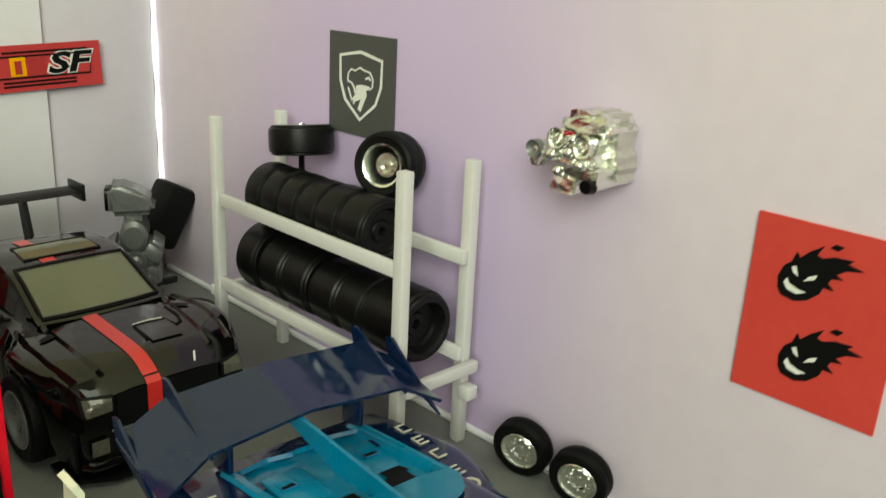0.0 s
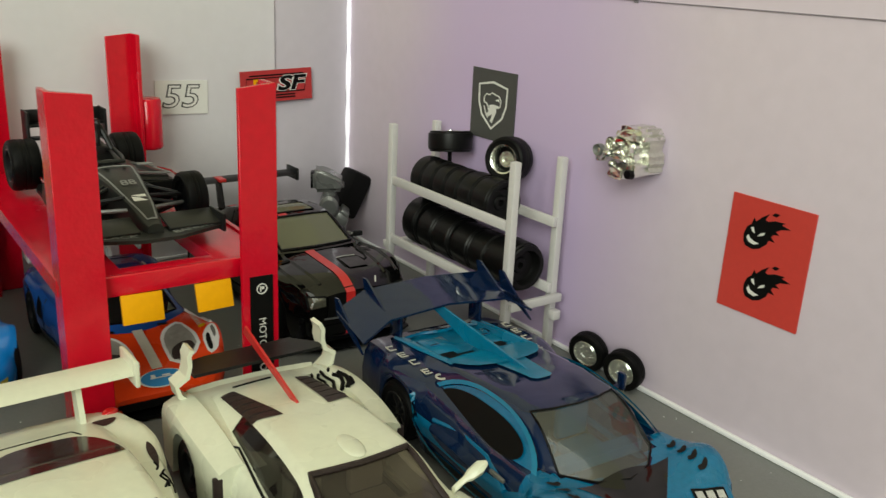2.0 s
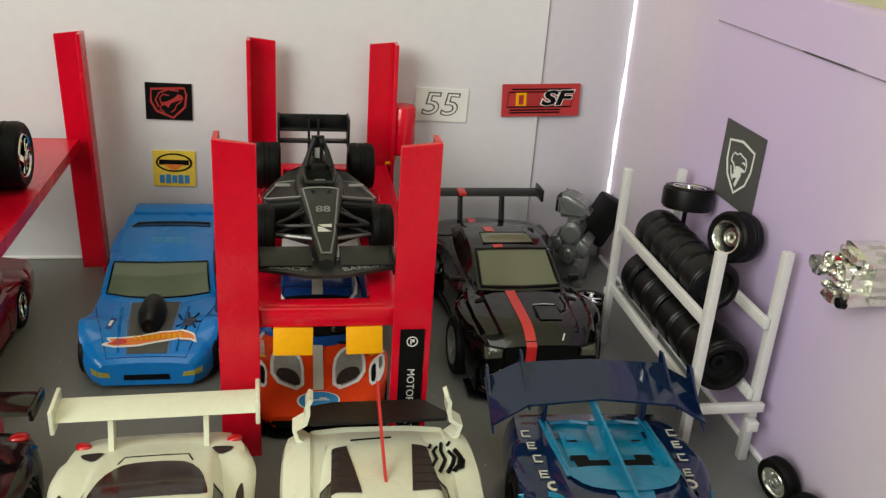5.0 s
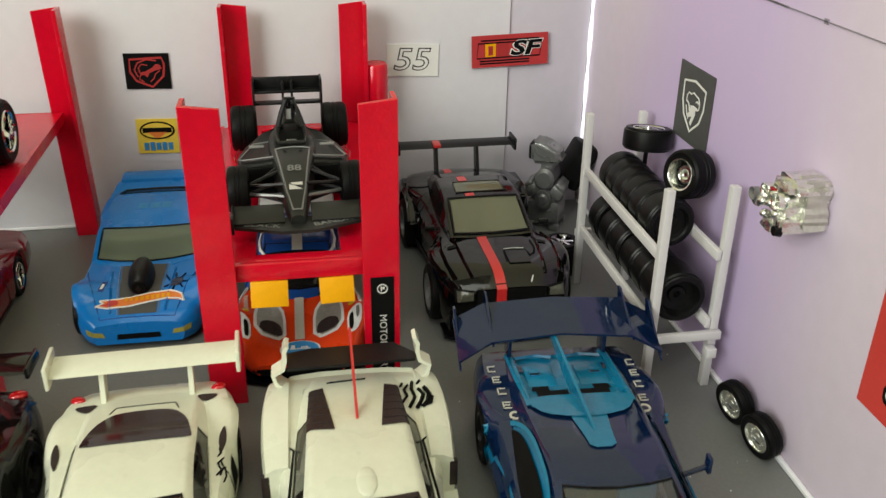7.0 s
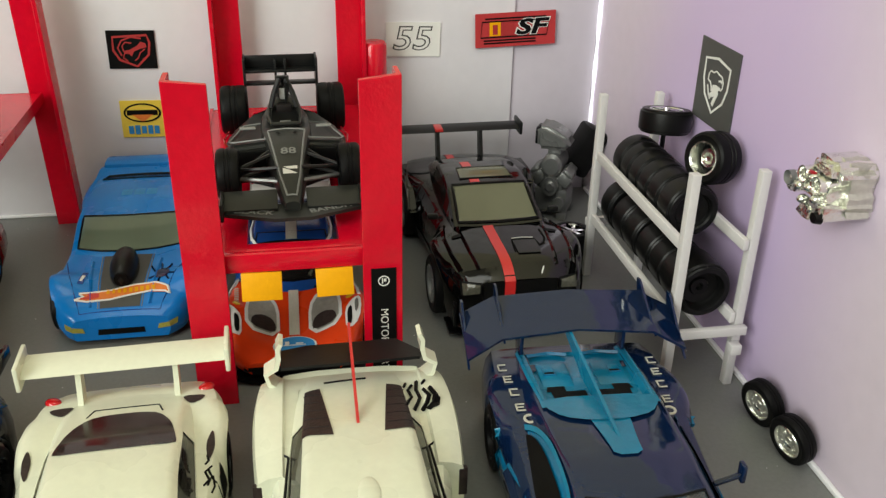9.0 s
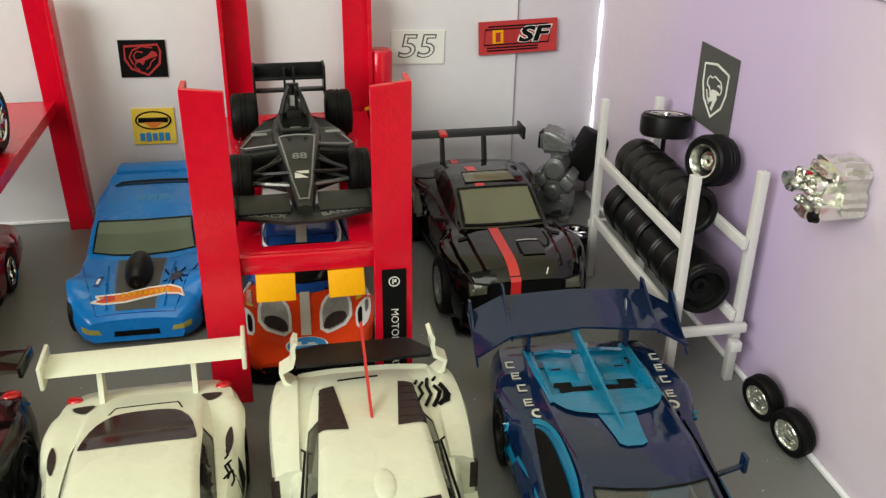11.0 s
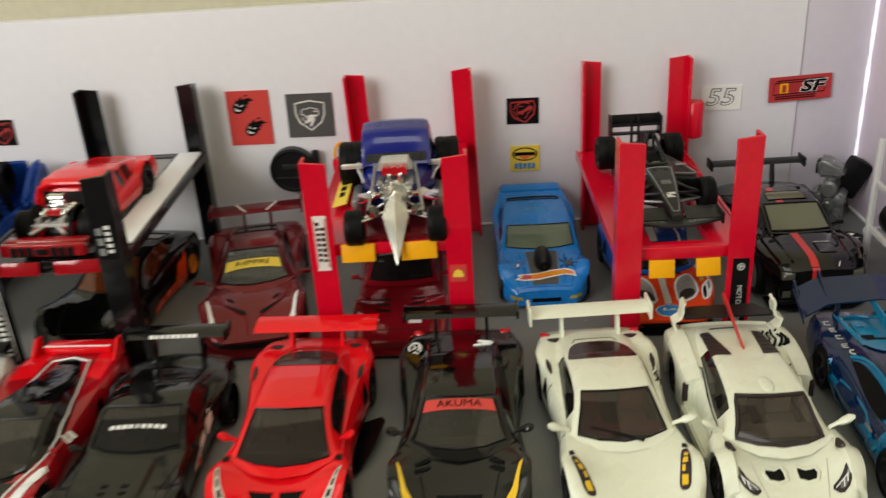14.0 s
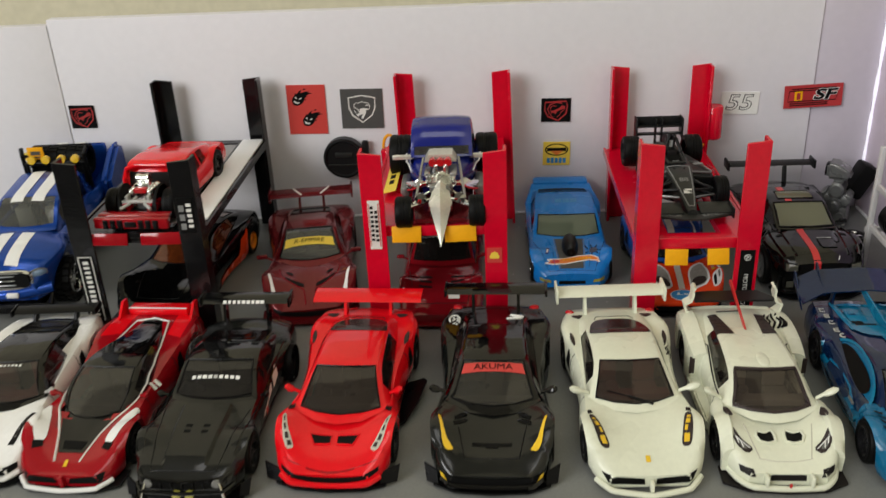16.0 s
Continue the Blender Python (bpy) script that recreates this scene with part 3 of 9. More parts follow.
def print_row(n, w, h, rng, thin=0.34):
    """Print that stands for a brand name: a row of plain upright and level bars, flat in x and y."""
    bm, step = bmesh.new(), w / n
    for i in range(n):
        c, k = -w / 2 + step * (i + 0.5), step * 0.36
        box(bm, c, 0, 0, step * (0.34 + thin * rng.uniform(0.5, 1.0)), h * 0.9, 0.05)
    return bm


def flank_x(sh, s, z):
    """How far out the side reaches at a height, drawn taut from the sill over the shoulder to the roof's edge."""
    p = sh.section(s)
    h = sh.house(min(max(s, sh.g0), sh.g1))
    return float(np.interp(z, [p[0][1], p[2][1], max(h[3][2], p[2][1] + 0.5)], [p[0][0], p[2][0], h[3][0]]))


def flank_oval(sh, sx, cy, cz, ry, rz, inner=0.0, lift=0.2, n=44, rings=12):
    """An oval panel, or a ring, that follows the side of the car."""
    bm, rows = bmesh.new(), []
    for j in range(rings + 1):
        k = inner + (1 - inner) * j / rings
        row = []
        for i in range(n):
            a = 2 * math.pi * i / n
            y, z = cy + ry * k * math.cos(a), cz + rz * k * math.sin(a)
            row.append(bm.verts.new((sx * (flank_x(sh, sh.s(y), z) + lift), y, z)))
        rows.append(row)
    for a, b in zip(rows, rows[1:]):
        for i in range(n):
            bm.faces.new((a[i], a[(i + 1) % n], b[(i + 1) % n], b[i]))
    if inner == 0:
        bmesh.ops.remove_doubles(bm, verts=rows[0], dist=0.05)
    return bm


def side_patch(sh, sx, quad, n=(10, 4), lift=0.12):
    """A thin piece on the flank between four corners (s, share of the flank's height)."""
    bm, g = bmesh.new(), []
    a, b, c, d = [Vector(q) for q in quad]
    for i in range(n[0] + 1):
        g.append([])
        for j in range(n[1] + 1):
            u, v = i / n[0], j / n[1]
            q = (a * (1 - u) + b * u) * (1 - v) + (d * (1 - u) + c * u) * v
            p = sh.section(q.x)
            z = p[0][1] + (p[4][1] - p[0][1]) * q.y
            x = float(np.interp(z, [k[1] for k in p[:5]], [k[0] for k in p[:5]]))
            g[-1].append(bm.verts.new((sx * (x + lift), sh.y(q.x), z)))
    for i in range(n[0]):
        for j in range(n[1]):
            bm.faces.new((g[i][j], g[i + 1][j], g[i + 1][j + 1], g[i][j + 1]))
    return bm


def tube(points, r, n=6, closed=False):
    """One bent tube through the points."""
    bm, rings, pts = bmesh.new(), [], [Vector(p) for p in points]
    m = len(pts)
    for i, p in enumerate(pts):
        a, b = (pts[i - 1], pts[(i + 1) % m]) if closed else (pts[max(i - 1, 0)], pts[min(i + 1, m - 1)])
        q = (b - a).to_track_quat("Z", "Y").to_matrix()
        rings.append([bm.verts.new(p + q @ Vector((r * math.cos(2 * math.pi * k / n), r * math.sin(2 * math.pi * k / n), 0))) for k in range(n)])
    for a, b in zip(rings, rings[1:] + (rings[:1] if closed else [])):
        for k in range(n):
            bm.faces.new((a[k], a[(k + 1) % n], b[(k + 1) % n], b[k]))
    if not closed:
        bm.faces.new(rings[0][::-1])
        bm.faces.new(rings[-1])
    return bm


def seal(sh, k0, k1, col=4, lift=0.1):
    """The rubber line round a screen, between two cabin rows."""
    return tube(both_edges(sh, k0, k1, col, lift), 0.22, 5, True)


def both_edges(sh, k0, k1, col=4, lift=0.12):
    """The closed outline of a screen between two cabin rows."""
    ks = np.linspace(k0, k1, 9)
    rows = [sh.house(sh.g0 + k * (sh.g1 - sh.g0)) for k in ks]
    half = [(x, y, z + lift) for x, y, z in rows[0][col + 1:]][::-1] + [(p[col][0], p[col][1], p[col][2] + lift) for p in rows] + [(x, y, z + lift) for x, y, z in rows[-1][col + 1:]]
    return half + [(-x, y, z) for x, y, z in half[::-1] if x > 0.01]


def line_on(sh, points, r=0.14, lift=0.02):
    """A dark shut line laid on the car's surface through (x, y) points."""
    out = []
    for (xa, ya), (xb, yb) in zip(points, points[1:]):
        for i in range(7):
            u = i / 7
            x, y = xa + (xb - xa) * u, ya + (yb - ya) * u
            out.append((x, y, sh.height(x, y) + lift))
    x, y = points[-1]
    out.append((x, y, sh.height(x, y) + lift))
    return tube(out, r, 4)


def arch_lip(sh, sx, a, mat_r=0.45):
    y0, ra, pts = sh.y(a), sh.R + sh.arch, []
    for t in np.linspace(0.12, math.pi - 0.12, 17):
        y, z = y0 - math.cos(t) * ra, sh.R + math.sin(t) * ra
        p = sh.section(sh.s(y))
        pts.append((sx * (p[0][0] + 0.25), y, max(z, sh.clear)))
    return tube(pts, mat_r, 6)


def dress(car, sh, mat, wind=(0.06, 0.36), rear=(0.70, 0.94), has_rear=True, intakes=True, bonnet=(0.62, 0.08, 0.27), doors=(0.36, 0.62), line="print_black"):
    """Seals, shut lines, arch lips, intakes and sills that most of the cars share."""
    part("seal", seal(sh, *wind), "black_plastic", car)
    if has_rear:
        part("seal", seal(sh, *rear), "black_plastic", car)
    if bonnet:
        k, s0, s1 = bonnet
        w0, w1 = sh.W * sh.w(s0) * k * 0.8, sh.W * sh.w(s1) * k
        part("shut_line", line_on(sh, [(-w1, sh.y(s1)), (-w0, sh.y(s0)), (w0, sh.y(s0)), (w1, sh.y(s1))]), line, car)
    for sx in (-1, 1):
        for a in sh.axles:
            part("arch_lip", arch_lip(sh, sx, a), mat, car)
        for s in doors:
            part("shut_line", side_patch(sh, sx, [(s, 0.15), (s + 0.005, 0.15), (s + 0.005, 0.98), (s, 0.98)], (1, 8), 0.06), line, car)
        part("sill", side_patch(sh, sx, [(sh.axles[0] + 0.12, 0.0), (sh.axles[1] - 0.12, 0.0), (sh.axles[1] - 0.12, 0.2), (sh.axles[0] + 0.12, 0.2)], (12, 2), 0.25), "satin_black", car)
        if intakes:
            part("side_intake", side_patch(sh, sx, [(sh.axles[1] - 0.17, 0.45), (sh.axles[1] - 0.115, 0.5), (sh.axles[1] - 0.115, 0.9), (sh.axles[1] - 0.15, 0.85)], (4, 4), 0.14), "print_black", car)


def over_fender(sh, sx, s0, s1, x_in, x_out, rise=0.4, n=18, low=None):
    """A wide panel bolted over the wheel, with square ends and the wheel arch cut out of it."""
    bm, rows = bmesh.new(), []
    for i in range(n + 1):
        u = i / n
        q = s0 + (s1 - s0) * u
        p = sh.section(q)
        zb, zt = (max(p[0][1], low) if low else p[0][1]), max(sh.deck(sh.W * x_in, q), p[0][1] + 1.0) + rise
        out = x_out - 0.05 * (2 * u - 1) ** 2
        k = sh.W
        pts = [(k * (x_in - 0.06), zt - 1.2), (k * x_in, zt), (k * (x_in + out) / 2, zt - 0.25), (k * (out - 0.03), zt - 1.1), (k * out, zt - 2.4), (k * out, (zb + zt) / 2 - 0.6), (k * (out - 0.01), zb), (k * (out - 0.12), zb)]
        rows.append([bm.verts.new((sx * x, sh.y(q), max(z, zb))) for x, z in pts])
    for a, b in zip(rows, rows[1:]):
        for j in range(len(a) - 1):
            bm.faces.new((a[j], a[j + 1], b[j + 1], b[j]))
    bm.faces.new(rows[0])
    bm.faces.new(rows[-1][::-1])
    bmesh.ops.recalc_face_normals(bm, faces=bm.faces)
    return bm


def cut_out(ob, test):
    """Takes away the faces of a part whose middle lies in an opening."""
    bm = bmesh.new()
    bm.from_mesh(ob.data)
    gone = [f for f in bm.faces if test(f.calc_center_median() / MM)]
    bmesh.ops.delete(bm, geom=gone, context="FACES")
    bm.to_mesh(ob.data)
    bm.free()


def draw_in(car, y0, k):
    """Shortens the nose: all parts ahead of y0, but for the wheels, move towards it."""
    for o in car.children:
        for p in () if o.name.startswith("wheel") else (o, *o.children):
            for v in p.data.vertices:
                if v.co.y < y0 * MM:
                    v.co.y = y0 * MM + (v.co.y - y0 * MM) * k


def both(quad):
    return quad, [(-x, y) for x, y in quad]


def drape(sh, bm, x, y, turn=0.0, lift=0.2, slope=1.0):
    """Lays flat letters on the car's surface."""
    bmesh.ops.scale(bm, vec=(1, slope, 1), verts=bm.verts)
    bmesh.ops.rotate(bm, cent=(0, 0, 0), matrix=Matrix.Rotation(radians(turn), 3, "Z"), verts=bm.verts)
    for v in bm.verts:
        v.co.x += x
        v.co.y += y
        v.co.z = sh.height(v.co.x, v.co.y) + lift
    return bm


def seats(sh, k0=0.40, mat_w=None):
    """The seats, the dashboard and the floor seen through the windows."""
    y0, gz = sh.y(sh.g0 + 0.3 * (sh.g1 - sh.g0)), sh.roof(sh.g0 + 0.45 * (sh.g1 - sh.g0))
    w = sh.belt(sh.g0 + 0.4 * (sh.g1 - sh.g0))
    bm = boxes((0, y0 + 4, 4.0, w * 1.8, 22, 1.0), (0, y0 - 4.5, gz * 0.52, w * 1.7, 3, 2.0))
    for x in (-w * 0.45, w * 0.45):
        box(bm, x, y0 + 3, 6.0, w * 0.55, 6, 2.2, 0.5)
        box(bm, x, y0 + 7, gz * 0.58, w * 0.5, 1.8, gz * 0.42, 0.5)
        box(bm, x, y0 + 7.6, gz * 0.80, w * 0.25, 1.3, 1.6, 0.3)
    lathe(bm, [(1.3, -0.15), (1.6, 0), (1.3, 0.15), (1.3, -0.15)], 14, "y", Matrix.Translation((-w * 0.45, y0 - 1.5, gz * 0.6)))
    return bm


def add_wing(car, y, z, span, chord=6.0, mat="satin_black", z0=12.0, stand=None, end=(7.0, 4.0), end_mat=None, tilt=6.0, stays=True, stay_x=0.45, stay_dy=-2.0, bend=0.0, thick=0.8):
    """A rear wing on two stays with end plates."""
    bm = bmesh.new()
    n = 12
    rows = []
    for i in range(n + 1):
        x = span * (i / n - 0.5)
        dz = bend * (1 - (2 * i / n - 1) ** 2)
        rows.append([bm.verts.new((x, y + py, z + dz + pz + py * math.tan(radians(tilt)))) for py, pz in ((-chord / 2, 0), (-chord / 4, thick * 0.7), (chord / 4, thick * 0.6), (chord / 2, 0.15), (chord / 4, -0.25), (-chord / 4, -0.2))])
    for a, b in zip(rows, rows[1:]):
        for i in range(6):
            bm.faces.new((a[i], a[(i + 1) % 6], b[(i + 1) % 6], b[i]))
    bm.faces.new(rows[0][::-1])
    bm.faces.new(rows[-1])
    wing = part("wing", bm, mat, car)
    if end:
        for sx in (-1, 1):
            part("end_plate", box(bmesh.new(), sx * (span / 2 + 0.35), y, z, 0.8, end[0], end[1], 0.25), end_mat or mat, wing)
    if stays:
        for sx in (-1, 1):
            b = bmesh.new()
            x = sx * span * stay_x / 2
            f = [b.verts.new((x + dx, yy, zz)) for dx in (-0.45, 0.45) for yy, zz in ((y + stay_dy - 1.6, z0), (y + stay_dy + 1.8, z0), (y + 1.5, z + bend * 0.8), (y - 1.2, z + bend * 0.8))]
            for q in ((0, 1, 2, 3), (7, 6, 5, 4), (0, 4, 5, 1), (1, 5, 6, 2), (2, 6, 7, 3), (3, 7, 4, 0)):
                b.faces.new([f[i] for i in q])
            part("wing_stay", b, stand or mat, wing)
    return wing


def add_splitter(car, sh, mat="black_plastic", out=2.2, half=None, z=1.2, ends=0.0):
    w, y = half or sh.W * 0.97, sh.y(0)
    bm = plate(bmesh.new(), [(-w, y + 8), (-w, y + 1.5), (-w * 0.62, y - out), (0, y - out - 0.7), (w * 0.62, y - out), (w, y + 1.5), (w, y + 8)], z, 0.6)
    sp = part("splitter", bm, mat, car)
    if ends:
        for sx in (-1, 1):
            part("dive_plane", box(bmesh.new(), sx * (w - 0.2), y + 2.5, z + ends / 2, 0.6, 6.5, ends, 0.15), mat, sp)
    return sp


def add_mirror(car, x, y, z, mat, reach=3.2, up=1.2):
    for sx in (-1, 1):
        bm = rod(bmesh.new(), (sx * x, y, z), (sx * (x + reach * 0.6), y - 0.6, z + up), 0.4, 6)
        box(bm, sx * (x + reach * 0.8), y - 0.7, z + up + 0.25, reach * 0.9, 1.3, 1.5, 0.45)
        part("mirror", bm, mat, car)


def make_car(name, m, sh, label, mat, group="", glass="glass", rim="silver", spokes=5, tyre="rubber", wheel_w=4.6, seat_mat="interior", roof_mat=None, cab=None, inset=0.25, deep=0.25, rear_R=None, k=0.89, nose=None):
    """The shell, cabin, panes, seats, underside and wheels of a car."""
    car = thing(name, m @ Matrix.Scale(k, 4), label, "toy car", group)
    if nose:
        part("nose", body_shell(sh, 74, 0.0, nose[0]), nose[1], car)
        part("body", body_shell(sh, 74, nose[0], 1.0), mat, car)
    else:
        part("body", body_shell(sh), mat, car)
    for o in car.children:
        cut_out(o, lambda c: sh.s(c.y - sh.bow * (c.x / sh.belt(sh.s(c.y))) ** 2) > sh.g0 + 0.035 and sh.s(c.y) < sh.g1 - 0.06 and abs(c.x) < sh.belt(sh.s(c.y)) - 1.7 and c.z > sh.zs(sh.s(c.y)) * 0.75)
    shell, panes = cabin(sh, **(cab or {}))
    part("cabin", shell, roof_mat or mat, car)
    for k, b in panes.items():
        if b.faces:
            p = part("side_window" if k.startswith("side") else k, b, "glass_dark" if k != "windscreen" and glass != "glass_orange" else glass, car)
            p.visible_shadow = False
        else:
            b.free()
    part("seats", seats(sh), seat_mat, car)
    ya, yb = sh.y(sh.axles[0]), sh.y(sh.axles[1])
    part("underside", boxes((0, (ya + yb) / 2, 3.2, sh.W * 1.5, yb - ya - sh.R * 2.0, 3.6), (0, 0, 3.0, sh.W * 1.0, sh.L * 0.93, 2.4)), "black_plastic", car)
    for i, a in enumerate(sh.axles):
        w = wheel_w if i == 0 else wheel_w * 1.12
        r = sh.R if i == 0 or not rear_R else rear_R
        hx = sh.section(a)[0][0] / 0.93 - w / 2 - inset
        for sx in (-1, 1):
            add_wheel(car, sx * hx, sh.y(a), r, w, rim, spokes, tyre, deep)
    return car


# ---- the setting ----
def slab(name, mat, x0, x1, y0, y1, z0, z1, label, category, turn=0.0):
    bm = bmesh.new()
    box(bm, 0, 0, 0, x1 - x0, y1 - y0, z1 - z0, 0.25)
    return solid(name, bm, mat, at((x0 + x1) / 2, (y0 + y1) / 2, (z0 + z1) / 2, 0, 0, turn), label, category, kind="structure")


slab("floor", "floor", -340, 95, -171.4, 6, -1.6, 0, "matt grey painted foam board floor of the garage diorama", "floor")
slab("wall_north", "white_board", -211, 67.5, 0, 5, -5, 80.5, "white foam board back wall of the diorama", "wall")
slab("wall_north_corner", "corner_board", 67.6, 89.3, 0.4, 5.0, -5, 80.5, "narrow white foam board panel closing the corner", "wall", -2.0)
slab("wall_north_end", "white_board", -247, -211.3, -0.5, 4, -5, 78.5, "white foam board panel beside a seam", "wall", 1.0)
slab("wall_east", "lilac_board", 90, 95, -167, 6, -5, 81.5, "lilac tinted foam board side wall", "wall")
slab("wall_north_far", "white_board", -345, -247.3, -3.5, 1.5, -5, 79.5, "white foam board panel past a second seam", "wall", 3.0)
# an added glowing strip takes the place of light leaking through the corner
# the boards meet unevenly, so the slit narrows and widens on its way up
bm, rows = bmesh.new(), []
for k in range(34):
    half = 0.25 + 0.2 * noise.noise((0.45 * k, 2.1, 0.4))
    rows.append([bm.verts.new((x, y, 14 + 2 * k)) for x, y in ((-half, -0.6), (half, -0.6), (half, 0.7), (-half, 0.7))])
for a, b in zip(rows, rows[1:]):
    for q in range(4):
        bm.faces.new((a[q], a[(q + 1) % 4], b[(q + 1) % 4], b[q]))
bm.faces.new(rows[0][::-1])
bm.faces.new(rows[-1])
solid("trim_corner", bm, "gap_glow", at(89.55, -0.5, 0), "bright slit of daylight showing through the corner gap", "trim", kind="structure")
slab("trim_floor_east", "foam_edge", 89.0, 89.95, -166, -1.5, 0, 0.9, "thin white glue line along the side wall", "trim")
slab("trim_floor_north", "foam_edge", -210, 67, -0.8, -0.05, 0, 0.8, "thin pale glue line along the back wall", "trim")
slab("trim_front", "foam_edge", -340, -82.6, -171.0, -165.3, 0.02, 1.3, "white foam strip along the front edge", "trim")
slab("trim_front_long", "foam_edge", -78.3, 89.8, -171.0, -165.1, 0.02, 1.5, "white foam strip along the front edge beside a gap", "trim")
slab("shelf_board", "foam_edge", -350, 140, -130, 30, -13, -1.65, "thick white shelf board under the diorama", "shelf")
slab("lower_shelf", "floor", -350, 140, -175, 30, -84, -76, "grey lower shelf in shadow", "shelf")
slab("shelf_back", "floor", -350, 140, 25, 30, -75.9, -13.1, "dark back panel of the lower shelf", "shelf")

# pencil line along the side wall
for y0, y1, w in ((-46, -166, 0.16), (-79, -94, 0.34), (-104.6, -105.6, 0.8)):
    bm = box(bmesh.new(), 89.9, (y0 + y1) / 2, 72.7, 0.25, abs(y1 - y0), w)
    solid("pencil_line", bm, "pencil", at(0, 0, 0), "thin dark pencil line drawn along the lilac wall", "drawn line", kind="structure")


def room():
    x0, x1, y0, y1, z0, z1 = -1900, 210, -2000, 60, -800, 1500
    for nm, mat, a in (("room_wall_north", "plaster", (x0, x1 + 80, y1, y1 + 80, z0, z1)), ("room_wall_east", "plaster", (x1, x1 + 80, y0, y1, z0, z1)),
                       ("room_wall_south", "room_white", (x0, x1 + 80, y0 - 80, y0, z0, z1)), ("room_wall_west", "room_white", (x0 - 80, x0, y0 - 80, y1 + 80, z0, z1)),
                       ("room_ceiling", "ceiling", (x0 - 80, x1 + 80, y0 - 80, y1 + 80, z1, z1 + 60)), ("room_floor", "room_white", (x0 - 80, x1 + 80, y0 - 80, y1 + 80, z0 - 60, z0))):
        slab(nm, mat, *a, "rough cream plaster wall of the room" if mat == "plaster" else "plain painted surface that closes the room", "wall" if "wall" in nm else "ceiling" if "ceil" in nm else "floor")


room()


# dust and crumbs on the floor
rng = random.Random(5)
bm = bmesh.new()
for i in range(90):
    x, y, r = rng.uniform(-160, 86), rng.uniform(-160, -4), rng.uniform(0.06, 0.15)
    if i < 24:
        x, y = rng.uniform(66, 88), rng.uniform(-160, -70)
    bmesh.ops.create_icosphere(bm, subdivisions=1, radius=r, matrix=Matrix.Translation((x, y, 0.06)) @ Matrix.Rotation(rng.uniform(0, 3), 4, "Z") @ Matrix.Diagonal((rng.uniform(0.6, 1.6), 0.8, 0.5, 1)))
solid("dust_specks", bm, "foam_edge", at(0, 0), "pale dust specks and crumbs scattered over the floor", "dust", kind="stuff")


# ---- four-post lifts ----
def lift_post(name, mat, x, y, h, out, front, parent, lean=0.0):
    """An angle-section post: a flat face and an outer flange that points inwards along the lift."""
    w, t, fl, o, k = 6.6, 0.9, 4.6, out, (1 if front else -1)
    e = o * w / 2
    pts = [(-e, -k * t / 2), (e, -k * t / 2), (e, k * fl), (e - o * t, k * fl), (e - o * t, k * t / 2)]
    bm = plate(bmesh.new(), pts + [(-e, k * t / 2)], 0, h)
    for v in bm.verts:
        if v.co.z > 1 and abs(v.co.x - e) < t * 1.2:
            v.co.z += 0.7
    bmesh.ops.bevel(bm, geom=list(bm.edges), offset=0.1, segments=1, affect="EDGES")
    p = part(name, bm, mat, parent)
    p.matrix_basis = at(x, y, 0, 0, lean, 0)
    return p


def lift(m, mat, x0, x1, y0, y1, deck, h, label, tabs, tab_mat, deck_mat=None, runway=9.4, tab_z=-5.6, shift=0.0, tab_h=4.8, rear_lean=0.0, front_cut=0.8):
    t = thing("car_lift", m, label, "car lift", "four-post lifts")
    for x, out in ((x0 + 3.5, -1), (x1 - 3.5, 1)):
        for y, front in ((y0, True), (y1, False)):
            lift_post("post", mat, x + (0 if front else shift), y, h - (front_cut if front else 0), out, front, t, 0 if front else rear_lean)
    ya, yb = y0 + 2.4, y1 - 2.0
    for sx, x in ((-1, x0 + 5.2), (1, x1 - 5.2)):
        w = runway / 2
        channel = [(-w - 0.35, -2.6), (-w + 0.35, -2.6), (-w + 0.35, -1.0), (w - 0.4, -1.0), (w - 0.4, -2.2), (w + 0.4, -2.2), (w + 0.4, 0.4), (w - 0.4, 0.4), (w - 0.4, 0.0), (-w - 0.35, 0.0)]
        bm = sheet(bmesh.new(), [(x + sx * px, deck + pz) for px, pz in channel], yb - ya)
        bmesh.ops.translate(bm, vec=(0, yb, 0), verts=bm.verts)
        bmesh.ops.recalc_face_normals(bm, faces=bm.faces)
        part("runway", bm, mat, t)
    for y, nm in ((ya - 0.6, "front_beam"), (yb + 0.3, "rear_beam")):
        part(nm, boxes(((x0 + x1) / 2, y, deck - 1.65, x1 - x0 - 4, 1.4, 3.3), ((x0 + x1) / 2, y + 1.8 * (1 if y < -40 else -1), deck - 0.4, x1 - x0 - 6, 3.6, 0.7), bevel=0.2), mat, t)
    if deck_mat:
        part("deck_sheet", boxes((x1 - 5.0, (ya + yb) / 2 + 3, deck + 0.5, 7.6, yb - ya - 8, 0.6), bevel=0.05), deck_mat, t, "white foam strip laid on one runway")
        part("deck_floor", boxes(((x0 + x1) / 2, (ya + yb) / 2 + 3, deck - 0.6, x1 - x0 - 14, yb - ya - 8, 0.5), bevel=0.05), "grey_board", t, "grey sheet between the runways")
    for x, w, tilt in tabs:
        bm = box(bmesh.new(), 0, 0, 0, w, 0.7, tab_h, 0.1)
        p = part("ramp_tab", bm, tab_mat, t, "yellow card ramp tab" if tab_mat == "yellow_card" else "red card ramp tab")
        p.matrix_basis = at(x, ya - 2.0, deck + tab_z, -14, tilt, 0)
    return t


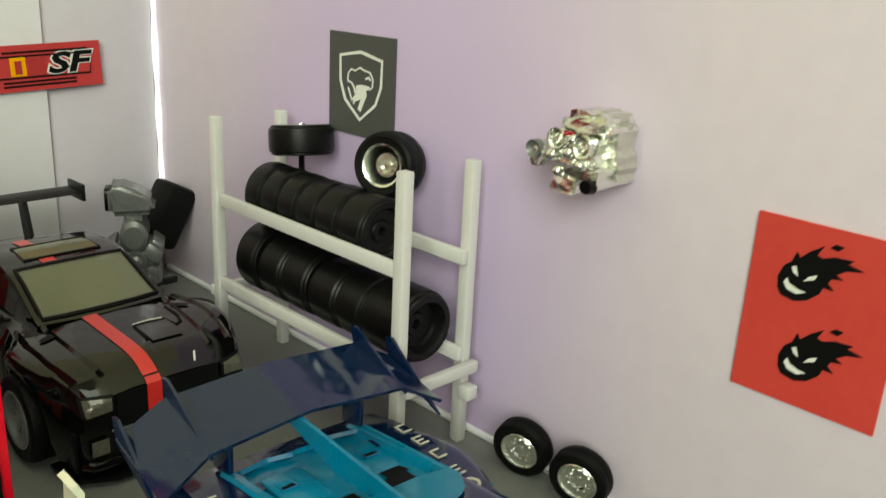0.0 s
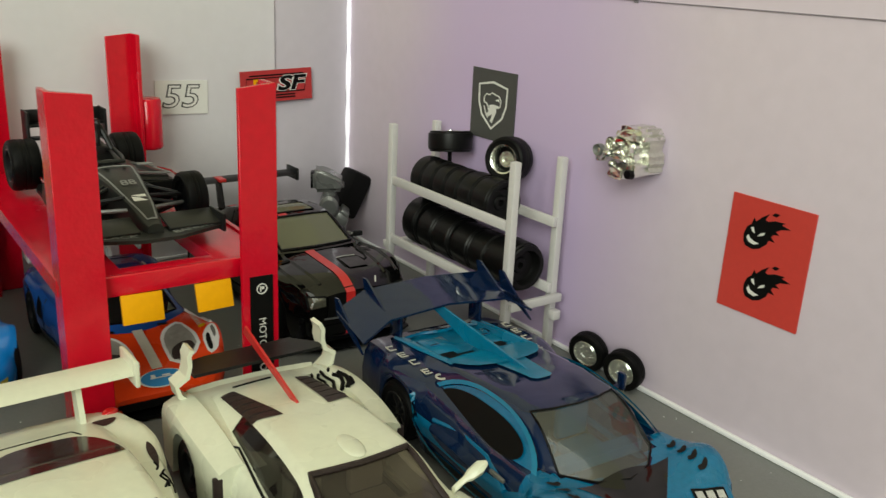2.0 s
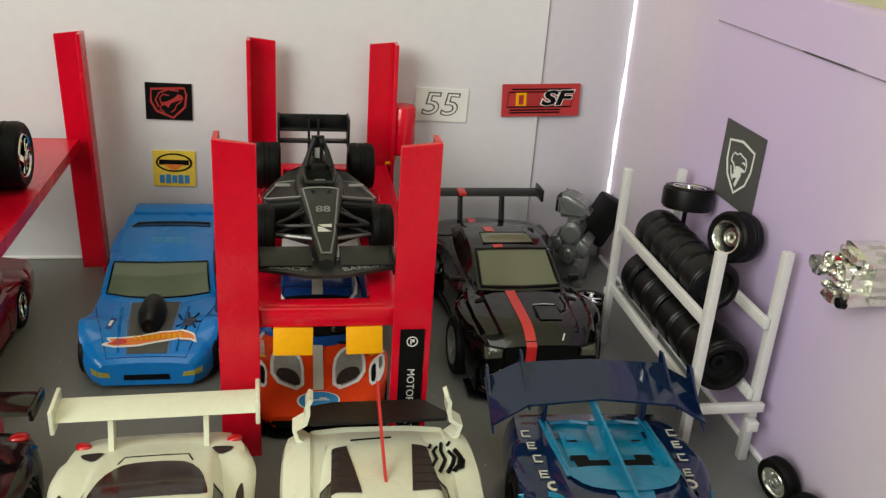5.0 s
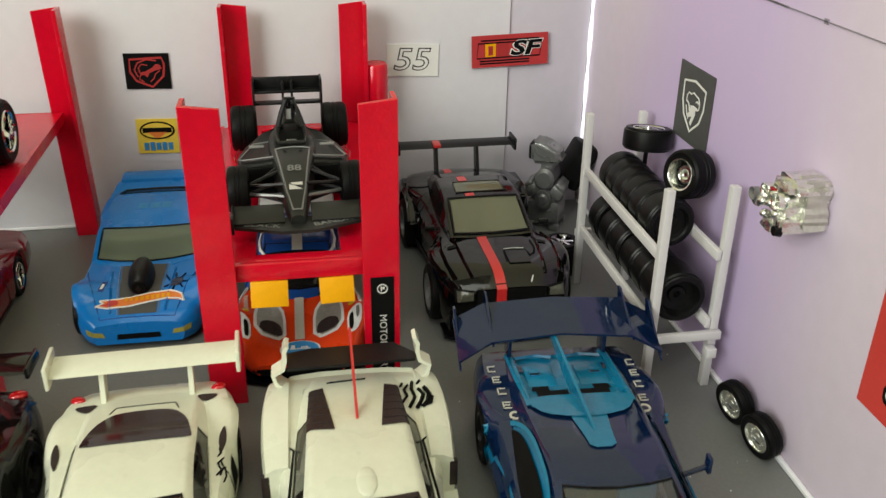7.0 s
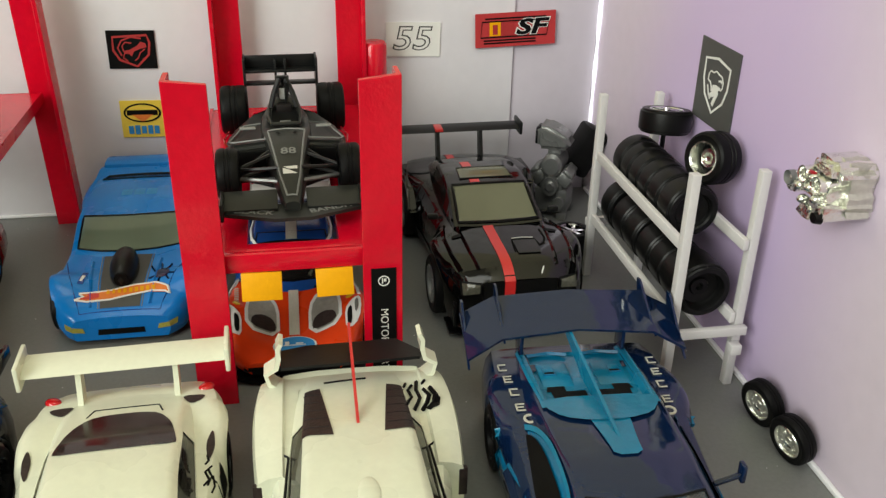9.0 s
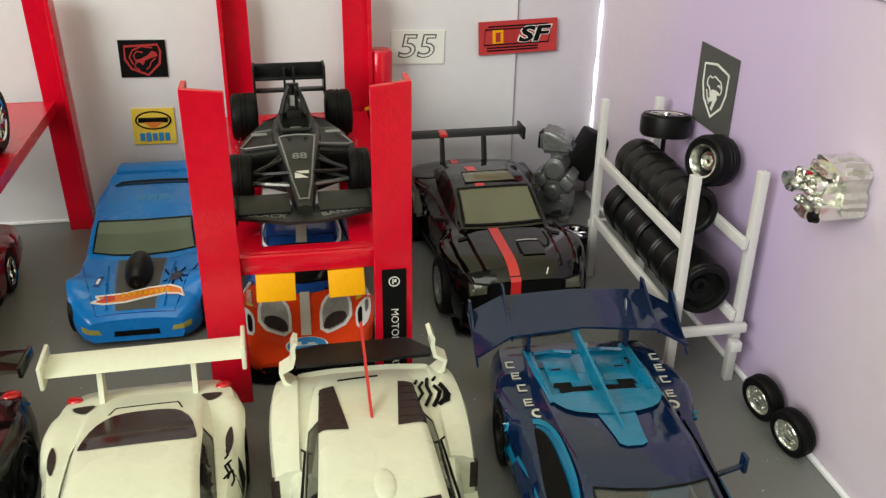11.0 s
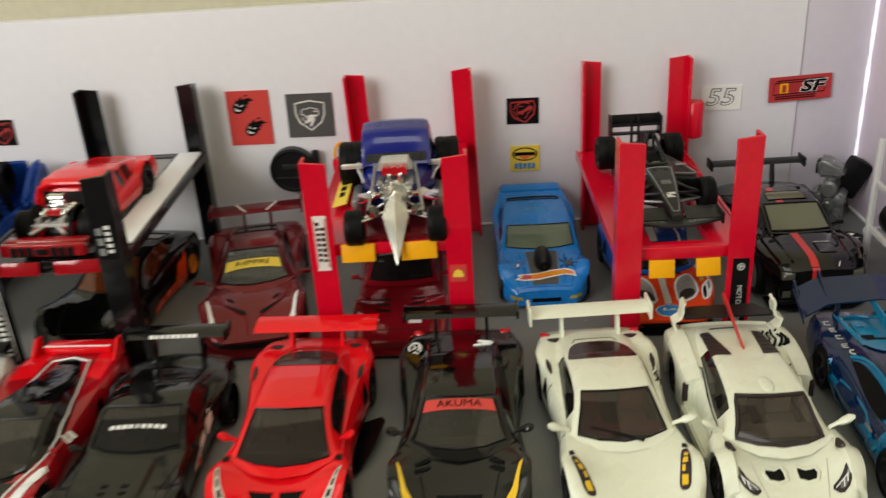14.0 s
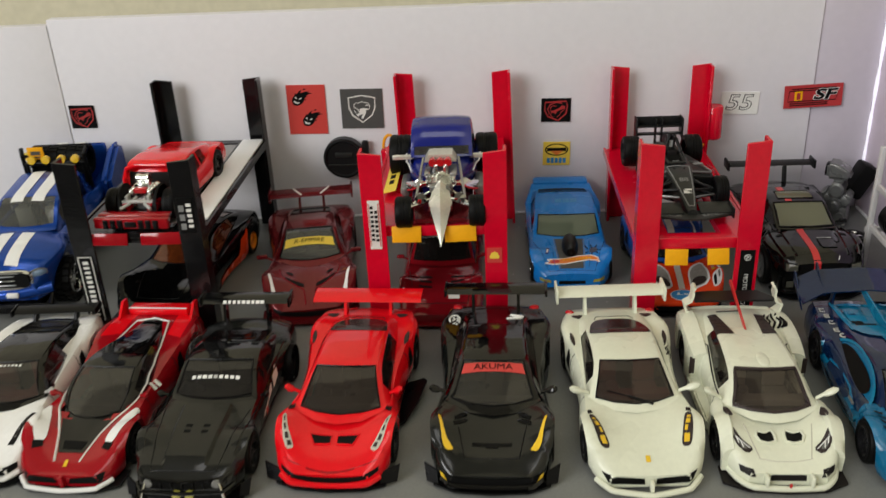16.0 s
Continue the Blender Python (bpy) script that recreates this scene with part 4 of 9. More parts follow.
LIFT_B = lift(at(0, 0), "red_card", -8.2, 27.6, -86.4, -5.0, 28.1, 57.8, "red painted card four-post lift carrying a black racing car", ((4.1, 6.6, 1), (16.1, 6.2, -1)), "yellow_card", shift=1.8)
LIFT_A = lift(at(0, 0), "red_card", -87.0, -44.8, -85.8, -5.4, 33.6, 57.8, "red painted card four-post lift carrying a blue hot rod", ((-74.4, 8.6, 0), (-58.6, 9.2, -2)), "yellow_card", tab_z=-2.4, shift=4.2, rear_lean=-1.4, front_cut=1.8)
LIFT_K = lift(at(0, 0), "black_card", -173.2, -133.2, -90.2, -5.2, 35.0, 57.8, "black card four-post lift carrying a red hot rod", ((-162.2, 12.4, 1), (-146.0, 12.0, -1)), "deep_red", "foam_edge", tab_z=-1.6, tab_h=3.6)


def sticker(parent, x, y, z, w, h, mat, name="sticker", label="", tilt=0):
    p = part(name, box(bmesh.new(), 0, 0, 0, w, 0.2, h), mat, parent, label)
    p.matrix_basis = at(x, y, z, 0, tilt, 0)
    return p


def bars(parent, n, w, h, mat, vertical=False, rng=random.Random(3), y=-0.22):
    """Unreadable print: plain bars in a row."""
    bm = print_row(n, w, h, rng, 0.3)
    bmesh.ops.rotate(bm, cent=(0, 0, 0), matrix=Matrix.Rotation(radians(90), 3, "X"), verts=bm.verts)
    if vertical:
        bmesh.ops.rotate(bm, cent=(0, 0, 0), matrix=Matrix.Rotation(radians(-90), 3, "Y"), verts=bm.verts)
    bmesh.ops.translate(bm, vec=(0, y, 0), verts=bm.verts)
    return part("print", bm, mat, parent)


# stickers on the posts
st = sticker(LIFT_B, 24.2, -87.0, 13.4, 4.2, 23.0, "print_black", label="black sticker with white lettering running down the post")
lt = letters("MOTORSPORT", 1.3)
bmesh.ops.rotate(lt, cent=(0, 0, 0), matrix=Matrix.Rotation(radians(-90), 3, "Z"), verts=lt.verts)
bmesh.ops.rotate(lt, cent=(0, 0, 0), matrix=Matrix.Rotation(radians(90), 3, "X"), verts=lt.verts)
bmesh.ops.translate(lt, vec=(0, -0.14, -2.4), verts=lt.verts)
part("lettering", lt, "print_white", st)
ring = lathe(bmesh.new(), [(0.8, -0.2), (0.98, -0.2), (0.98, 0.0), (0.8, 0.0), (0.8, -0.2)], 20, "y", Matrix.Translation((0, 0, 9.2)))
box(ring, -0.22, -0.1, 9.2, 0.2, 0.2, 1.0)
box(ring, 0.2, -0.1, 9.35, 0.4, 0.2, 0.5)
part("badge", ring, "print_white", st)
st = sticker(LIFT_A, -83.4, -86.4, 34.8, 3.4, 15.4, "print_white", label="white sticker with dark lettering running up the post")
bars(st, 8, 11.6, 1.0, "print_black", True).matrix_basis = at(-0.62, 0, 0.5)
bars(st, 7, 10.4, 1.0, "print_black", True).matrix_basis = at(0.62, 0, -0.3)
part("red_line", boxes((1.35, -0.16, 0, 0.25, 0.12, 13.6), (-1.4, -0.16, 0, 0.18, 0.12, 13.6)), "print_red", st)
st = sticker(LIFT_A, -48.8, -86.4, 24.4, 4.4, 4.8, "print_red", label="small red and yellow square sticker")
bm = bmesh.new()
sheet(bm, [(1.5 * math.cos(radians(a)) * (1 if k % 2 else 0.86), -0.7 + 2.0 * math.sin(radians(a)) * (1 if k % 2 else 0.86)) for k, a in enumerate(range(-10, 191, 20))], 0.16)
part("emblem", bm, "yellow_paper", st).matrix_basis = at(0, -0.1, 0)
st = sticker(LIFT_K, -169.8, -90.8, 17.6, 4.6, 22.0, "print_black", label="black sticker with pale lettering running up the post")
bars(st, 12, 19.0, 1.9, "print_white", True)
part("border", boxes((-2.0, -0.16, 0, 0.25, 0.12, 21.4), (2.0, -0.16, 0, 0.25, 0.12, 21.4), (0, -0.16, 10.6, 4.2, 0.12, 0.25)), "print_white", st)
st = sticker(LIFT_K, -136.8, -90.8, 41.0, 4.4, 11.0, "print_black", label="black sticker with pale squares and lettering")
bars(st, 5, 8.2, 1.6, "print_white", True).matrix_basis = at(1.0, 0, 0)
part("squares", boxes((-1.2, -0.2, -3.4, 1.5, 0.12, 1.9), (-1.2, -0.2, -0.6, 1.5, 0.12, 1.9), (-1.2, -0.2, 2.2, 1.5, 0.12, 1.9)), "grey_line", st)
p = part("runway_sticker", box(bmesh.new(), 0, 0, 0, 4.2, 25, 0.25), "yellow_paper", LIFT_A, "yellow sticker with dark print on the runway")
p.matrix_basis = at(-81.4, -50.4, 35.6, 0, -14, 0)
part("print", boxes((0, 0, 0.2, 1.6, 3.0, 0.12), (0, -4.6, 0.2, 1.5, 3.2, 0.12), (0, 4.8, 0.2, 1.7, 3.4, 0.12), (0, 9, 0.2, 1.5, 2.6, 0.12)), "print_black", p)


# ---- prints on the walls ----
def poster(name, w, h, mat, m, label):
    ob = thing(name, m, label, "poster", "prints on the walls")
    part("paper", box(bmesh.new(), 0, -0.2, 0, w, 0.3, h), mat, ob)
    return ob


def north(x, z, tilt=0.0, y=0.0):
    return at(x, y, z + 0.8, 0, tilt, 0)


def east(y, z, tilt=0.0):
    return at(90, y, z + 0.8, 0, 0, -90) @ at(0, 0, 0, 0, tilt, 0)


SHIELD = [(-4.6, 5.2), (0, 6.3), (4.6, 5.2), (4.5, 0.5), (3.4, -3.0), (0, -6.4), (-3.4, -3.0), (-4.5, 0.5)]


def shield_print(ob, k, mat="print_white"):
    part("shield", stroke([(x * k * 1.06, z * k * 0.80) for x, z in SHIELD], 0.46 * k, True), mat, ob).matrix_basis = at(0, -0.36, 0)
    bm = sheet(bmesh.new(), [(x * k, z * k * 0.80) for x, z in ((-0.9, 0.0), (0.2, 0.3), (2.0, 0.2), (2.4, -0.3), (1.3, -0.7), (1.5, -1.6), (0.2, -4.8), (-0.5, -4.4), (0.2, -2.4), (-1.6, -3.4), (-2.2, -3.0), (-1.0, -1.6))], 0.12)
    part("emblem", bm, mat, ob).matrix_basis = at(0, -0.36, 0)
    for pts, w in (([(-3.0, 0.6), (-2.9, 2.0), (-2.2, 2.9), (-1.2, 2.7), (-0.2, 3.4), (1.0, 3.0), (2.2, 2.8), (2.9, 1.6), (2.8, 0.2), (2.2, -0.4)], 0.24), ([(-3.0, 0.6), (-2.0, 0.3), (-1.4, -0.6), (-1.2, -1.6)], 0.26), ([(1.2, 1.5), (1.9, 1.8), (2.4, 1.4)], 0.34), ([(-2.9, -0.6), (-2.2, -2.4), (-1.4, -3.6)], 0.22)):
        part("emblem", stroke([(x * k, z * k * 0.80) for x, z in pts], w * k), mat, ob).matrix_basis = at(0, -0.36, 0)


def stroke(pts, w, closed=False):
    """A flat bent ribbon in x and z, as thick as paper."""
    bm, rows, n = bmesh.new(), [], len(pts)
    for i, (x, z) in enumerate(pts):
        (xa, za), (xb, zb) = (pts[i - 1], pts[(i + 1) % n]) if closed else (pts[max(i - 1, 0)], pts[min(i + 1, n - 1)])
        d = Vector((zb - za, xa - xb)).normalized() * w / 2
        rows.append([bm.verts.new((x + d.x * s, y, z + d.y * s)) for s, y in ((1, 0), (-1, 0), (-1, -0.12), (1, -0.12))])
    for a, b in zip(rows, rows[1:] + (rows[:1] if closed else [])):
        for q in range(4):
            bm.faces.new((a[q], a[(q + 1) % 4], b[(q + 1) % 4], b[q]))
    if not closed:
        bm.faces.new(rows[0])
        bm.faces.new(rows[-1][::-1])
    return bm


def flame_print(ob, x, z, k):
    """A round flame figure with slanted slits, its tongues drawn out to one side."""
    out = ((-3.5, -2.2), (-3.0, -2.9), (-1.4, -3.2), (0.0, -2.7), (1.2, -1.6), (1.5, -0.7), (2.7, -0.8), (1.9, -0.1), (2.2, 0.5), (3.4, 0.7), (2.6, 1.1), (3.6, 1.8), (5.4, 2.2), (3.6, 2.6), (4.2, 3.1), (2.2, 3.0), (0.8, 2.5), (0.2, 2.7), (0.8, 3.9), (-0.5, 3.0), (-1.6, 1.9), (-2.0, 2.5), (-2.4, 1.3), (-3.2, 0.6), (-3.7, -0.8))
    part("flame", sheet(bmesh.new(), [(px * k, pz * k) for px, pz in out], 0.12), "print_black", ob).matrix_basis = at(x, -0.36, z)
    part("spark", sheet(bmesh.new(), [(px * k, pz * k) for px, pz in ((1.4, 3.9), (2.3, 3.7), (2.9, 4.3), (2.0, 4.4))], 0.12), "print_black", ob).matrix_basis = at(x, -0.36, z)
    for pts in (((-2.9, -1.3), (-2.4, -2.0), (-1.2, -2.3), (-0.2, -1.8), (-1.2, -1.7), (-2.2, -1.3), (-2.6, -0.7)), ((-0.7, -0.6), (0.5, -0.1), (0.7, 0.5), (-0.2, 0.1)), ((-2.3, 0.7), (-1.8, 0.9), (-1.4, -0.2), (-2.0, 0.1))):
        part("slit", sheet(bmesh.new(), [(px * k, pz * k) for px, pz in pts], 0.1), "print_white", ob).matrix_basis = at(x, -0.5, z)


def head_print(ob, k, mat):
    """A dark square with a pointed ring and a snake's head drawn in broad strokes."""
    q = lambda pts: [(px * 5.2 * k, pz * 4.3 * k) for px, pz in pts]
    part("ring", stroke(q([(-0.78, 0.70), (0.70, 0.80), (0.80, 0.40), (0.72, -0.28), (0.18, -0.92), (-0.55, -0.55), (-0.80, -0.02)]), 0.52 * k, True), mat, ob).matrix_basis = at(0, -0.36, 0)
    part("ring", stroke(q([(0.45, 0.62), (0.0, 0.70), (-0.42, 0.50), (-0.60, 0.10), (-0.45, -0.32)]), 0.34 * k), mat, ob).matrix_basis = at(0, -0.37, 0)
    bm = sheet(bmesh.new(), q([(-0.36, -0.06), (-0.10, 0.0), (0.22, 0.20), (0.42, 0.44), (0.62, 0.36), (0.66, 0.14), (0.34, 0.04), (0.08, -0.10), (-0.02, -0.36), (-0.16, -0.20), (-0.34, -0.24)]), 0.12)
    part("emblem", bm, mat, ob).matrix_basis = at(0, -0.36, 0)
    for pts, w in (([(-0.36, -0.06), (-0.40, 0.20), (-0.26, 0.42), (0.02, 0.36)], 0.28), ([(0.58, 0.04), (0.36, -0.16), (0.26, -0.44), (0.10, -0.60)], 0.26), ([(-0.34, -0.24), (-0.40, -0.44), (-0.20, -0.62)], 0.26)):
        part("emblem", stroke(q(pts), w * k), mat, ob).matrix_basis = at(0, -0.38, 0)


ob = poster("poster", 15.6, 15.6, "print_grey", east(-65.8, 46.9, 0.0), "charcoal square print with a pale shield emblem")
shield_print(ob, 1.02)
ob = poster("poster", 15.6, 20.0, "print_red", east(-139.6, 32.4, 0.5), "red paper print with two black flame figures")
flame_print(ob, -1.2, 4.4, 0.92)
flame_print(ob, 0.4, -4.2, 0.92)
ob = poster("poster", 14.6, 19.0, "print_red", north(-118.3, 43.4, 0.8), "red paper print with two black flame figures")
flame_print(ob, -2.2, 4.4, 0.86)
flame_print(ob, 1.2, -3.6, 0.86)
ob = poster("poster", 15.8, 15.2, "print_grey", north(-97.5, 43.2, 0.8), "charcoal square print with a pale shield emblem")
shield_print(ob, 1.02)
for x, z, w, h, tl in ((-25.2, 40.6, 10.9, 9.0, 1.0), (-205.0, 43.0, 9.8, 9.0, 1.0)):
    ob = poster("poster", w, h, "print_black", north(x, z, tl), "small black print with a dark red curved emblem")
    head_print(ob, 1.0, "print_dark_red")
for x, z in ((-24.8, 23.6), (-229.0, 26.0)):
    ob = poster("poster", 10.2, 9.2, "yellow_paper", north(x, z, 1.0), "small yellow print with a dark oval emblem")
    bm = bmesh.new()
    sheet(bm, [(4.4 * math.cos(a), 1.6 + 2.4 * math.sin(a)) for a in np.linspace(0, 2 * math.pi, 25)[:-1]], 0.12)
    part("oval", bm, "print_black", ob).matrix_basis = at(0, -0.36, 0)
    bm = bmesh.new()
    sheet(bm, [(3.9 * math.cos(a), 1.6 + 2.0 * math.sin(a)) for a in np.linspace(0, 2 * math.pi, 25)[:-1]], 0.1)
    part("oval_fill", bm, "yellow_paper", ob).matrix_basis = at(0, -0.46, 0)
    part("oval_band", boxes((0, -0.6, 1.7, 7.2, 0.12, 1.3)), "print_black", ob)
    part("wedge", sheet(bmesh.new(), [(-2.4, 1.2), (2.4, 1.2), (0.4, -0.4), (-0.4, -0.4)], 0.12), "print_orange", ob).matrix_basis = at(0, -0.56, 0)
    for px, ph in ((-3.0, 2.0), (-1.5, 2.3), (0.0, 1.9), (1.5, 2.2), (3.0, 2.0)):
        part("print", box(bmesh.new(), px, -0.42, -2.7, 1.15, 0.12, ph), "print_blue", ob)
ob = poster("poster", 13.6, 8.4, "print_white", north(41.7, 41.4, 1.5), "white paper print with the outlined number 55")
for off, mat, y in ((0.026, "print_grey", -0.38), (-0.012, "print_white", -0.50)):
    lt = letters("55", 5.6, off * 8)
    bmesh.ops.transform(lt, matrix=Matrix(((1.2, 0.2, 0, 0), (0, 1, 0, 0), (0, 0, 1, 0), (0, 0, 0, 1))), verts=lt.verts)
    bmesh.ops.rotate(lt, cent=(0, 0, 0), matrix=Matrix.Rotation(radians(90), 3, "X"), verts=lt.verts)
    part("number", lt, mat, ob).matrix_basis = at(0, y, 0)
ob = poster("poster", 20.6, 8.4, "strip_red", north(67.6, 43.5, -2.2, -0.5), "red paper strip with a black and white racing badge")
part("lines", boxes((0, -0.42, 2.9, 15.6, 0.12, 0.35), (-1.5, -0.42, -2.5, 13.4, 0.12, 0.35), (-1.5, -0.42, -3.2, 13.4, 0.12, 0.35)), "print_black", ob)
part("badge", boxes((-5.3, -0.42, 0.3, 2.8, 0.12, 3.4)), "yellow_card", ob)
part("badge_edge", stroke([(-8.6, 2.2), (8.6, 2.2), (8.0, -1.7), (-9.0, -1.7)], 0.3, True), "print_black", ob).matrix_basis = at(0, -0.4, 0)
part("badge_dark", boxes((-5.3, -0.56, 0.2, 1.2, 0.12, 2.4), (-1.9, -0.42, 0.3, 3.0, 0.12, 3.4)), "print_dark_red", ob)
for off, mat, y in ((0.36, "print_white", -0.42), (0.17, "print_black", -0.54)):
    lt = letters("SF", 3.6, off)
    bmesh.ops.transform(lt, matrix=Matrix(((1.55, 0.35, 0, 0), (0, 1, 0, 0), (0, 0, 1, 0), (0, 0, 0, 1))), verts=lt.verts)
    bmesh.ops.rotate(lt, cent=(0, 0, 0), matrix=Matrix.Rotation(radians(90), 3, "X"), verts=lt.verts)
    part("lettering", lt, mat, ob).matrix_basis = at(4.2, y, 0.4)

# ---- tyre rack against the side wall ----
RACK = thing("tyre_rack", at(80.3, -71.5), "white plastic tyre rack with two shelves of black tyres", "rack")
for x in (-6.2, 6.0):
    for y in (-22.0, 22.2):
        part("post", box(bmesh.new(), x, y, 20.9, 1.6, 1.7, 41.8, 0.15), "rack_white", RACK)
for z in (14.4, 28.6):
    part("rail", box(bmesh.new(), -6.2, 0.1, z, 1.0, 45.4, 2.0, 0.15), "rack_white", RACK)
    part("rail", box(bmesh.new(), 6.0 - 1.5, 0, z, 1.0, 46.0, 2.0, 0.15), "rack_white", RACK)
for y in (-23.9, 23.9):
    part("cross_bar", box(bmesh.new(), 0, y, 12.4, 13.6, 1.2, 1.7, 0.15), "rack_white", RACK)
part("foot_bar", box(bmesh.new(), 5.0, -24.4, 9.0, 2.0, 2.0, 2.0, 0.2), "rack_white", RACK)


def loose_tyre(x, y, z, r, w, m, label, rim=None, spokes=5, mat="tyre_gloss", deep=0.25):
    """A tyre or wheel that lies loose; its axle is x before the turn m."""
    t = thing("wheel" if rim else "tyre", at(x, y, z) @ m, label, "wheel" if rim else "tyre", "loose tyres and wheels")
    share("tyre", tyre_mesh(r, w, mat), t)
    if rim:
        key = ("backing", r, w)
        if key not in RIMS:
            RIMS[key] = mesh_of("hub", lathe(bmesh.new(), [(0.01, -w * 0.3), (r * 0.6, -w * 0.3), (r * 0.6, -w * 0.06), (0.01, -w * 0.06)], 20), "black_plastic")
        share("hub", RIMS[key], t)
        share("rim", rim_mesh(r, w, rim, spokes, deep), t)
    else:
        key = ("cap", r)
        if key not in RIMS:
            RIMS[key] = mesh_of("hub", lathe(bmesh.new(), [(r * 0.67, w * 0.43), (r * 0.62, w * 0.34), (r * 0.34, w * 0.30), (r * 0.30, w * 0.36), (r * 0.14, w * 0.36), (r * 0.10, w * 0.22), (0.01, w * 0.22)], 24), mat)
        share("hub", RIMS[key], t, at(0, 0, 0, 0, 0, 180))
    return t


ALONG_Y = pose(0, 0, 0, 0, 0, 90)
for z0, y, kinds, where in ((25.4, -55.2, ((4.3, 4.9), (4.3, 4.9), (4.5, 4.9), (4.7, 4.9), (4.9, 5.0), (5.6, 5.0)), "upper"), (14.0, -54.0, ((5.4, 5.7), (6.2, 5.2), (6.2, 5.2), (6.6, 4.9), (5.6, 4.9), (8.6, 5.2)), "lower")):
    for w, r in kinds:
        y -= w / 2
        loose_tyre(79.8 if where == "upper" else 79.4, y, z0 + r, r, w, ALONG_Y, "glossy black plastic tyre lying on the %s rails of the rack" % where)
        y -= w / 2 + 0.1
loose_tyre(84.2, -58.0, 38.6, 5.2, 4.8, pose(0, 0, 0, -9, 4, 0) @ pose(0, 0, 0, 0, -90, 0), "black wheel with a pale spoked rim lying flat on a spindle", "chrome", 6, "tyre_gloss", 0.1)
solid("spindle", rod(bmesh.new(), (84.2, -58, 27.5), (84.2, -58, 36.2), 0.5), "black_plastic", at(0, 0), "thin black plastic spindle standing between the tyres", "rod")
loose_tyre(84.3, -79.2, 38.6, 4.8, 5.2, pose(0, 0, 0, 0, -8, 200), "fat black wheel with a deep chrome rim leaning on the tyres", "cast_chrome", 0, "rubber", 0.42)
loose_tyre(86.6, -105.6, 4.15, 4.15, 2.8, pose(0, 0, 0, 0, 9, 193), "black tyre with a chrome rim leaning on the lilac wall", "cast_chrome", 0, "rubber", 0.18)
loose_tyre(86.6, -115.4, 4.15, 4.15, 2.8, pose(0, 0, 0, 0, 9, 193), "black tyre with a chrome rim leaning on the lilac wall", "cast_chrome", 0, "rubber", 0.18)
loose_tyre(72.2, -42.6, 4.2, 4.6, 8.2, pose(0, 0, 0, 0, -90, 0), "black wheel with a pale spoked rim lying on the floor", "chrome", 6, "tyre_gloss", 0.1)


# ---- chrome engine on the side wall, grey engine on the floor ----
ENGINE = thing("model_engine", at(90.0, -112.8, 46.6, 0, 0, -90) @ Matrix.Scale(0.72, 4), "chrome plated model engine glued to the lilac wall", "model engine")


def rough_lump(pts, thick, seed, amount, cuts=1, bevel=0.5):
    """A cast block with uneven, faceted faces."""
    bm = sheet(bmesh.new(), pts, thick)
    bmesh.ops.bevel(bm, geom=list(bm.edges), offset=bevel, segments=2, affect="EDGES")
    bmesh.ops.triangulate(bm, faces=bm.faces)
    bmesh.ops.subdivide_edges(bm, edges=list(bm.edges), cuts=cuts, use_grid_fill=True)
    for v in bm.verts:
        n = noise.noise_vector(v.co * 0.5 + Vector((seed, 0, 0)))
        v.co += n * amount
    return bm


part("block", rough_lump([(-4.6, -3.6), (0.6, -4.6), (4.6, -5.4), (6.0, -3.2), (4.4, -0.6), (5.0, 3.0), (4.6, 5.6), (2.0, 6.6), (-3.4, 6.2), (-5.4, 4.0)], 7.4, 1, 0.45, 2, 1.2), "pale_metal", ENGINE, "", 25)
part("valve_cover", rough_lump([(-5.0, 2.8), (4.6, 2.4), (4.8, 5.6), (1.0, 6.6), (-4.4, 6.2)], 9.6, 3, 0.5, 2, 1.2), "cast_chrome", ENGINE, "", 20)
part("front_cover", rough_lump([(-5.0, -2.2), (3.0, -2.6), (3.6, 2.4), (-4.6, 2.8)], 10.2, 6, 0.9), "cast_chrome", ENGINE, "", 8)
part("sump", rough_lump([(-4.8, -6.6), (0.0, -6.8), (0.6, -3.6), (-4.4, -3.2)], 10.6, 7, 0.7), "cast_chrome", ENGINE, "", 10)
part("pump", rough_lump([(-9.4, -3.0), (-7.0, -3.6), (-5.6, -1.2), (-6.4, 1.0), (-9.0, 0.6)], 11.0, 5, 0.6), "cast_chrome", ENGINE, "", 10)
part("filter", rough_lump([(1.8, -5.6), (4.4, -5.2), (4.6, -1.8), (2.2, -1.6)], 11.2, 9, 0.6), "cast_chrome", ENGINE, "", 10)
part("filter_end", lathe(bmesh.new(), [(0.01, -0.6), (1.1, -0.6), (1.4, 0.8)], 14, "y", Matrix.Translation((3.2, -11.2, -4.6))), "black_plastic", ENGINE)
part("pump_end", lathe(bmesh.new(), [(0.01, 0.3), (1.0, -0.2), (1.5, -0.6), (1.5, 0.9)], 14, "y", Matrix.Translation((-7.8, -11.2, -0.4))), "gunmetal", ENGINE)
for x, z, r in ((-3.6, 2.0, 1.7), (1.4, 1.4, 1.8)):
    cup = part("pulley", lathe(bmesh.new(), [(0.01, 0.5), (r * 0.35, 0.4), (r * 0.45, -0.6), (r * 0.6, 0.3), (r * 0.85, -0.8), (r, -0.9), (r, 1.4)], 20, "y", Matrix.Translation((x, -10.6, z))), "cast_chrome", ENGINE)
for x, z, r in ((-1.2, 0.0, 1.2), (-4.4, -0.8, 1.3), (1.2, -1.6, 1.1), (-0.6, 2.2, 1.0), (-3.0, -3.2, 1.1)):
    bm = bmesh.new()
    bmesh.ops.create_icosphere(bm, subdivisions=2, radius=r, matrix=Matrix.Translation((x, -10.6, z)) @ Matrix.Diagonal((1, 1.2, 0.9, 1)))
    part("bolt", bm, "cast_chrome", ENGINE)
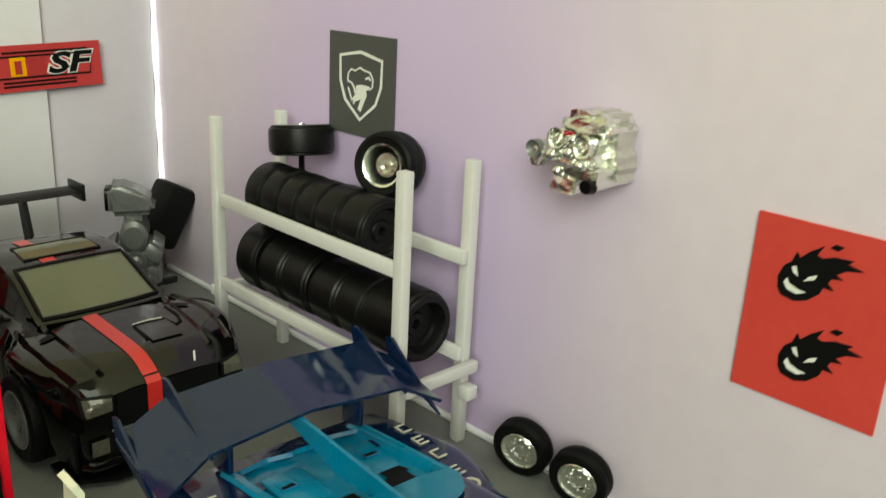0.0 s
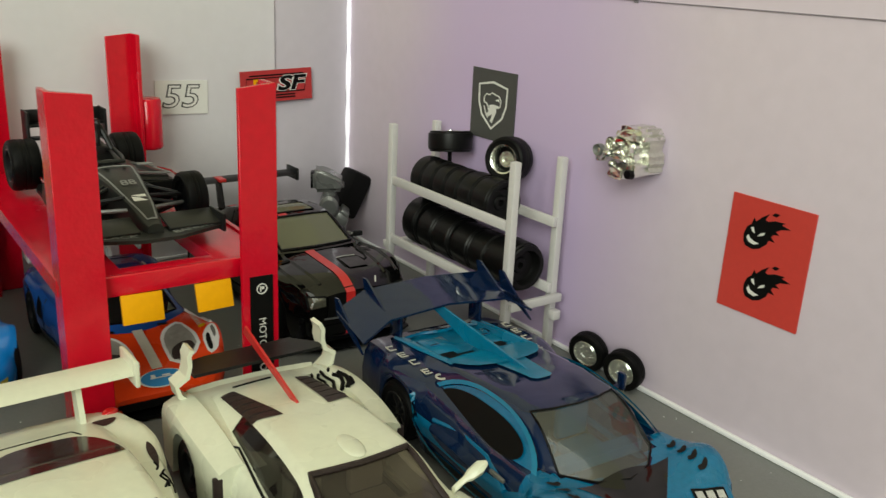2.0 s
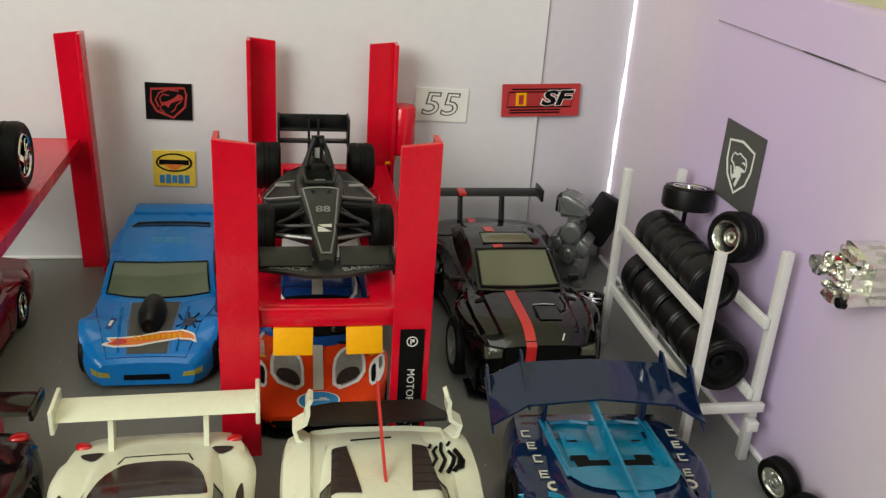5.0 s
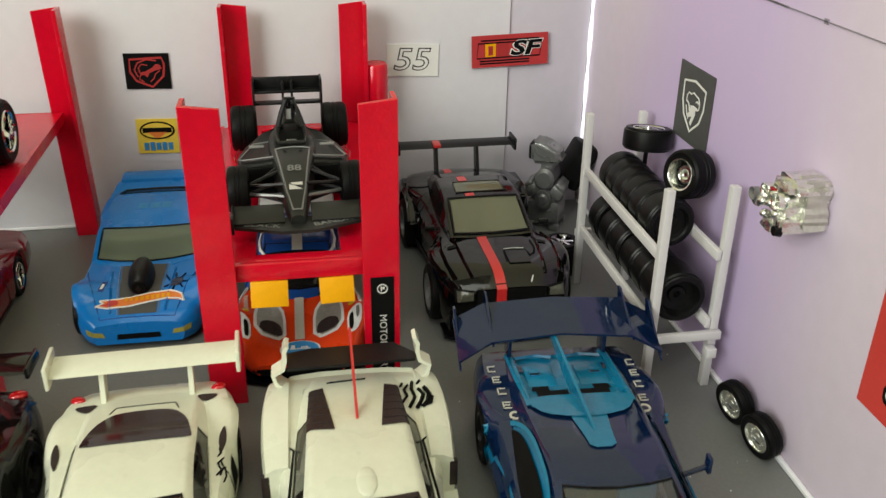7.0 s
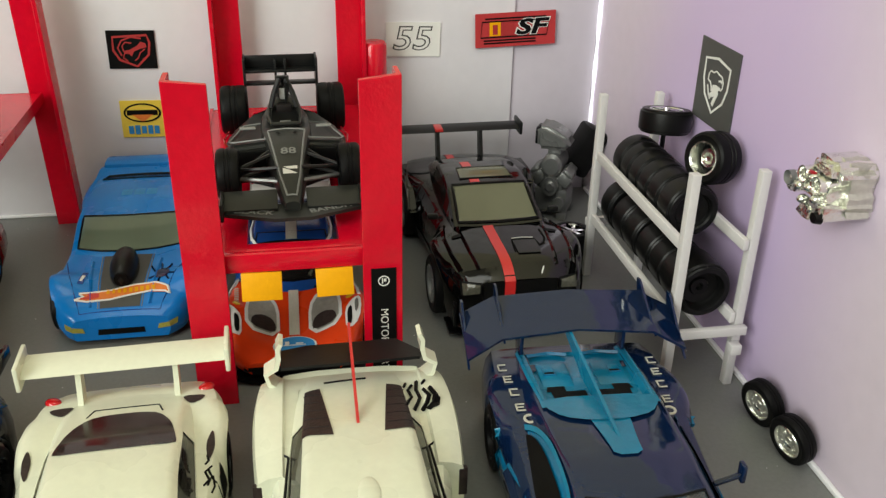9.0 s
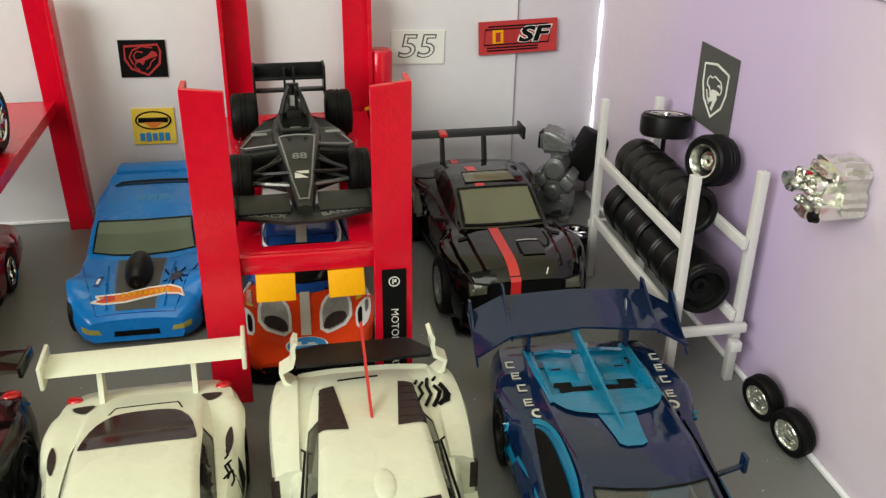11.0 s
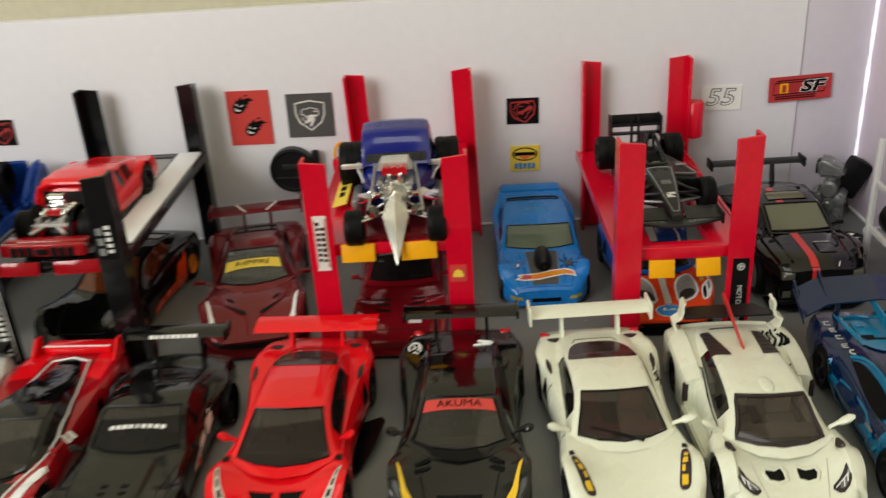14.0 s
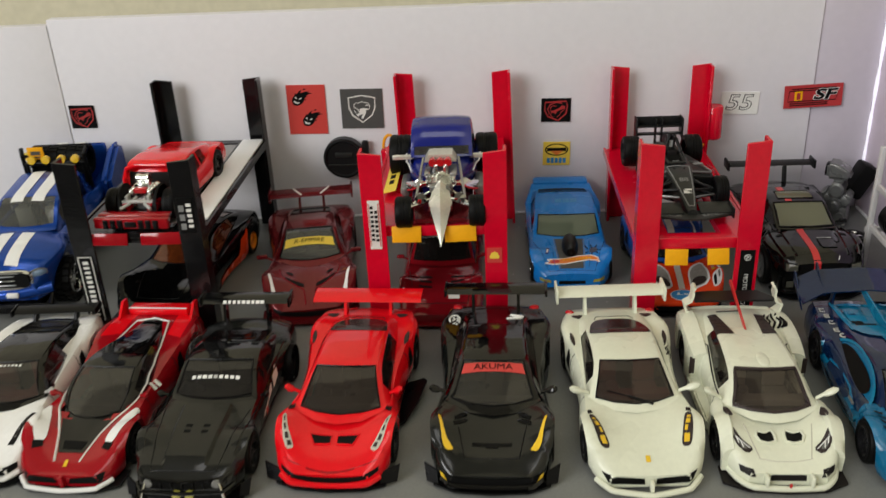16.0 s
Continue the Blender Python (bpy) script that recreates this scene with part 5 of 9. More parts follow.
part("red_mark", box(bmesh.new(), -1.6, -10.6, 3.0, 2.0, 0.8, 0.7, 0.2), "deep_red", ENGINE)

ENG = thing("display_engine", at(76.0, -15.0, 0, 0, 0, -30) @ Matrix.Diagonal((0.84, 0.84, 1, 1)), "grey plastic model engine standing in the corner", "model engine")
part("block", boxes((0, 0, 4.6, 11, 9, 7.2), (0, -0.5, 9.2, 8.4, 8, 4.4), bevel=1.6), "gunmetal", ENG)
for sx in (-1, 1):
    bank = part("head", box(bmesh.new(), 0, 0, 0, 4.2, 8.6, 3.4, 1.0), "gunmetal", ENG)
    bank.matrix_basis = at(sx * 4.0, -0.6, 10.6, 0, sx * 32, 0)
    part("valve_cover", box(bmesh.new(), 0, 0, 2.0, 3.0, 8.0, 1.2, 0.5), "gunmetal", bank)
part("blower", lathe(bmesh.new(), [(0.01, -5.2), (2.2, -5.2), (3.1, -4.4), (3.1, 4.4), (2.2, 5.2), (0.01, 5.2)], 22, "y", Matrix.Translation((0, 0, 14.0))), "gunmetal", ENG)
part("neck", boxes((0, 0, 17.2, 4.2, 4.6, 2.6), bevel=0.8), "gunmetal", ENG)
# the scoop flares from its low back to a tall open mouth
scoop = sheet(bmesh.new(), [(-5.0, 17.8), (4.6, 18.2), (4.9, 20.6), (2.0, 22.6), (-3.2, 24.2), (-5.2, 23.8)], 8.6)
bmesh.ops.bevel(scoop, geom=list(scoop.edges), offset=1.1, segments=3, affect="EDGES")
scoop = part("scoop", scoop, "gunmetal", ENG, "wedge-shaped grey air scoop", 60)
scoop.matrix_basis = at(0, 4.3, 0, 0, 0, 0)
part("scoop_mouth", box(bmesh.new(), -5.3, -4.3, 20.8, 0.5, 6.0, 4.2, 0.8), "black_plastic", scoop)
part("pulley", lathe(bmesh.new(), [(0.01, -1.4), (1.0, -1.4), (1.6, -0.8), (2.4, -0.8), (2.4, 0.8), (0.01, 0.8)], 22, "y", Matrix.Translation((0.2, -5.4, 9.0))), "gunmetal", ENG)
part("pulley", lathe(bmesh.new(), [(0.01, -0.8), (1.7, -0.8), (1.7, 0.8), (0.01, 0.8)], 18, "y", Matrix.Translation((3.0, -5.4, 4.6))), "gunmetal", ENG)
part("foot", boxes((-4, -4, 0.9, 3, 3, 1.8), (4, -4, 0.9, 3, 3, 1.8), (-4, 4, 0.9, 3, 3, 1.8), (4, 4, 0.9, 3, 3, 1.8), bevel=0.4), "gunmetal", ENG)
solid("rubber_block", box(bmesh.new(), 0, 0, 0, 6.5, 8.0, 13.0, 1.2), "rubber", at(85.2, -9.6, 14.8, 0, 28, 0), "black rubber block leaning in the corner behind the engine", "block")

# ---- small things by the back wall ----
can = thing("gas_can", at(31.3, -6.4, 31.2), "red cylinder can hung beside the lift post", "can")
part("shell", lathe(bmesh.new(), [(0.01, 0), (2.7, 0), (3.1, 0.5), (3.1, 11.6), (2.7, 12.2), (0.01, 12.3)], 24, "z"), "red_card", can)
part("hose", rod(rod(bmesh.new(), (-1.5, -0.5, 0.3), (-2.2, -0.8, -2.2), 0.5), (-2.2, -0.8, -2.2), (-3.8, 0, -2.8), 0.5), "yellow_card", can)
can = thing("gas_can", at(-87.0, -9.0, 19.4), "red cylinder can with a yellow hose by the lift post", "can")
part("shell", lathe(bmesh.new(), [(0.01, 0), (3.0, 0), (3.4, 0.5), (3.4, 11.0), (3.0, 11.6), (0.01, 11.7)], 24, "z"), "red_card", can)
bm = bmesh.new()
pts = [(2.4 * math.cos(a), 0, 12.0 + 5.0 * math.sin(a)) for a in np.linspace(math.pi, 0.2, 8)]
for a, b in zip(pts, pts[1:]):
    rod(bm, a, b, 0.55)
part("hose", bm, "yellow_card", can)
disc = thing("round_lid", at(-105.5, -1.6, 25.6), "black round plastic lid fixed to the back wall", "lid")
part("rim", lathe(bmesh.new(), [(0.01, -1.6), (6.6, -1.6), (7.0, -2.2), (7.9, -2.0), (7.9, 1.2), (0.01, 1.2)], 36, "y"), "satin_black", disc)
part("groove", boxes((0, -2.0, -2.6, 12.6, 0.4, 0.5), (0, -2.0, 1.4, 6.5, 0.3, 2.0), bevel=0.1), "slate_plastic", disc)
part("tab", box(bmesh.new(), 8.3, -0.4, 2.0, 2.6, 2.0, 9.0, 0.6), "satin_black", disc)


# ---- front row ----
SUPER = dict(width=[(-0.1, 0.50), (0, 0.58), (0.012, 0.72), (0.03, 0.82), (0.07, 0.92), (0.12, 0.97), (0.19, 1.0), (0.28, 0.975), (0.42, 0.89), (0.54, 0.90), (0.68, 0.99), (0.80, 1.03), (0.90, 1.0), (0.97, 0.90), (1, 0.80)],
             shoulder=[(0, 4.8), (0.02, 5.8), (0.05, 7.4), (0.10, 9.8), (0.16, 11.8), (0.21, 12.2), (0.30, 11.5), (0.42, 11.0), (0.55, 12.0), (0.70, 14.0), (0.82, 14.6), (0.92, 13.8), (0.98, 12.4), (1, 11.0)],
             centre=[(0, 4.8), (0.02, 5.8), (0.05, 6.8), (0.10, 7.9), (0.16, 8.9), (0.21, 9.6), (0.28, 10.6), (0.42, 11.4), (0.55, 12.2), (0.75, 12.8), (0.88, 13.6), (0.97, 13.2), (1, 11.4)])


def super_top(base=0.28, top=0.48, end=0.73, last=0.93, h=18.2, wide=13.0):
    """Roof line, belt and roof width of a low coupe; base and top of the screen, end of the roof, end of the rear window."""
    d = top - base
    return dict(roof=[(base, 10.4), (base + d * 0.4, 13.6), (base + d * 0.8, 16.5), (top, h - 0.6), (top + 0.06, h), ((top + end) / 2 + 0.03, h), (end, h - 0.9), ((end + last) / 2, 15.4), (last, 13.4)],
                belt=[(base, wide), (base + d * 0.7, 12.7), (top + 0.1, 12.2), (end, 11.2), (last, 9.4)],
                top=[(base, wide - 0.5), (base + d * 0.5, wide - 2.4), (top, 9.0), (top + 0.12, 8.6), (end, 8.2), (last, 7.4)], bow=6.0)


def screen(base, top, last):
    """The rows of the cabin that the windscreen takes up."""
    return (0.05, (top - base) / (last - base) + 0.015)


def super_shape(L, W, **k):
    d = dict(SUPER)
    d.update(super_top())
    d.update(k)
    return Shape(L, W, axles=d.pop("axles", (0.185, 0.79)), R=d.pop("R", 5.4), **d)


def vents(car, sh, quad, mat="print_black", pair=True, name="vent", lift=0.13):
    for q in (both(quad) if pair else (quad,)):
        part(name, patch(sh, q, (6, 6), lift), mat, car)


def recess(car, sh, quad, depth=0.9, rim="", name="vent"):
    """A dark opening with a raised edge round it."""
    for sx in (-1, 1):
        q = [(sx * x, y) for x, y in quad]
        hole = part(name, patch(sh, q, (4, 4), 0.14), "print_black", car)
        if rim:
            part("vent_edge", tube([(x, y, sh.height(x, y) + 0.12) for x, y in q], 0.28, 5, True), rim, hole)


def grille(car, sh, w, z, h, mat="print_black"):
    return part("grille", front_patch(sh, [(-w / 2, z - h / 2), (w / 2, z - h / 2), (w / 2 * 0.96, z + h / 2), (-w / 2 * 0.96, z + h / 2)], (20, 4), 0.16), mat, car)


def rear_lights(car, sh, x=9.5, s=0.965, r=1.3, z=None):
    for sx in (-1, 1):
        y = sh.y(s)
        bm = bmesh.new()
        bmesh.ops.create_uvsphere(bm, u_segments=14, v_segments=8, radius=r, matrix=Matrix.Translation((sx * x, y, (z or sh.height(x, y)) + 0.1)) @ Matrix.Rotation(radians(sx * 24), 4, "Z") @ Matrix.Diagonal((1.45, 1.1, 0.75, 1)))
        part("tail_light", bm, "red_lens", car)


def flank_vents(car, sh, mat="brown_vent"):
    for sx in (-1, 1):
        part("vent", inlay(sh, [(sx * x, sh.y(s)) for x, s in ((8.4, 0.905), (12.8, 0.895), (12.2, 0.875), (10.2, 0.862))]), mat, car)
        part("vent", inlay(sh, [(sx * x, sh.y(s)) for x, s in ((13.4, 0.655), (14.6, 0.70), (14.2, 0.76), (13.0, 0.715))]), mat, car)


def moon_window(car, sh, s0, s1, w0, w1):
    """A rear window that narrows to a rounded end, set flush in the roof."""
    m = (s0 + s1) / 2
    pane = part("rear_window", inlay(sh, [(x, sh.y(s)) for x, s in ((-w0, s0), (-w0 * 0.4, s0), (w0 * 0.4, s0), (w0, s0), (w0, s0 + 0.02), ((w0 + w1) / 2 + 0.5, m + 0.02), (w1, s1 - 0.012), (w1 * 0.5, s1), (-w1 * 0.5, s1), (-w1, s1 - 0.012), (-(w0 + w1) / 2 - 0.5, m + 0.02), (-w0, s0 + 0.02))], 0.12, 10, 3, 1), "brown_glass", car)
    part("lid_line", line_on(sh, [(-w1 - 0.4, sh.y(s1)), (-w1 + 0.4, sh.y(s1 + 0.035)), (w1 - 0.4, sh.y(s1 + 0.035)), (w1 + 0.4, sh.y(s1))], 0.14), "print_black", car)
    return pane


def wing_mirror(car, sh, mat, s=0.34, x=12.4, reach=4.0, up=1.8, sides=(-1, 1)):
    """Mirrors on swept stalks, drawn out to a rounded blade."""
    for sx in sides:
        y, z = sh.y(s), 12.2
        rows, bm = [], bmesh.new()
        for u, w, h in ((0, 0.5, 0.5), (0.35, 0.55, 0.5), (0.5, 1.0, 0.9), (0.8, 1.1, 1.1), (1.0, 0.5, 0.5)):
            c = Vector((sx * (x + reach * u), y - 0.8 * u, z + up * u ** 0.8))
            rows.append([bm.verts.new(c + Vector((0, w * math.cos(a), h * math.sin(a)))) for a in np.linspace(0, 2 * math.pi, 9)[:-1]])
        for p, q in zip(rows, rows[1:]):
            for i in range(8):
                bm.faces.new((p[i], p[(i + 1) % 8], q[(i + 1) % 8], q[i]))
        bm.faces.new(rows[0])
        bm.faces.new(rows[-1][::-1])
        part("mirror", bm, mat, car)


RNG = random.Random(11)

# white racing coupe
sh = super_shape(74, 32, **super_top(0.255, 0.45, 0.70, 0.93))
sh.belt, sh.top = smooth_curve([(0.255, 13.0), (0.40, 12.7), (0.56, 12.2), (0.70, 11.6), (0.93, 10.4)], 0.02), smooth_curve([(0.255, 12.5), (0.36, 10.6), (0.45, 9.2), (0.58, 9.0), (0.70, 9.4), (0.93, 8.6)], 0.02)
car = make_car("toy_car", at(-15.4, -127.2, 0, 0, 0, 2), sh, "matt white toy racing coupe with a high rear wing", "white_paint", "front row of cars", "glass", "dark_rim", 5, seat_mat="interior_red", cab=dict(has_rear=False, wind=screen(0.255, 0.45, 0.93)))
moon_window(car, sh, 0.665, 0.83, 9.0, 5.6)
dress(car, sh, "white_paint", bonnet=None, has_rear=False, wind=screen(0.255, 0.45, 0.93))
for sx in (-1, 1):
    lamp = part("headlight", inlay(sh, [(sx * 9.0, sh.y(0.095)), (sx * 11.6, sh.y(0.09)), (sx * 13.0, sh.y(0.16)), (sx * 13.8, sh.y(0.235)), (sx * 12.0, sh.y(0.235)), (sx * 10.6, sh.y(0.17))], 0.13), "brown_vent", car)
    for q in ([(9.9, 0.108), (11.2, 0.105), (11.7, 0.132), (10.4, 0.138)], [(10.6, 0.148), (11.3, 0.145), (11.7, 0.165), (11.0, 0.168)], [(11.2, 0.175), (12.3, 0.170), (12.7, 0.19), (11.7, 0.195)], [(12.0, 0.20), (12.9, 0.197), (13.1, 0.212), (12.3, 0.217)]):
        part("lamp_lens", patch(sh, [(sx * x, sh.y(s)) for x, s in q], (3, 3), 0.26), "lamp_yellow", lamp)
vents(car, sh, [(12.4, sh.y(0.245)), (13.8, sh.y(0.235)), (13.8, sh.y(0.26)), (12.8, sh.y(0.265))], "interior")
part("badge", patch(sh, [(-0.6, sh.y(0.045)), (0.6, sh.y(0.045)), (0.6, sh.y(0.07)), (-0.6, sh.y(0.07))], (2, 2), 0.2), "lamp_yellow", car)
for sx in (-1, 1):
    part("intake", front_patch(sh, [(sx * 1.4, 2.4), (sx * 10.6, 2.9), (sx * 12.2, 5.4), (sx * 1.6, 4.3)], (12, 4), 0.16), "print_black", car)
    part("bumper_strut", rod(bmesh.new(), (sx * 10.9, sh.y(0.03), 1.6), (sx * 12.4, sh.y(0.05), 6.0), 0.5, 8), "white_paint", car)
part("bumper_lip", front_lip(sh, 13.4, 1.8, 2.4, 0.8, 1.2, 2.6), "white_paint", car)
part("bumper_strut", box(bmesh.new(), 0, sh.y(0) - 2.0, 3.2, 1.0, 2.2, 3.0, 0.3), "white_paint", car)
add_wing(car, 33.5, 20.2, 33.0, 6.4, "white_paint", 12.6, end=(8.0, 4.6), stay_x=0.48)
wing_mirror(car, sh, "white_paint", 0.36, 12.4, 5.4, 2.2)
flank_vents(car, sh)
rear_lights(car, sh, 12.7, 0.935, 1.0)
for pts in ([(12.8, 0.60), (13.6, 0.615), (13.0, 0.635), (14.0, 0.65)], [(13.4, 0.60), (13.9, 0.625), (13.5, 0.64)], [(13.0, 0.655), (13.5, 0.665), (13.3, 0.68)], [(13.9, 0.59), (14.3, 0.61), (14.1, 0.63)]):
    part("black_print", line_on(sh, [(x, sh.y(s)) for x, s in pts], 0.2, 0.05), "print_black", car)
part("wiper", rod(rod(bmesh.new(), (-7.5, sh.y(0.345), sh.height(7.5, sh.y(0.345)) + 0.4), (3.0, sh.y(0.295), sh.height(3.0, sh.y(0.295)) + 0.4), 0.22, 6), (-2, sh.y(0.315), sh.height(2, sh.y(0.315)) + 0.4), (4.5, sh.y(0.29), sh.height(4.5, sh.y(0.29)) + 0.3), 0.42, 6), "black_plastic", car)

# white coupe with a black wing and a red fin
sh = super_shape(73, 30.4, **super_top(0.185, 0.375, 0.68, 0.95, wide=12.4))
car = make_car("toy_car", at(17.0, -127.2, 0, 0, 0, -1), sh, "matt white wide-bodied toy racing coupe with black wing and red fin", "white_paint", "front row of cars", "glass", "dark_rim", 5, seat_mat="interior_tan", cab=dict(has_rear=False, wind=screen(0.185, 0.375, 0.95)), inset=-0.9)
dress(car, sh, "white_paint", has_rear=False, bonnet=None, wind=screen(0.185, 0.375, 0.95), intakes=False)
w0, w1 = screen(0.185, 0.375, 0.95)
part("screen_edge", tube(both_edges(sh, w0, w1), 0.5, 6, True), "brown_vent", car, "dark brown edge of the windscreen")
for sx in (-1, 1):
    flare = part("rear_flare", over_fender(sh, sx, 0.60, 0.965, 0.80, 1.13, 0.5), "white_paint", car, "bolt-on rear wheel flare")
    part("flare_slot", box(bmesh.new(), sx * sh.W * 1.06, sh.y(0.606), 8.6, 1.6, 1.0, 5.6, 0.3), "brown_vent", flare)
    part("front_flare", over_fender(sh, sx, 0.075, 0.315, 0.83, 1.06, 0.25), "white_paint", car, "bolt-on front wheel flare")
    bm = plate(bmesh.new(), [(sx * sh.W * x, sh.y(q)) for x, q in ((0.84, 0.30), (1.05, 0.31), (1.09, 0.45), (1.12, 0.62), (0.84, 0.62))], 1.2, 3.4)
    bmesh.ops.bevel(bm, geom=list(bm.edges), offset=0.5, segments=2, affect="EDGES")
    part("side_skirt", bm, "white_paint", car)
    part("door_line", line_on(sh, [(sx * 12.6, sh.y(0.33)), (sx * 12.2, sh.y(0.50)), (sx * 11.2, sh.y(0.655)), (sx * 13.6, sh.y(0.675))], 0.24, 0.06), "print_black", car)
    lamp = part("headlight", inlay(sh, [(sx * x, sh.y(q)) for x, q in ((7.4, 0.085), (9.4, 0.062), (12.0, 0.09), (13.0, 0.145), (12.2, 0.152), (10.2, 0.115))], 0.14, 6, 3, 1), "brown_vent", car)
    part("lens", inlay(sh, [(sx * x, sh.y(q)) for x, q in ((9.0, 0.080), (10.4, 0.078), (12.0, 0.112), (12.3, 0.135), (11.0, 0.112))], 0.26, 5, 3, 1), "grey_lens", lamp)
    for a, b in (((8.4, 0.083), (11.8, 0.118)), ((10.2, 0.082), (10.6, 0.105)), ((11.2, 0.095), (11.6, 0.115))):
        part("light_strip", line_on(sh, [(sx * a[0], sh.y(a[1])), (sx * b[0], sh.y(b[1]))], 0.14, 0.3), "gloss_white", lamp)
    hole = [(sx * x, sh.y(q)) for x, q in ((1.3, 0.122), (3.2, 0.112), (5.4, 0.118), (6.2, 0.142), (5.6, 0.162), (3.6, 0.160), (1.8, 0.172), (1.2, 0.150))]
    nostril = part("vent", inlay(sh, hole, 0.16, 6, 3, 1), "print_black", car)
    part("vent_edge", tube([(x, y, sh.height(x, y) + 0.16) for x, y in hole], 0.42, 6, True), "white_paint", nostril)
    part("vent", inlay(sh, [(sx * x, sh.y(q)) for x, q in ((11.0, 0.205), (12.8, 0.19), (13.6, 0.215), (13.2, 0.25), (12.4, 0.255), (11.6, 0.23))], 0.7, 5, 3, 1), "brown_vent", car)
    louvre = part("vent", patch(sh, [(sx * 4.0, sh.y(0.645)), (sx * 9.0, sh.y(0.655)), (sx * 8.4, sh.y(0.865)), (sx * 5.8, sh.y(0.875))], (6, 10), 0.16), "brown_vent", car)
    for i in range(5):
        q = 0.68 + i * 0.04
        part("slat", line_on(sh, [(sx * (4.6 + i * 0.3), sh.y(q)), (sx * 8.6, sh.y(q + 0.004))], 0.09, 0.16), "interior", louvre)
    part("shut_line", line_on(sh, [(sx * 6.4, sh.y(0.05)), (sx * 8.8, sh.y(0.185))], 0.16, 0.0), "cream_print", car)
    part("duct", front_patch(sh, [(sx * 8.0, 4.2), (sx * 11.6, 4.6), (sx * 12.0, 6.2), (sx * 8.6, 5.8)], (6, 3), 0.2), "interior", car)
    part("bumper_strut", box(bmesh.new(), sx * 5.6, sh.y(0) - 1.0, 4.0, 0.9, 2.6, 3.0, 0.3), "white_paint", car)
part("deck_slot", line_on(sh, [(-5.0, sh.y(0.905)), (2.4, sh.y(0.915))], 0.22, 0.1), "print_black", car)
part("nose_line", line_on(sh, [(-6.8, sh.y(0.052)), (-2.4, sh.y(0.043)), (2.4, sh.y(0.043)), (6.8, sh.y(0.052))], 0.14, 0.0), "cream_print", car)
part("tail_lip", line_on(sh, [(-12.0, sh.y(0.955)), (-6.0, sh.y(0.972)), (6.0, sh.y(0.972)), (12.0, sh.y(0.955))], 0.7, 0.2), "white_paint", car)
grille(car, sh, 9, 4.0, 1.9, "interior")
part("red_mark", box(bmesh.new(), 0.3, sh.y(0) - 1.7, 2.2, 0.6, 0.5, 2.2, 0.1), "flag_red", car)
part("bumper_lip", front_lip(sh, 14.6, 1.6, 2.4, 0.8, 1.0, 0.6), "white_paint", car)
add_splitter(car, sh, "interior", 1.6, 15.6, 0.5)
wing = part("wing", plate(bmesh.new(), [(-12.2, 28.6), (12.0, 29.2), (13.0, 30.6), (8.4, 35.6), (-8.0, 35.2), (-12.4, 34.0)], 18.0, 0.6), "satin_black", car, "flat black card wing")
for sx in (-1, 1):
    part("end_plate", ribbon([(sx * 9.4, 12.6), (sx * 12.4, 13.0), (sx * 14.4, 14.6), (sx * 14.9, 16.6), (sx * 13.0, 17.8), (sx * 12.5, 19.8), (sx * 12.6, 21.6), (sx * 12.0, 22.8)], 0.8, 29.4, 33.0), "white_paint", wing, "bent white wing bracket")
bm = bmesh.new()
f = [bm.verts.new((dx, y, z)) for dx in (-0.24, 0.24) for y, z in ((10.4, 16.4), (13.4, 16.2), (36.4, 21.0), (35.6, 22.6))]
for q in ((0, 1, 2, 3), (7, 6, 5, 4), (0, 4, 5, 1), (1, 5, 6, 2), (2, 6, 7, 3), (3, 7, 4, 0)):
    bm.faces.new([f[i] for i in q])
part("fin", bm, "flag_red", car, "thin red fin over roof and wing")
bm = bmesh.new()
bmesh.ops.create_uvsphere(bm, u_segments=16, v_segments=10, radius=1, matrix=Matrix.Translation((0.4, sh.y(0.45), 18.0)) @ Matrix.Diagonal((1.8, 3.6, 0.5, 1)))
part("roof_scoop", bm, "white_paint", car)
wing_mirror(car, sh, "white_paint", 0.31, 12.4, 5.2, 3.4)
for pts, r in (([(8.6, 0.77), (9.2, 0.80), (9.8, 0.815), (9.4, 0.845), (10.2, 0.865)], 0.3), ([(9.8, 0.765), (10.6, 0.79), (11.2, 0.81), (10.8, 0.845), (11.2, 0.88)], 0.34), ([(11.2, 0.765), (12.2, 0.785), (12.8, 0.81), (12.0, 0.835)], 0.4), ([(12.2, 0.762), (13.4, 0.782), (13.9, 0.81), (13.2, 0.84)], 0.5), ([(8.8, 0.86), (9.2, 0.875)], 0.28), ([(12.0, 0.86), (12.6, 0.875)], 0.28), ([(12.8, 0.77), (13.8, 0.775), (14.2, 0.80)], 0.45)):
    part("black_print", tube([(x, sh.y(q), max(sh.height(min(x, 12.0), sh.y(q)), sh.deck(sh.W * 0.80, q) + (0.55 if x > 11.4 else 0.1)) + 0.1) for x, q in pts], r, 4), "print_black", car, "black curly line print")

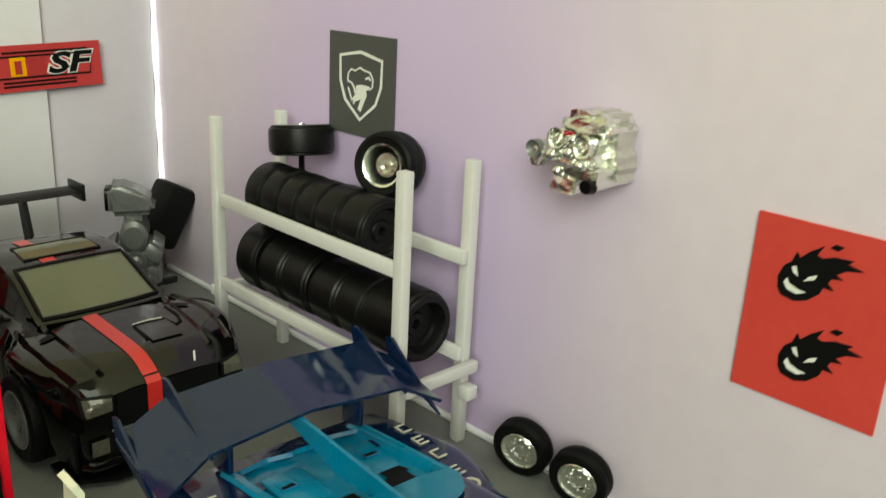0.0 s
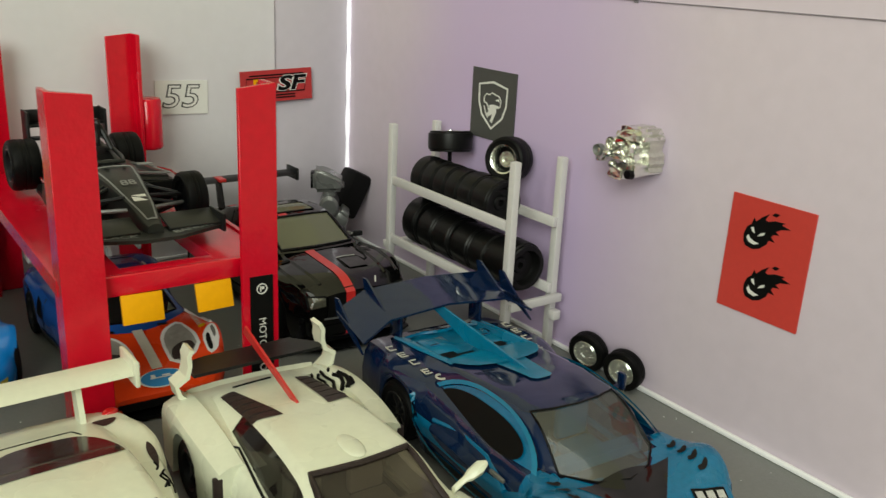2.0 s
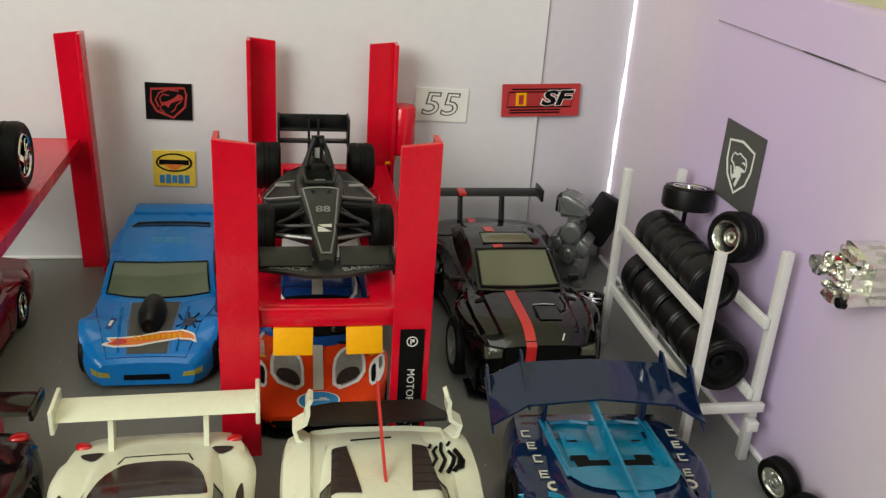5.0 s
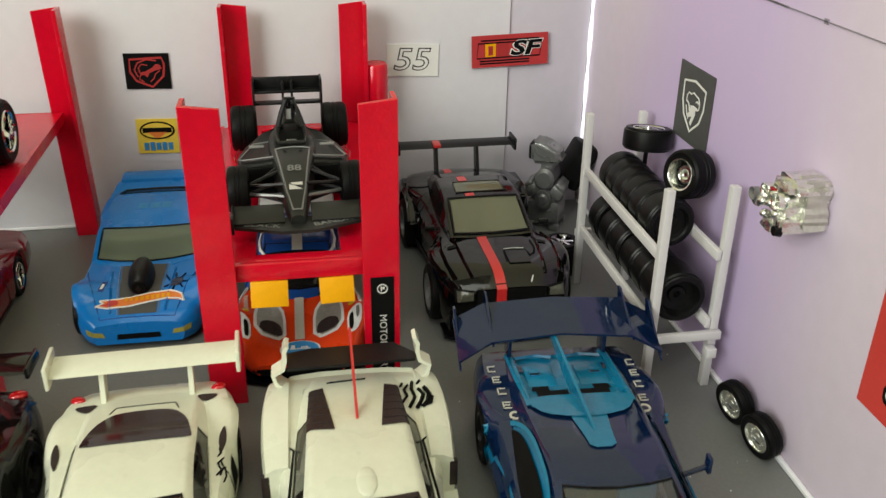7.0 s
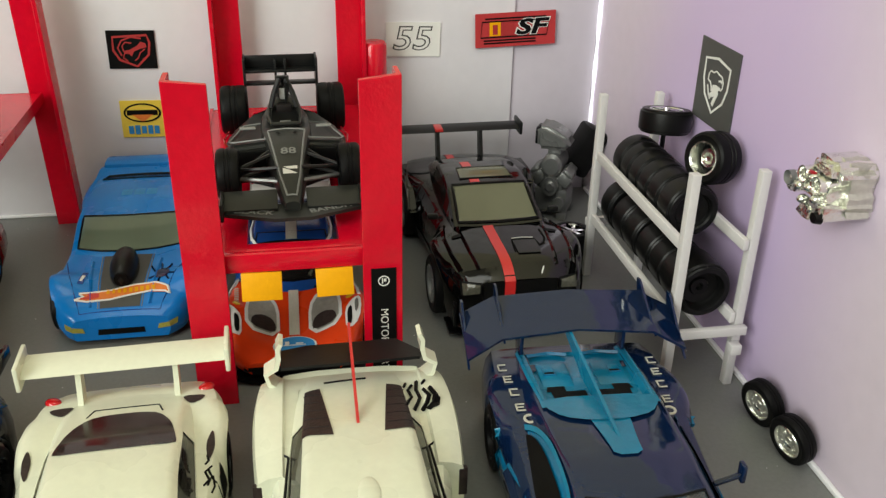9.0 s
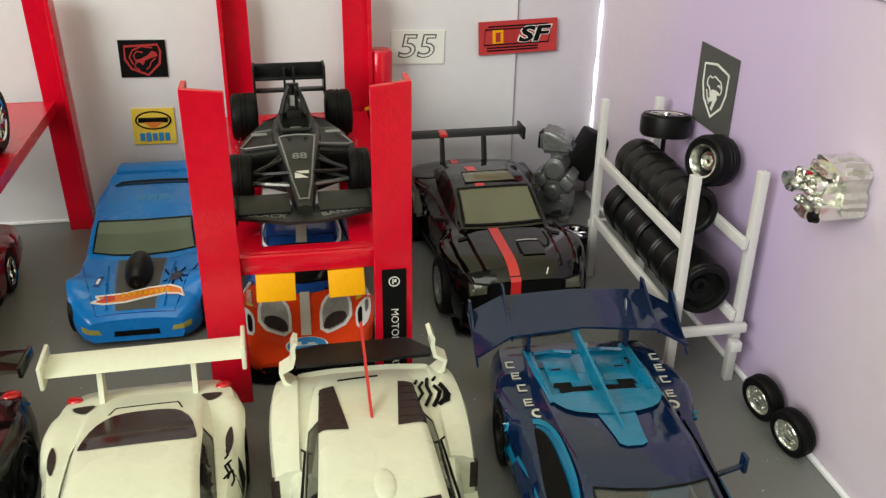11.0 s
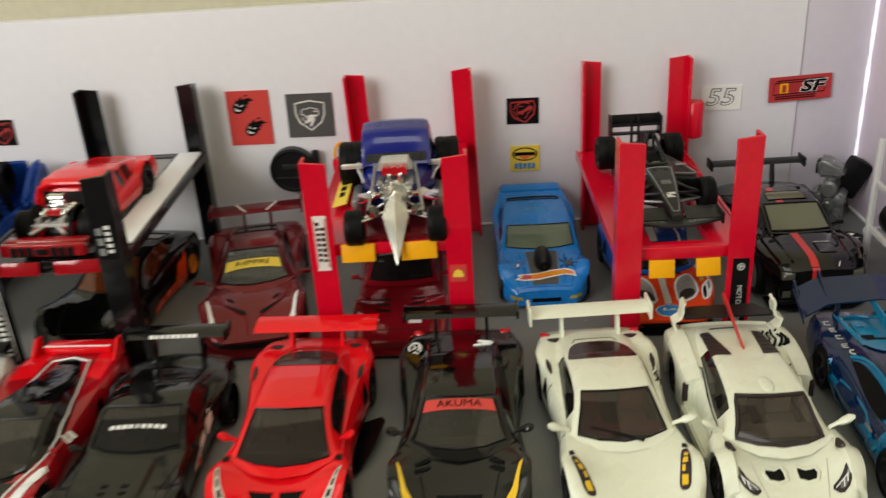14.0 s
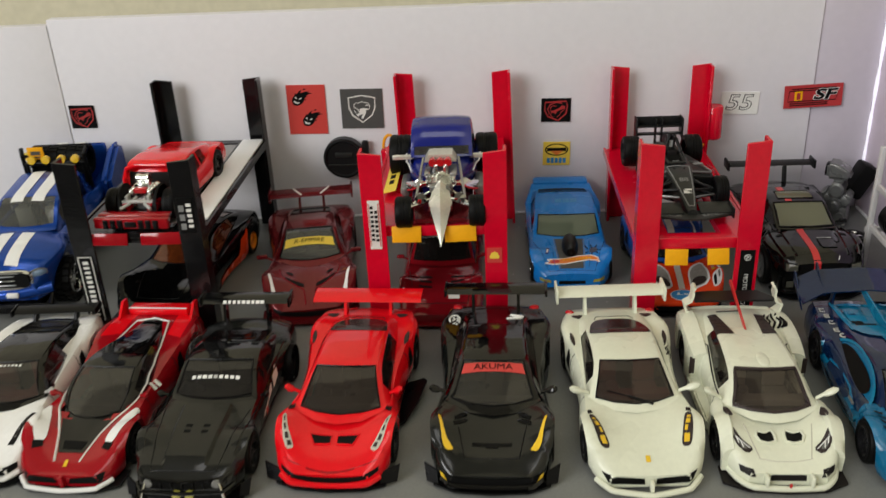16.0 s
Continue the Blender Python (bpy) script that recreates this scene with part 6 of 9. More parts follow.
# red coupe
sh = super_shape(72, 31.4, **super_top(0.185, 0.40, 0.72, 0.90))
car = make_car("toy_car", at(-86.6, -126.4, 0, 0, 0, -2.5), sh, "bright red toy sports coupe with a red rear wing", "red_paint", "front row of cars", "glass", "dark_rim", 5, seat_mat="interior", k=0.93, cab=dict(wind=screen(0.185, 0.40, 0.90), has_rear=False))
moon_window(car, sh, 0.675, 0.825, 8.4, 5.8)
dress(car, sh, "red_paint", bonnet=None, wind=screen(0.185, 0.40, 0.90), has_rear=False)
for sx in (-1, 1):
    lamp = part("headlight", inlay(sh, [(sx * x, sh.y(q)) for x, q in ((9.8, 0.085), (11.6, 0.075), (13.2, 0.12), (14.4, 0.215), (13.6, 0.218), (12.2, 0.15), (10.6, 0.11))], 0.14, 6, 3, 1), "cream_print", car)
    for q in ([(10.4, 0.092), (11.4, 0.088), (11.8, 0.104), (11.0, 0.108)], [(11.4, 0.114), (12.3, 0.110), (12.7, 0.128), (12.0, 0.132)], [(12.4, 0.140), (12.9, 0.138), (13.3, 0.158), (12.9, 0.162)], [(13.1, 0.170), (13.4, 0.168), (13.8, 0.195), (13.5, 0.198)]):
        part("lens", patch(sh, [(sx * x, sh.y(k)) for x, k in q], (3, 3), 0.26), "brown_vent", lamp)
bm = plate(bmesh.new(), [(13.6, sh.y(0.35)), (15.6, sh.y(0.37)), (18.4, sh.y(0.47)), (20.2, sh.y(0.60)), (19.0, sh.y(0.63)), (13.6, sh.y(0.63))], 1.0, 0.6)
for v in bm.verts:
    v.co.z += max(0, v.co.x - 15) * 0.5
part("side_blade", bm, "black_plastic", car, "black blade flaring out of the sill")
recess(car, sh, [(0.8, sh.y(0.115)), (5.0, sh.y(0.11)), (6.4, sh.y(0.152)), (0.8, sh.y(0.152))], rim="red_paint")
vents(car, sh, [(12.0, sh.y(0.255)), (13.8, sh.y(0.245)), (13.8, sh.y(0.28)), (12.4, sh.y(0.285))], "interior")
part("intake", front_band(sh, 12.4, 3.6, 5.6, 1.7, 1.0, 0.2), "print_black", car)
part("bumper_lip", front_lip(sh, 12.6, 2.2, 3.4, 0.75, 0.5), "red_paint", car)
part("nose_crease", front_band(sh, 12.0, 5.4, 7.4, 0.25, 0.2, 0.08), "deep_red", car)
add_splitter(car, sh, "black_plastic", 0.8, 14.0, 0.7)
corner_fins(car, sh, "black_plastic", 12.4, 18.0, sh.y(0.03))
add_wing(car, 31.5, 18.8, 33.5, 7.4, "red_paint", 12.6, end=None, stay_x=0.42)
wing_mirror(car, sh, "red_paint", 0.35, 12.2, 3.8, 2.2)
flank_vents(car, sh)

# black coupe with yellow lamps
sh = super_shape(73, 32, **super_top(0.235, 0.43, 0.72, 0.93))
car = make_car("toy_car", at(-49.4, -126.6, 0, 0, 0, -1.5), sh, "black toy racing coupe with yellow lamps and an orange windscreen strip", "matt_black", "front row of cars", "glass_grey", "dark_rim", 5, roof_mat="black_paint", k=0.93, cab=dict(has_rear=False, wind=screen(0.235, 0.43, 0.93)))
dress(car, sh, "black_paint", bonnet=(0.6, 0.06, 0.23), line="black_plastic", has_rear=False, wind=screen(0.235, 0.43, 0.93))
for sx in (-1, 1):
    part("headlight", inlay(sh, [(sx * x, sh.y(q)) for x, q in ((9.4, 0.085), (11.4, 0.078), (12.4, 0.10), (12.9, 0.14), (14.2, 0.215), (13.5, 0.215), (12.0, 0.14), (10.8, 0.105))], 0.16, 5, 3, 1), "lamp_yellow", car)
    part("fog_lamp", front_patch(sh, [(sx * 10.4, 2.4), (sx * 12.4, 2.8), (sx * 12.9, 4.8), (sx * 11.9, 4.6)], (4, 4), 0.4), "lamp_yellow", car)
    for s in (0.205, 0.235):
        slot = part("vent", inlay(sh, [(sx * x, sh.y(s + q)) for x, q in ((6.4, 0.012), (7.2, 0.0), (9.8, -0.024), (9.9, -0.010), (7.4, 0.014))], 0.2, 5, 2, 1), "print_black", car)
        part("vent_edge", line_on(sh, [(sx * 6.4, sh.y(s + 0.014)), (sx * 7.4, sh.y(s + 0.016)), (sx * 9.9, sh.y(s - 0.008))], 0.2, 0.15), "black_paint", slot)
    part("haunch", patch(sh, [(sx * 10.2, sh.y(0.70)), (sx * 14.6, sh.y(0.66)), (sx * 14.6, sh.y(0.95)), (sx * 10.2, sh.y(0.95))], (8, 16), 0.05), "black_paint", car)
part("bonnet_slot", patch(sh, [(-5.0, sh.y(0.108)), (5.0, sh.y(0.108)), (5.0, sh.y(0.12)), (-5.0, sh.y(0.12))], (8, 2), 0.2), "print_black", car)
part("bonnet_slot", patch(sh, [(-1.6, sh.y(0.10)), (1.6, sh.y(0.10)), (1.6, sh.y(0.112)), (-1.6, sh.y(0.112))], (4, 2), 0.24), "print_black", car)
part("intake", front_band(sh, 11.4, 3.4, 4.4, 1.8, 1.6, 0.2), "print_black", car)
part("bumper_lip", front_lip(sh, 12.6, 2.0, 2.8, 0.7, 0.5), "black_paint", car)
add_splitter(car, sh, "black_paint", 1.2, 14.6, 0.7)
corner_fins(car, sh, "black_plastic", 13.2, 17.6, sh.y(0.03), z1=5.6)
strip = part("windscreen_strip", patch(sh, [(-8.6, sh.y(0.393)), (8.6, sh.y(0.393)), (7.8, sh.y(0.432)), (-7.8, sh.y(0.432))], (12, 5), 0.16), "print_red", car)
part("lettering", drape(sh, letters("AKUMA", 2.1), 0, sh.y(0.412), 0, 0.32, 0.85), "print_black", strip)
add_wing(car, 32.5, 20.0, 30.0, 6.2, "black_paint", 12.6, end=(7.0, 2.2), stay_x=0.46, stay_dy=-3.0)
wing_mirror(car, sh, "black_paint", 0.35, 12.6, 4.4, 1.8)
rear_lights(car, sh, 11.8, 0.95, 1.15)
for pts, r in (([(-13.6, 0.80), (-13.9, 0.83), (-13.2, 0.855), (-11.8, 0.86), (-10.8, 0.84), (-11.0, 0.805)], 0.55), ([(-13.0, 0.812), (-12.2, 0.828), (-12.9, 0.840)], 0.5), ([(-11.9, 0.812), (-11.2, 0.825), (-11.7, 0.838)], 0.45), ([(-12.8, 0.79), (-12.2, 0.80), (-11.4, 0.79)], 0.45)):
    part("white_print", line_on(sh, [(x, sh.y(s)) for x, s in pts], r, -0.2), "print_white", car)
part("white_print", line_on(sh, [(x, sh.y(s)) for x, s in ((8.4, 0.828), (4.6, 0.838), (7.6, 0.806), (3.4, 0.79))], 0.42, 0.05), "print_white", car)

# black muscle car
MUSCLE = dict(width=[(0, 0.80), (0.012, 0.88), (0.04, 0.94), (0.1, 0.98), (0.3, 0.97), (0.5, 0.95), (0.75, 1.0), (0.92, 0.98), (1, 0.9)],
              shoulder=[(0, 7.2), (0.03, 9.4), (0.1, 10.8), (0.2, 12.2), (0.4, 12.0), (0.6, 12.4), (0.75, 13.4), (0.92, 13.2), (1, 10.5)],
              centre=[(0, 7.4), (0.03, 9.6), (0.1, 11.0), (0.2, 11.6), (0.36, 12.4), (0.6, 12.6), (0.78, 13.6), (0.92, 14.0), (0.97, 14.2), (1, 11.5)],
              roof=[(0.33, 11.8), (0.40, 14.4), (0.46, 17.2), (0.50, 18.2), (0.60, 18.4), (0.68, 17.8), (0.78, 15.4), (0.86, 13.4)],
              belt=[(0.33, 12.8), (0.5, 13.2), (0.7, 12.8), (0.86, 10.5)], top=[(0.33, 12.4), (0.45, 10.6), (0.6, 10.0), (0.7, 9.8), (0.86, 9.0)])
sh = Shape(75, 30, axles=(0.19, 0.78), R=5.7, fender=0.8, bow=4.4, **{**MUSCLE, "width": [(0, 0.70), (0.012, 0.79), (0.04, 0.88), (0.1, 0.96), (0.2, 0.99), (0.34, 0.93), (0.5, 0.92), (0.66, 0.95), (0.77, 1.02), (0.92, 0.98), (1, 0.9)], "roof": [(0.35, 11.8), (0.42, 14.4), (0.49, 17.2), (0.53, 18.2), (0.62, 18.4), (0.69, 17.8), (0.78, 15.6), (0.88, 13.4)],
           "belt": [(0.35, 13.0), (0.5, 13.2), (0.7, 12.8), (0.88, 10.8)], "top": [(0.35, 12.6), (0.47, 11.2), (0.6, 10.4), (0.7, 10.0), (0.88, 9.2)]})
car = make_car("toy_car", at(-120.3, -131.0, 0, 0, 0, -1), sh, "glossy black toy muscle car with white print on screen and wing", "matt_black", "front row of cars", "glass_dark", "dark_rim", 6, roof_mat="black_paint", cab=dict(wind=(0.05, 0.34), has_rear=False))
dress(car, sh, "black_paint", intakes=False, bonnet=(0.86, 0.03, 0.33), has_rear=False, line="black_plastic")
bulge, rows = bmesh.new(), []
for k in range(21):
    q = 0.03 + 0.315 * k / 20
    half = 5.2 + 1.2 * k / 20
    rise = 0.95 * min(1, k / 3)
    rows.append([bulge.verts.new((x, sh.y(q), sh.height(x, sh.y(q)) + z)) for x, z in ((-half - 1.0, -0.1), (-half, rise), (-half * 0.4, rise), (0, rise * 1.02), (half * 0.4, rise), (half, rise), (half + 1.0, -0.1))])
for a, b in zip(rows, rows[1:]):
    for j in range(6):
        bulge.faces.new((a[j], a[j + 1], b[j + 1], b[j]))
part("bonnet_bulge", bulge, "matt_black", car, "", 25)
for sx in (-1, 1):
    for q in (0.185, 0.215):
        part("bonnet_vent", patch(sh, [(sx * 2.4 - 0.9, sh.y(q)), (sx * 2.4 + 0.9, sh.y(q)), (sx * 2.4 + 0.9, sh.y(q + 0.016)), (sx * 2.4 - 0.9, sh.y(q + 0.016))], (3, 2), 1.0), "print_black", car)
    part("fender_crease", line_on(sh, [(sx * 12.2, sh.y(0.10)), (sx * 13.4, sh.y(0.20)), (sx * 13.2, sh.y(0.34)), (sx * 13.4, sh.y(0.60)), (sx * 14.0, sh.y(0.78))], 0.3, -0.08), "black_paint", car)
part("grille", front_band(sh, 11.6, 6.4, 6.9, 2.6, 1.8, 0.18), "print_black", car)
part("nose_lip", front_lip(sh, 12.4, 8.1, 8.3, 0.4, 0.1, 0.8), "black_paint", car)
for i in range(5):
    part("grille_bar", box(bmesh.new(), -5.6 + i * 2.8, sh.y(0) - 0.4, 6.4, 0.35, 0.5, 1.8, 0.1), "satin_black", car)
part("intake", front_band(sh, 12.0, 3.4, 3.8, 2.4, 1.8, 0.2), "print_black", car)
part("bumper", front_lip(sh, 13.0, 5.0, 5.2, 0.5, 0.7, 1.0), "black_paint", car)
for sx in (-1, 1):
    part("headlight", lathe(bmesh.new(), [(0.01, -0.5), (1.2, -0.5), (1.4, 0.6)], 16, "y", Matrix.Translation((sx * 9.0, -37.2, 6.9))), "grey_lens", car)
    part("fog_lamp", lathe(bmesh.new(), [(0.01, -0.6), (1.1, -0.4), (1.3, 0.6)], 16, "y", Matrix.Translation((sx * 1.7, -38.2, 3.7))), "lens_olive", car, "round olive yellow fog lamp")
    bm = rod(bmesh.new(), (sx * 11.6, -39.4, 1.4), (sx * 9.8, -37.4, 7.2), 0.38, 8)
    bmesh.ops.create_uvsphere(bm, u_segments=10, v_segments=6, radius=0.6, matrix=Matrix.Translation((sx * 11.6, -39.5, 1.6)))
    part("brace", bm, "chrome", car, "chrome splitter brace")
add_splitter(car, sh, "black_paint", 2.4, 15.0, 0.8)
corner_fins(car, sh, "black_plastic", 13.6, 17.4, sh.y(0.03), z1=5.6)
wing = add_wing(car, 33.5, 21.8, 28.0, 6.4, "black_paint", 13.0, end=(6.5, 3.4), stay_x=0.5)
part("screen_print", drape(sh, print_row(9, 14.4, 1.35, RNG, 0.5), 0, sh.y(0.462), 0, 0.3, 0.8), "print_white", car, "row of white bars across the windscreen")
bm = print_row(9, 13.6, 1.2, RNG, 0.5)
bmesh.ops.rotate(bm, cent=(0, 0, 0), matrix=Matrix.Rotation(radians(50), 3, "X"), verts=bm.verts)
bmesh.ops.translate(bm, vec=(0, 30.2, 22.2), verts=bm.verts)
part("wing_print", bm, "print_white", car, "row of white bars on the wing")
for sx in (-1, 1):
    part("rear_tyre_bulge", lathe(bmesh.new(), [(5.6, -1.2), (5.9, 0), (5.6, 1.2)], 24, "x", Matrix.Translation((sx * 15.6, sh.y(0.78), 5.8))), "rubber", car)
for s0, s1, a, b in ((0.40, 0.47, 0.35, 0.62), (0.56, 0.63, 0.55, 0.95), (0.48, 0.54, 0.5, 0.8)):
    part("side_print", side_patch(sh, 1, [(s0, a), (s1, a + 0.1), (s1 + 0.01, b), (s0 + 0.015, b - 0.1)], (6, 5), 0.15), "print_white", car)
part("side_print", side_patch(sh, 1, [(0.43, 0.30), (0.46, 0.30), (0.46, 0.5), (0.43, 0.5)], (3, 3), 0.3), "print_red", car)
wing_mirror(car, sh, "black_paint", 0.42, 13.4, 2.8, 1.2)

# dark red hypercar with white edges
sh = super_shape(77, 32, roof=[(0.19, 9.2), (0.28, 12.2), (0.38, 15.6), (0.46, 17.2), (0.54, 17.4), (0.66, 16.2), (0.78, 14.4), (0.92, 12.8)],
                 belt=[(0.19, 8.6), (0.30, 12.0), (0.46, 12.4), (0.62, 10.0), (0.78, 6.4), (0.92, 3.4)], top=[(0.19, 8.2), (0.32, 10.0), (0.46, 9.0), (0.62, 7.0), (0.78, 4.6), (0.92, 2.6)], bow=7.0)
car = make_car("toy_car", at(-150.0, -126.0, 0, 0, 0, -3), sh, "dark red toy hypercar with white edge lines and twin tail fins", "deep_red", "front row of cars", "glass_grey", "dark_rim", 6, roof_mat="black_paint", cab=dict(has_rear=False, side=(0.2, 0.62), pillar=0.9), k=0.87)
dress(car, sh, "deep_red", has_rear=False, bonnet=None)
vents(car, sh, [(-3.6, sh.y(0.085)), (3.6, sh.y(0.085)), (7.4, sh.y(0.235)), (-7.4, sh.y(0.235))], "black_paint", False, "bonnet_panel")
vents(car, sh, [(-2.8, sh.y(0.10)), (2.8, sh.y(0.10)), (3.4, sh.y(0.135)), (-3.4, sh.y(0.135))], "print_black", False, "bonnet_vent", 0.26)
for sx in (-1, 1):
    part("white_line", line_on(sh, [(sx * x, sh.y(s)) for x, s in ((3.6, 0.05), (4.6, 0.10), (6.0, 0.165), (8.0, 0.225), (10.4, 0.29), (11.6, 0.36), (11.6, 0.44), (10.4, 0.55), (8.6, 0.67), (7.0, 0.78), (5.6, 0.88), (0.0, 0.905))], 0.34, 0.14), "gloss_white", car)
    part("white_panel", inlay(sh, [(sx * x, sh.y(q)) for x, q in ((8.6, 0.130), (10.6, 0.10), (12.8, 0.15), (14.4, 0.215), (14.8, 0.275), (13.0, 0.30), (11.0, 0.245), (9.2, 0.175))], 0.16, 8, 3, 1), "gloss_white", car)
    part("wing_vent", patch(sh, [(sx * 6.4, sh.y(0.19)), (sx * 8.0, sh.y(0.185)), (sx * 9.4, sh.y(0.25)), (sx * 8.6, sh.y(0.26))], (4, 6), 0.1), "dark_red", car)
    part("headlight", patch(sh, [(sx * 8.6, sh.y(0.10)), (sx * 11.2, sh.y(0.085)), (sx * 11.8, sh.y(0.115)), (sx * 9.0, sh.y(0.125))], (4, 4), 0.2), "print_black", car)
    part("rear_panel", patch(sh, [(sx * 8.0, sh.y(0.78)), (sx * 13.6, sh.y(0.74)), (sx * 13.0, sh.y(0.95)), (sx * 7.0, sh.y(0.95))], (6, 8), 0.06), "red_paint", car)
part("keel", box(bmesh.new(), 0, sh.y(0) - 0.4, 3.4, 1.2, 1.6, 3.6, 0.4), "deep_red", car)
for sx in (-1, 1):
    part("intake", front_patch(sh, [(sx * 1.6, 2.6), (sx * 11.0, 3.0), (sx * 11.8, 5.6), (sx * 2.4, 4.4)], (12, 4), 0.2), "print_black", car)
part("bumper_lip", front_lip(sh, 13.2, 1.7, 2.6, 0.7, 1.2, 1.0), "gloss_white", car)
add_splitter(car, sh, "satin_black", 1.6, 15.4, 0.6)
part("badge", patch(sh, [(-0.5, sh.y(0.03)), (0.5, sh.y(0.03)), (0.5, sh.y(0.055)), (-0.5, sh.y(0.055))], (2, 2), 0.2), "lamp_yellow", car)
part("roof_scoop", boxes((0, sh.y(0.57), 17.2, 2.2, 4.0, 1.2), bevel=0.5), "black_paint", car)
for sx in (-1, 1):
    bm = sheet(bmesh.new(), [(-8, 0), (5, 0), (6, 6.0), (3.5, 6.4), (-1, 2.4)], 0.9)
    part("tail_fin", bm, "red_paint", car).matrix_basis = at(sx * 12.4, sh.y(0.90), 12.0, 0, 0, 90)
lip = part("tail_lip", boxes((0, sh.y(0.97), 14.4, 21, 5, 2.6), bevel=0.8), "red_paint", car)
part("white_line", rod(bmesh.new(), (-10.2, sh.y(0.945), 15.8), (10.2, sh.y(0.945), 15.8), 0.25, 6), "gloss_white", lip)
wing_mirror(car, sh, "deep_red", 0.36, 12.2, 3.0, 1.0)
part("number", drape(sh, boxes((-0.9, 0, 0, 1.2, 2.2, 0.05), (0.9, 0, 0, 1.2, 2.2, 0.05)), 13.4, sh.y(0.46), 70, 0.3), "print_white", car)

# white coupe with a black roof
sh = super_shape(72, 31, **super_top(0.26, 0.46, 0.72, 0.93))
car = make_car("toy_car", at(-177.0, -126.0, 0, 0, 0, 3), sh, "glossy white toy sports coupe with a black roof", "gloss_white", "front row of cars", "glass_grey", "dark_rim", 5, seat_mat="interior_red", roof_mat="black_paint", cab=dict(wind=screen(0.26, 0.46, 0.93)))
dress(car, sh, "gloss_white", bonnet=None, wind=screen(0.26, 0.46, 0.93))
headlight(car, sh, [(8.6, sh.y(0.09)), (10.6, sh.y(0.085)), (13.6, sh.y(0.22)), (12.2, sh.y(0.23))], "interior", bits="grey_lens", n_bits=4)
part("intake", front_band(sh, 12.4, 3.8, 5.0, 2.4, 1.6, 0.2), "print_black", car)
part("bumper_lip", front_lip(sh, 12.6, 2.0, 3.0, 0.7, 0.6), "gloss_white", car)
add_splitter(car, sh, "black_plastic", 2.0, 15, 0.8)
for sx in (-1, 1):
    part("brace", rod(bmesh.new(), (sx * 8, -37.6, 1.4), (sx * 8, -36.0, 6.4), 0.4), "chrome", car, "chrome splitter brace")
    part("haunch", patch(sh, [(sx * 10.6, sh.y(0.62)), (sx * 14.0, sh.y(0.62)), (sx * 13.6, sh.y(0.94)), (sx * 10.6, sh.y(0.94))], (6, 16), 0.1), "gloss_white", car)
add_wing(car, 32, 16.5, 27.0, 5.0, "black_plastic", 12.6, end=(6, 2), stay_x=0.5)
part("screen_print", drape(sh, print_row(7, 8.0, 1.0, RNG), 0, sh.y(0.45), 0, 0.3, 0.8), "print_white", car)
wing_mirror(car, sh, "clear_lens", 0.36, 12.2, 3.2, 1.2)

# blue two-tone hypercar
sh = Shape(77, 33, axles=(0.19, 0.80), R=5.9, fender=0.5, bow=9.5, tail_bow=0.5,
           width=[(0, 0.66), (0.015, 0.78), (0.04, 0.87), (0.09, 0.94), (0.2, 1.0), (0.4, 0.95), (0.6, 0.97), (0.8, 1.02), (0.95, 1.0), (1, 0.96)],
           shoulder=[(0, 5.0), (0.04, 7.6), (0.10, 10.4), (0.2, 12.6), (0.32, 12.2), (0.45, 11.6), (0.6, 13.2), (0.8, 15.0), (0.95, 14.6), (1, 13.6)],
           centre=[(0, 5.4), (0.04, 7.0), (0.10, 8.8), (0.2, 10.8), (0.32, 12.0), (0.45, 12.4), (0.6, 14.4), (0.8, 15.4), (0.95, 14.8), (1, 13.8)],
           roof=[(0.18, 10.4), (0.26, 13.8), (0.34, 17.0), (0.40, 18.3), (0.52, 18.7), (0.66, 17.6), (0.82, 16.0), (0.94, 14.9)],
           belt=[(0.18, 11.6), (0.36, 12.8), (0.5, 13.2), (0.68, 12.6), (0.94, 11.0)], top=[(0.18, 11.0), (0.30, 10.2), (0.42, 9.6), (0.68, 10.0), (0.94, 9.6)])
car = make_car("toy_car", at(52.2, -130.5, 0, 0, 0, -3.2), sh, "two-tone navy and bright blue toy hypercar with a wide rear wing", "navy", "front row of cars", "glass_pale", "dark_rim", 8, seat_mat="skin_teal", cab=dict(wind=(0.03, 0.285), has_rear=False, has_side=False), k=0.9, nose=(0.315, "skin_teal"))
dress(car, sh, "navy", wind=(0.03, 0.285), has_rear=False, intakes=False, bonnet=None, doors=())
part("cowl", patch(sh, [(-2.0, sh.y(0.115)), (2.0, sh.y(0.115)), (9.6, sh.y(0.225)), (-9.6, sh.y(0.225))], (14, 8), 0.1), "black_paint", car, "black panel below the windscreen")
for o in car.children:
    if o.name.startswith(("body", "cabin")):
        cut_out(o, lambda c: abs(c.x) < 8.7 and 0.715 < sh.s(c.y) < 0.955 and c.z > 11)
bm, rows = bmesh.new(), []
for q, deep in ((0.700, 0.15), (0.715, 0.15), (0.722, 0.9), (0.76, 1.0), (0.80, 1.0), (0.86, 0.9), (0.92, 0.8), (0.955, 0.7), (0.962, 0.2), (0.975, 0.15)):
    row = []
    for x, d in ((-10.0, 0.1), (-9.0, 0.2), (-8.5, 1), (-4.2, 1), (0, 1), (4.2, 1), (8.5, 1), (9.0, 0.2), (10.0, 0.1)):
        y = sh.y(q)
        row.append(bm.verts.new((x, y, sh.height(x, y) + 0.15 - (deep if d == 1 else 0) + (0.25 if d < 1 else 0))))
    rows.append(row)
for a, b in zip(rows, rows[1:]):
    for i in range(len(a) - 1):
        bm.faces.new((a[i], a[i + 1], b[i + 1], b[i]))
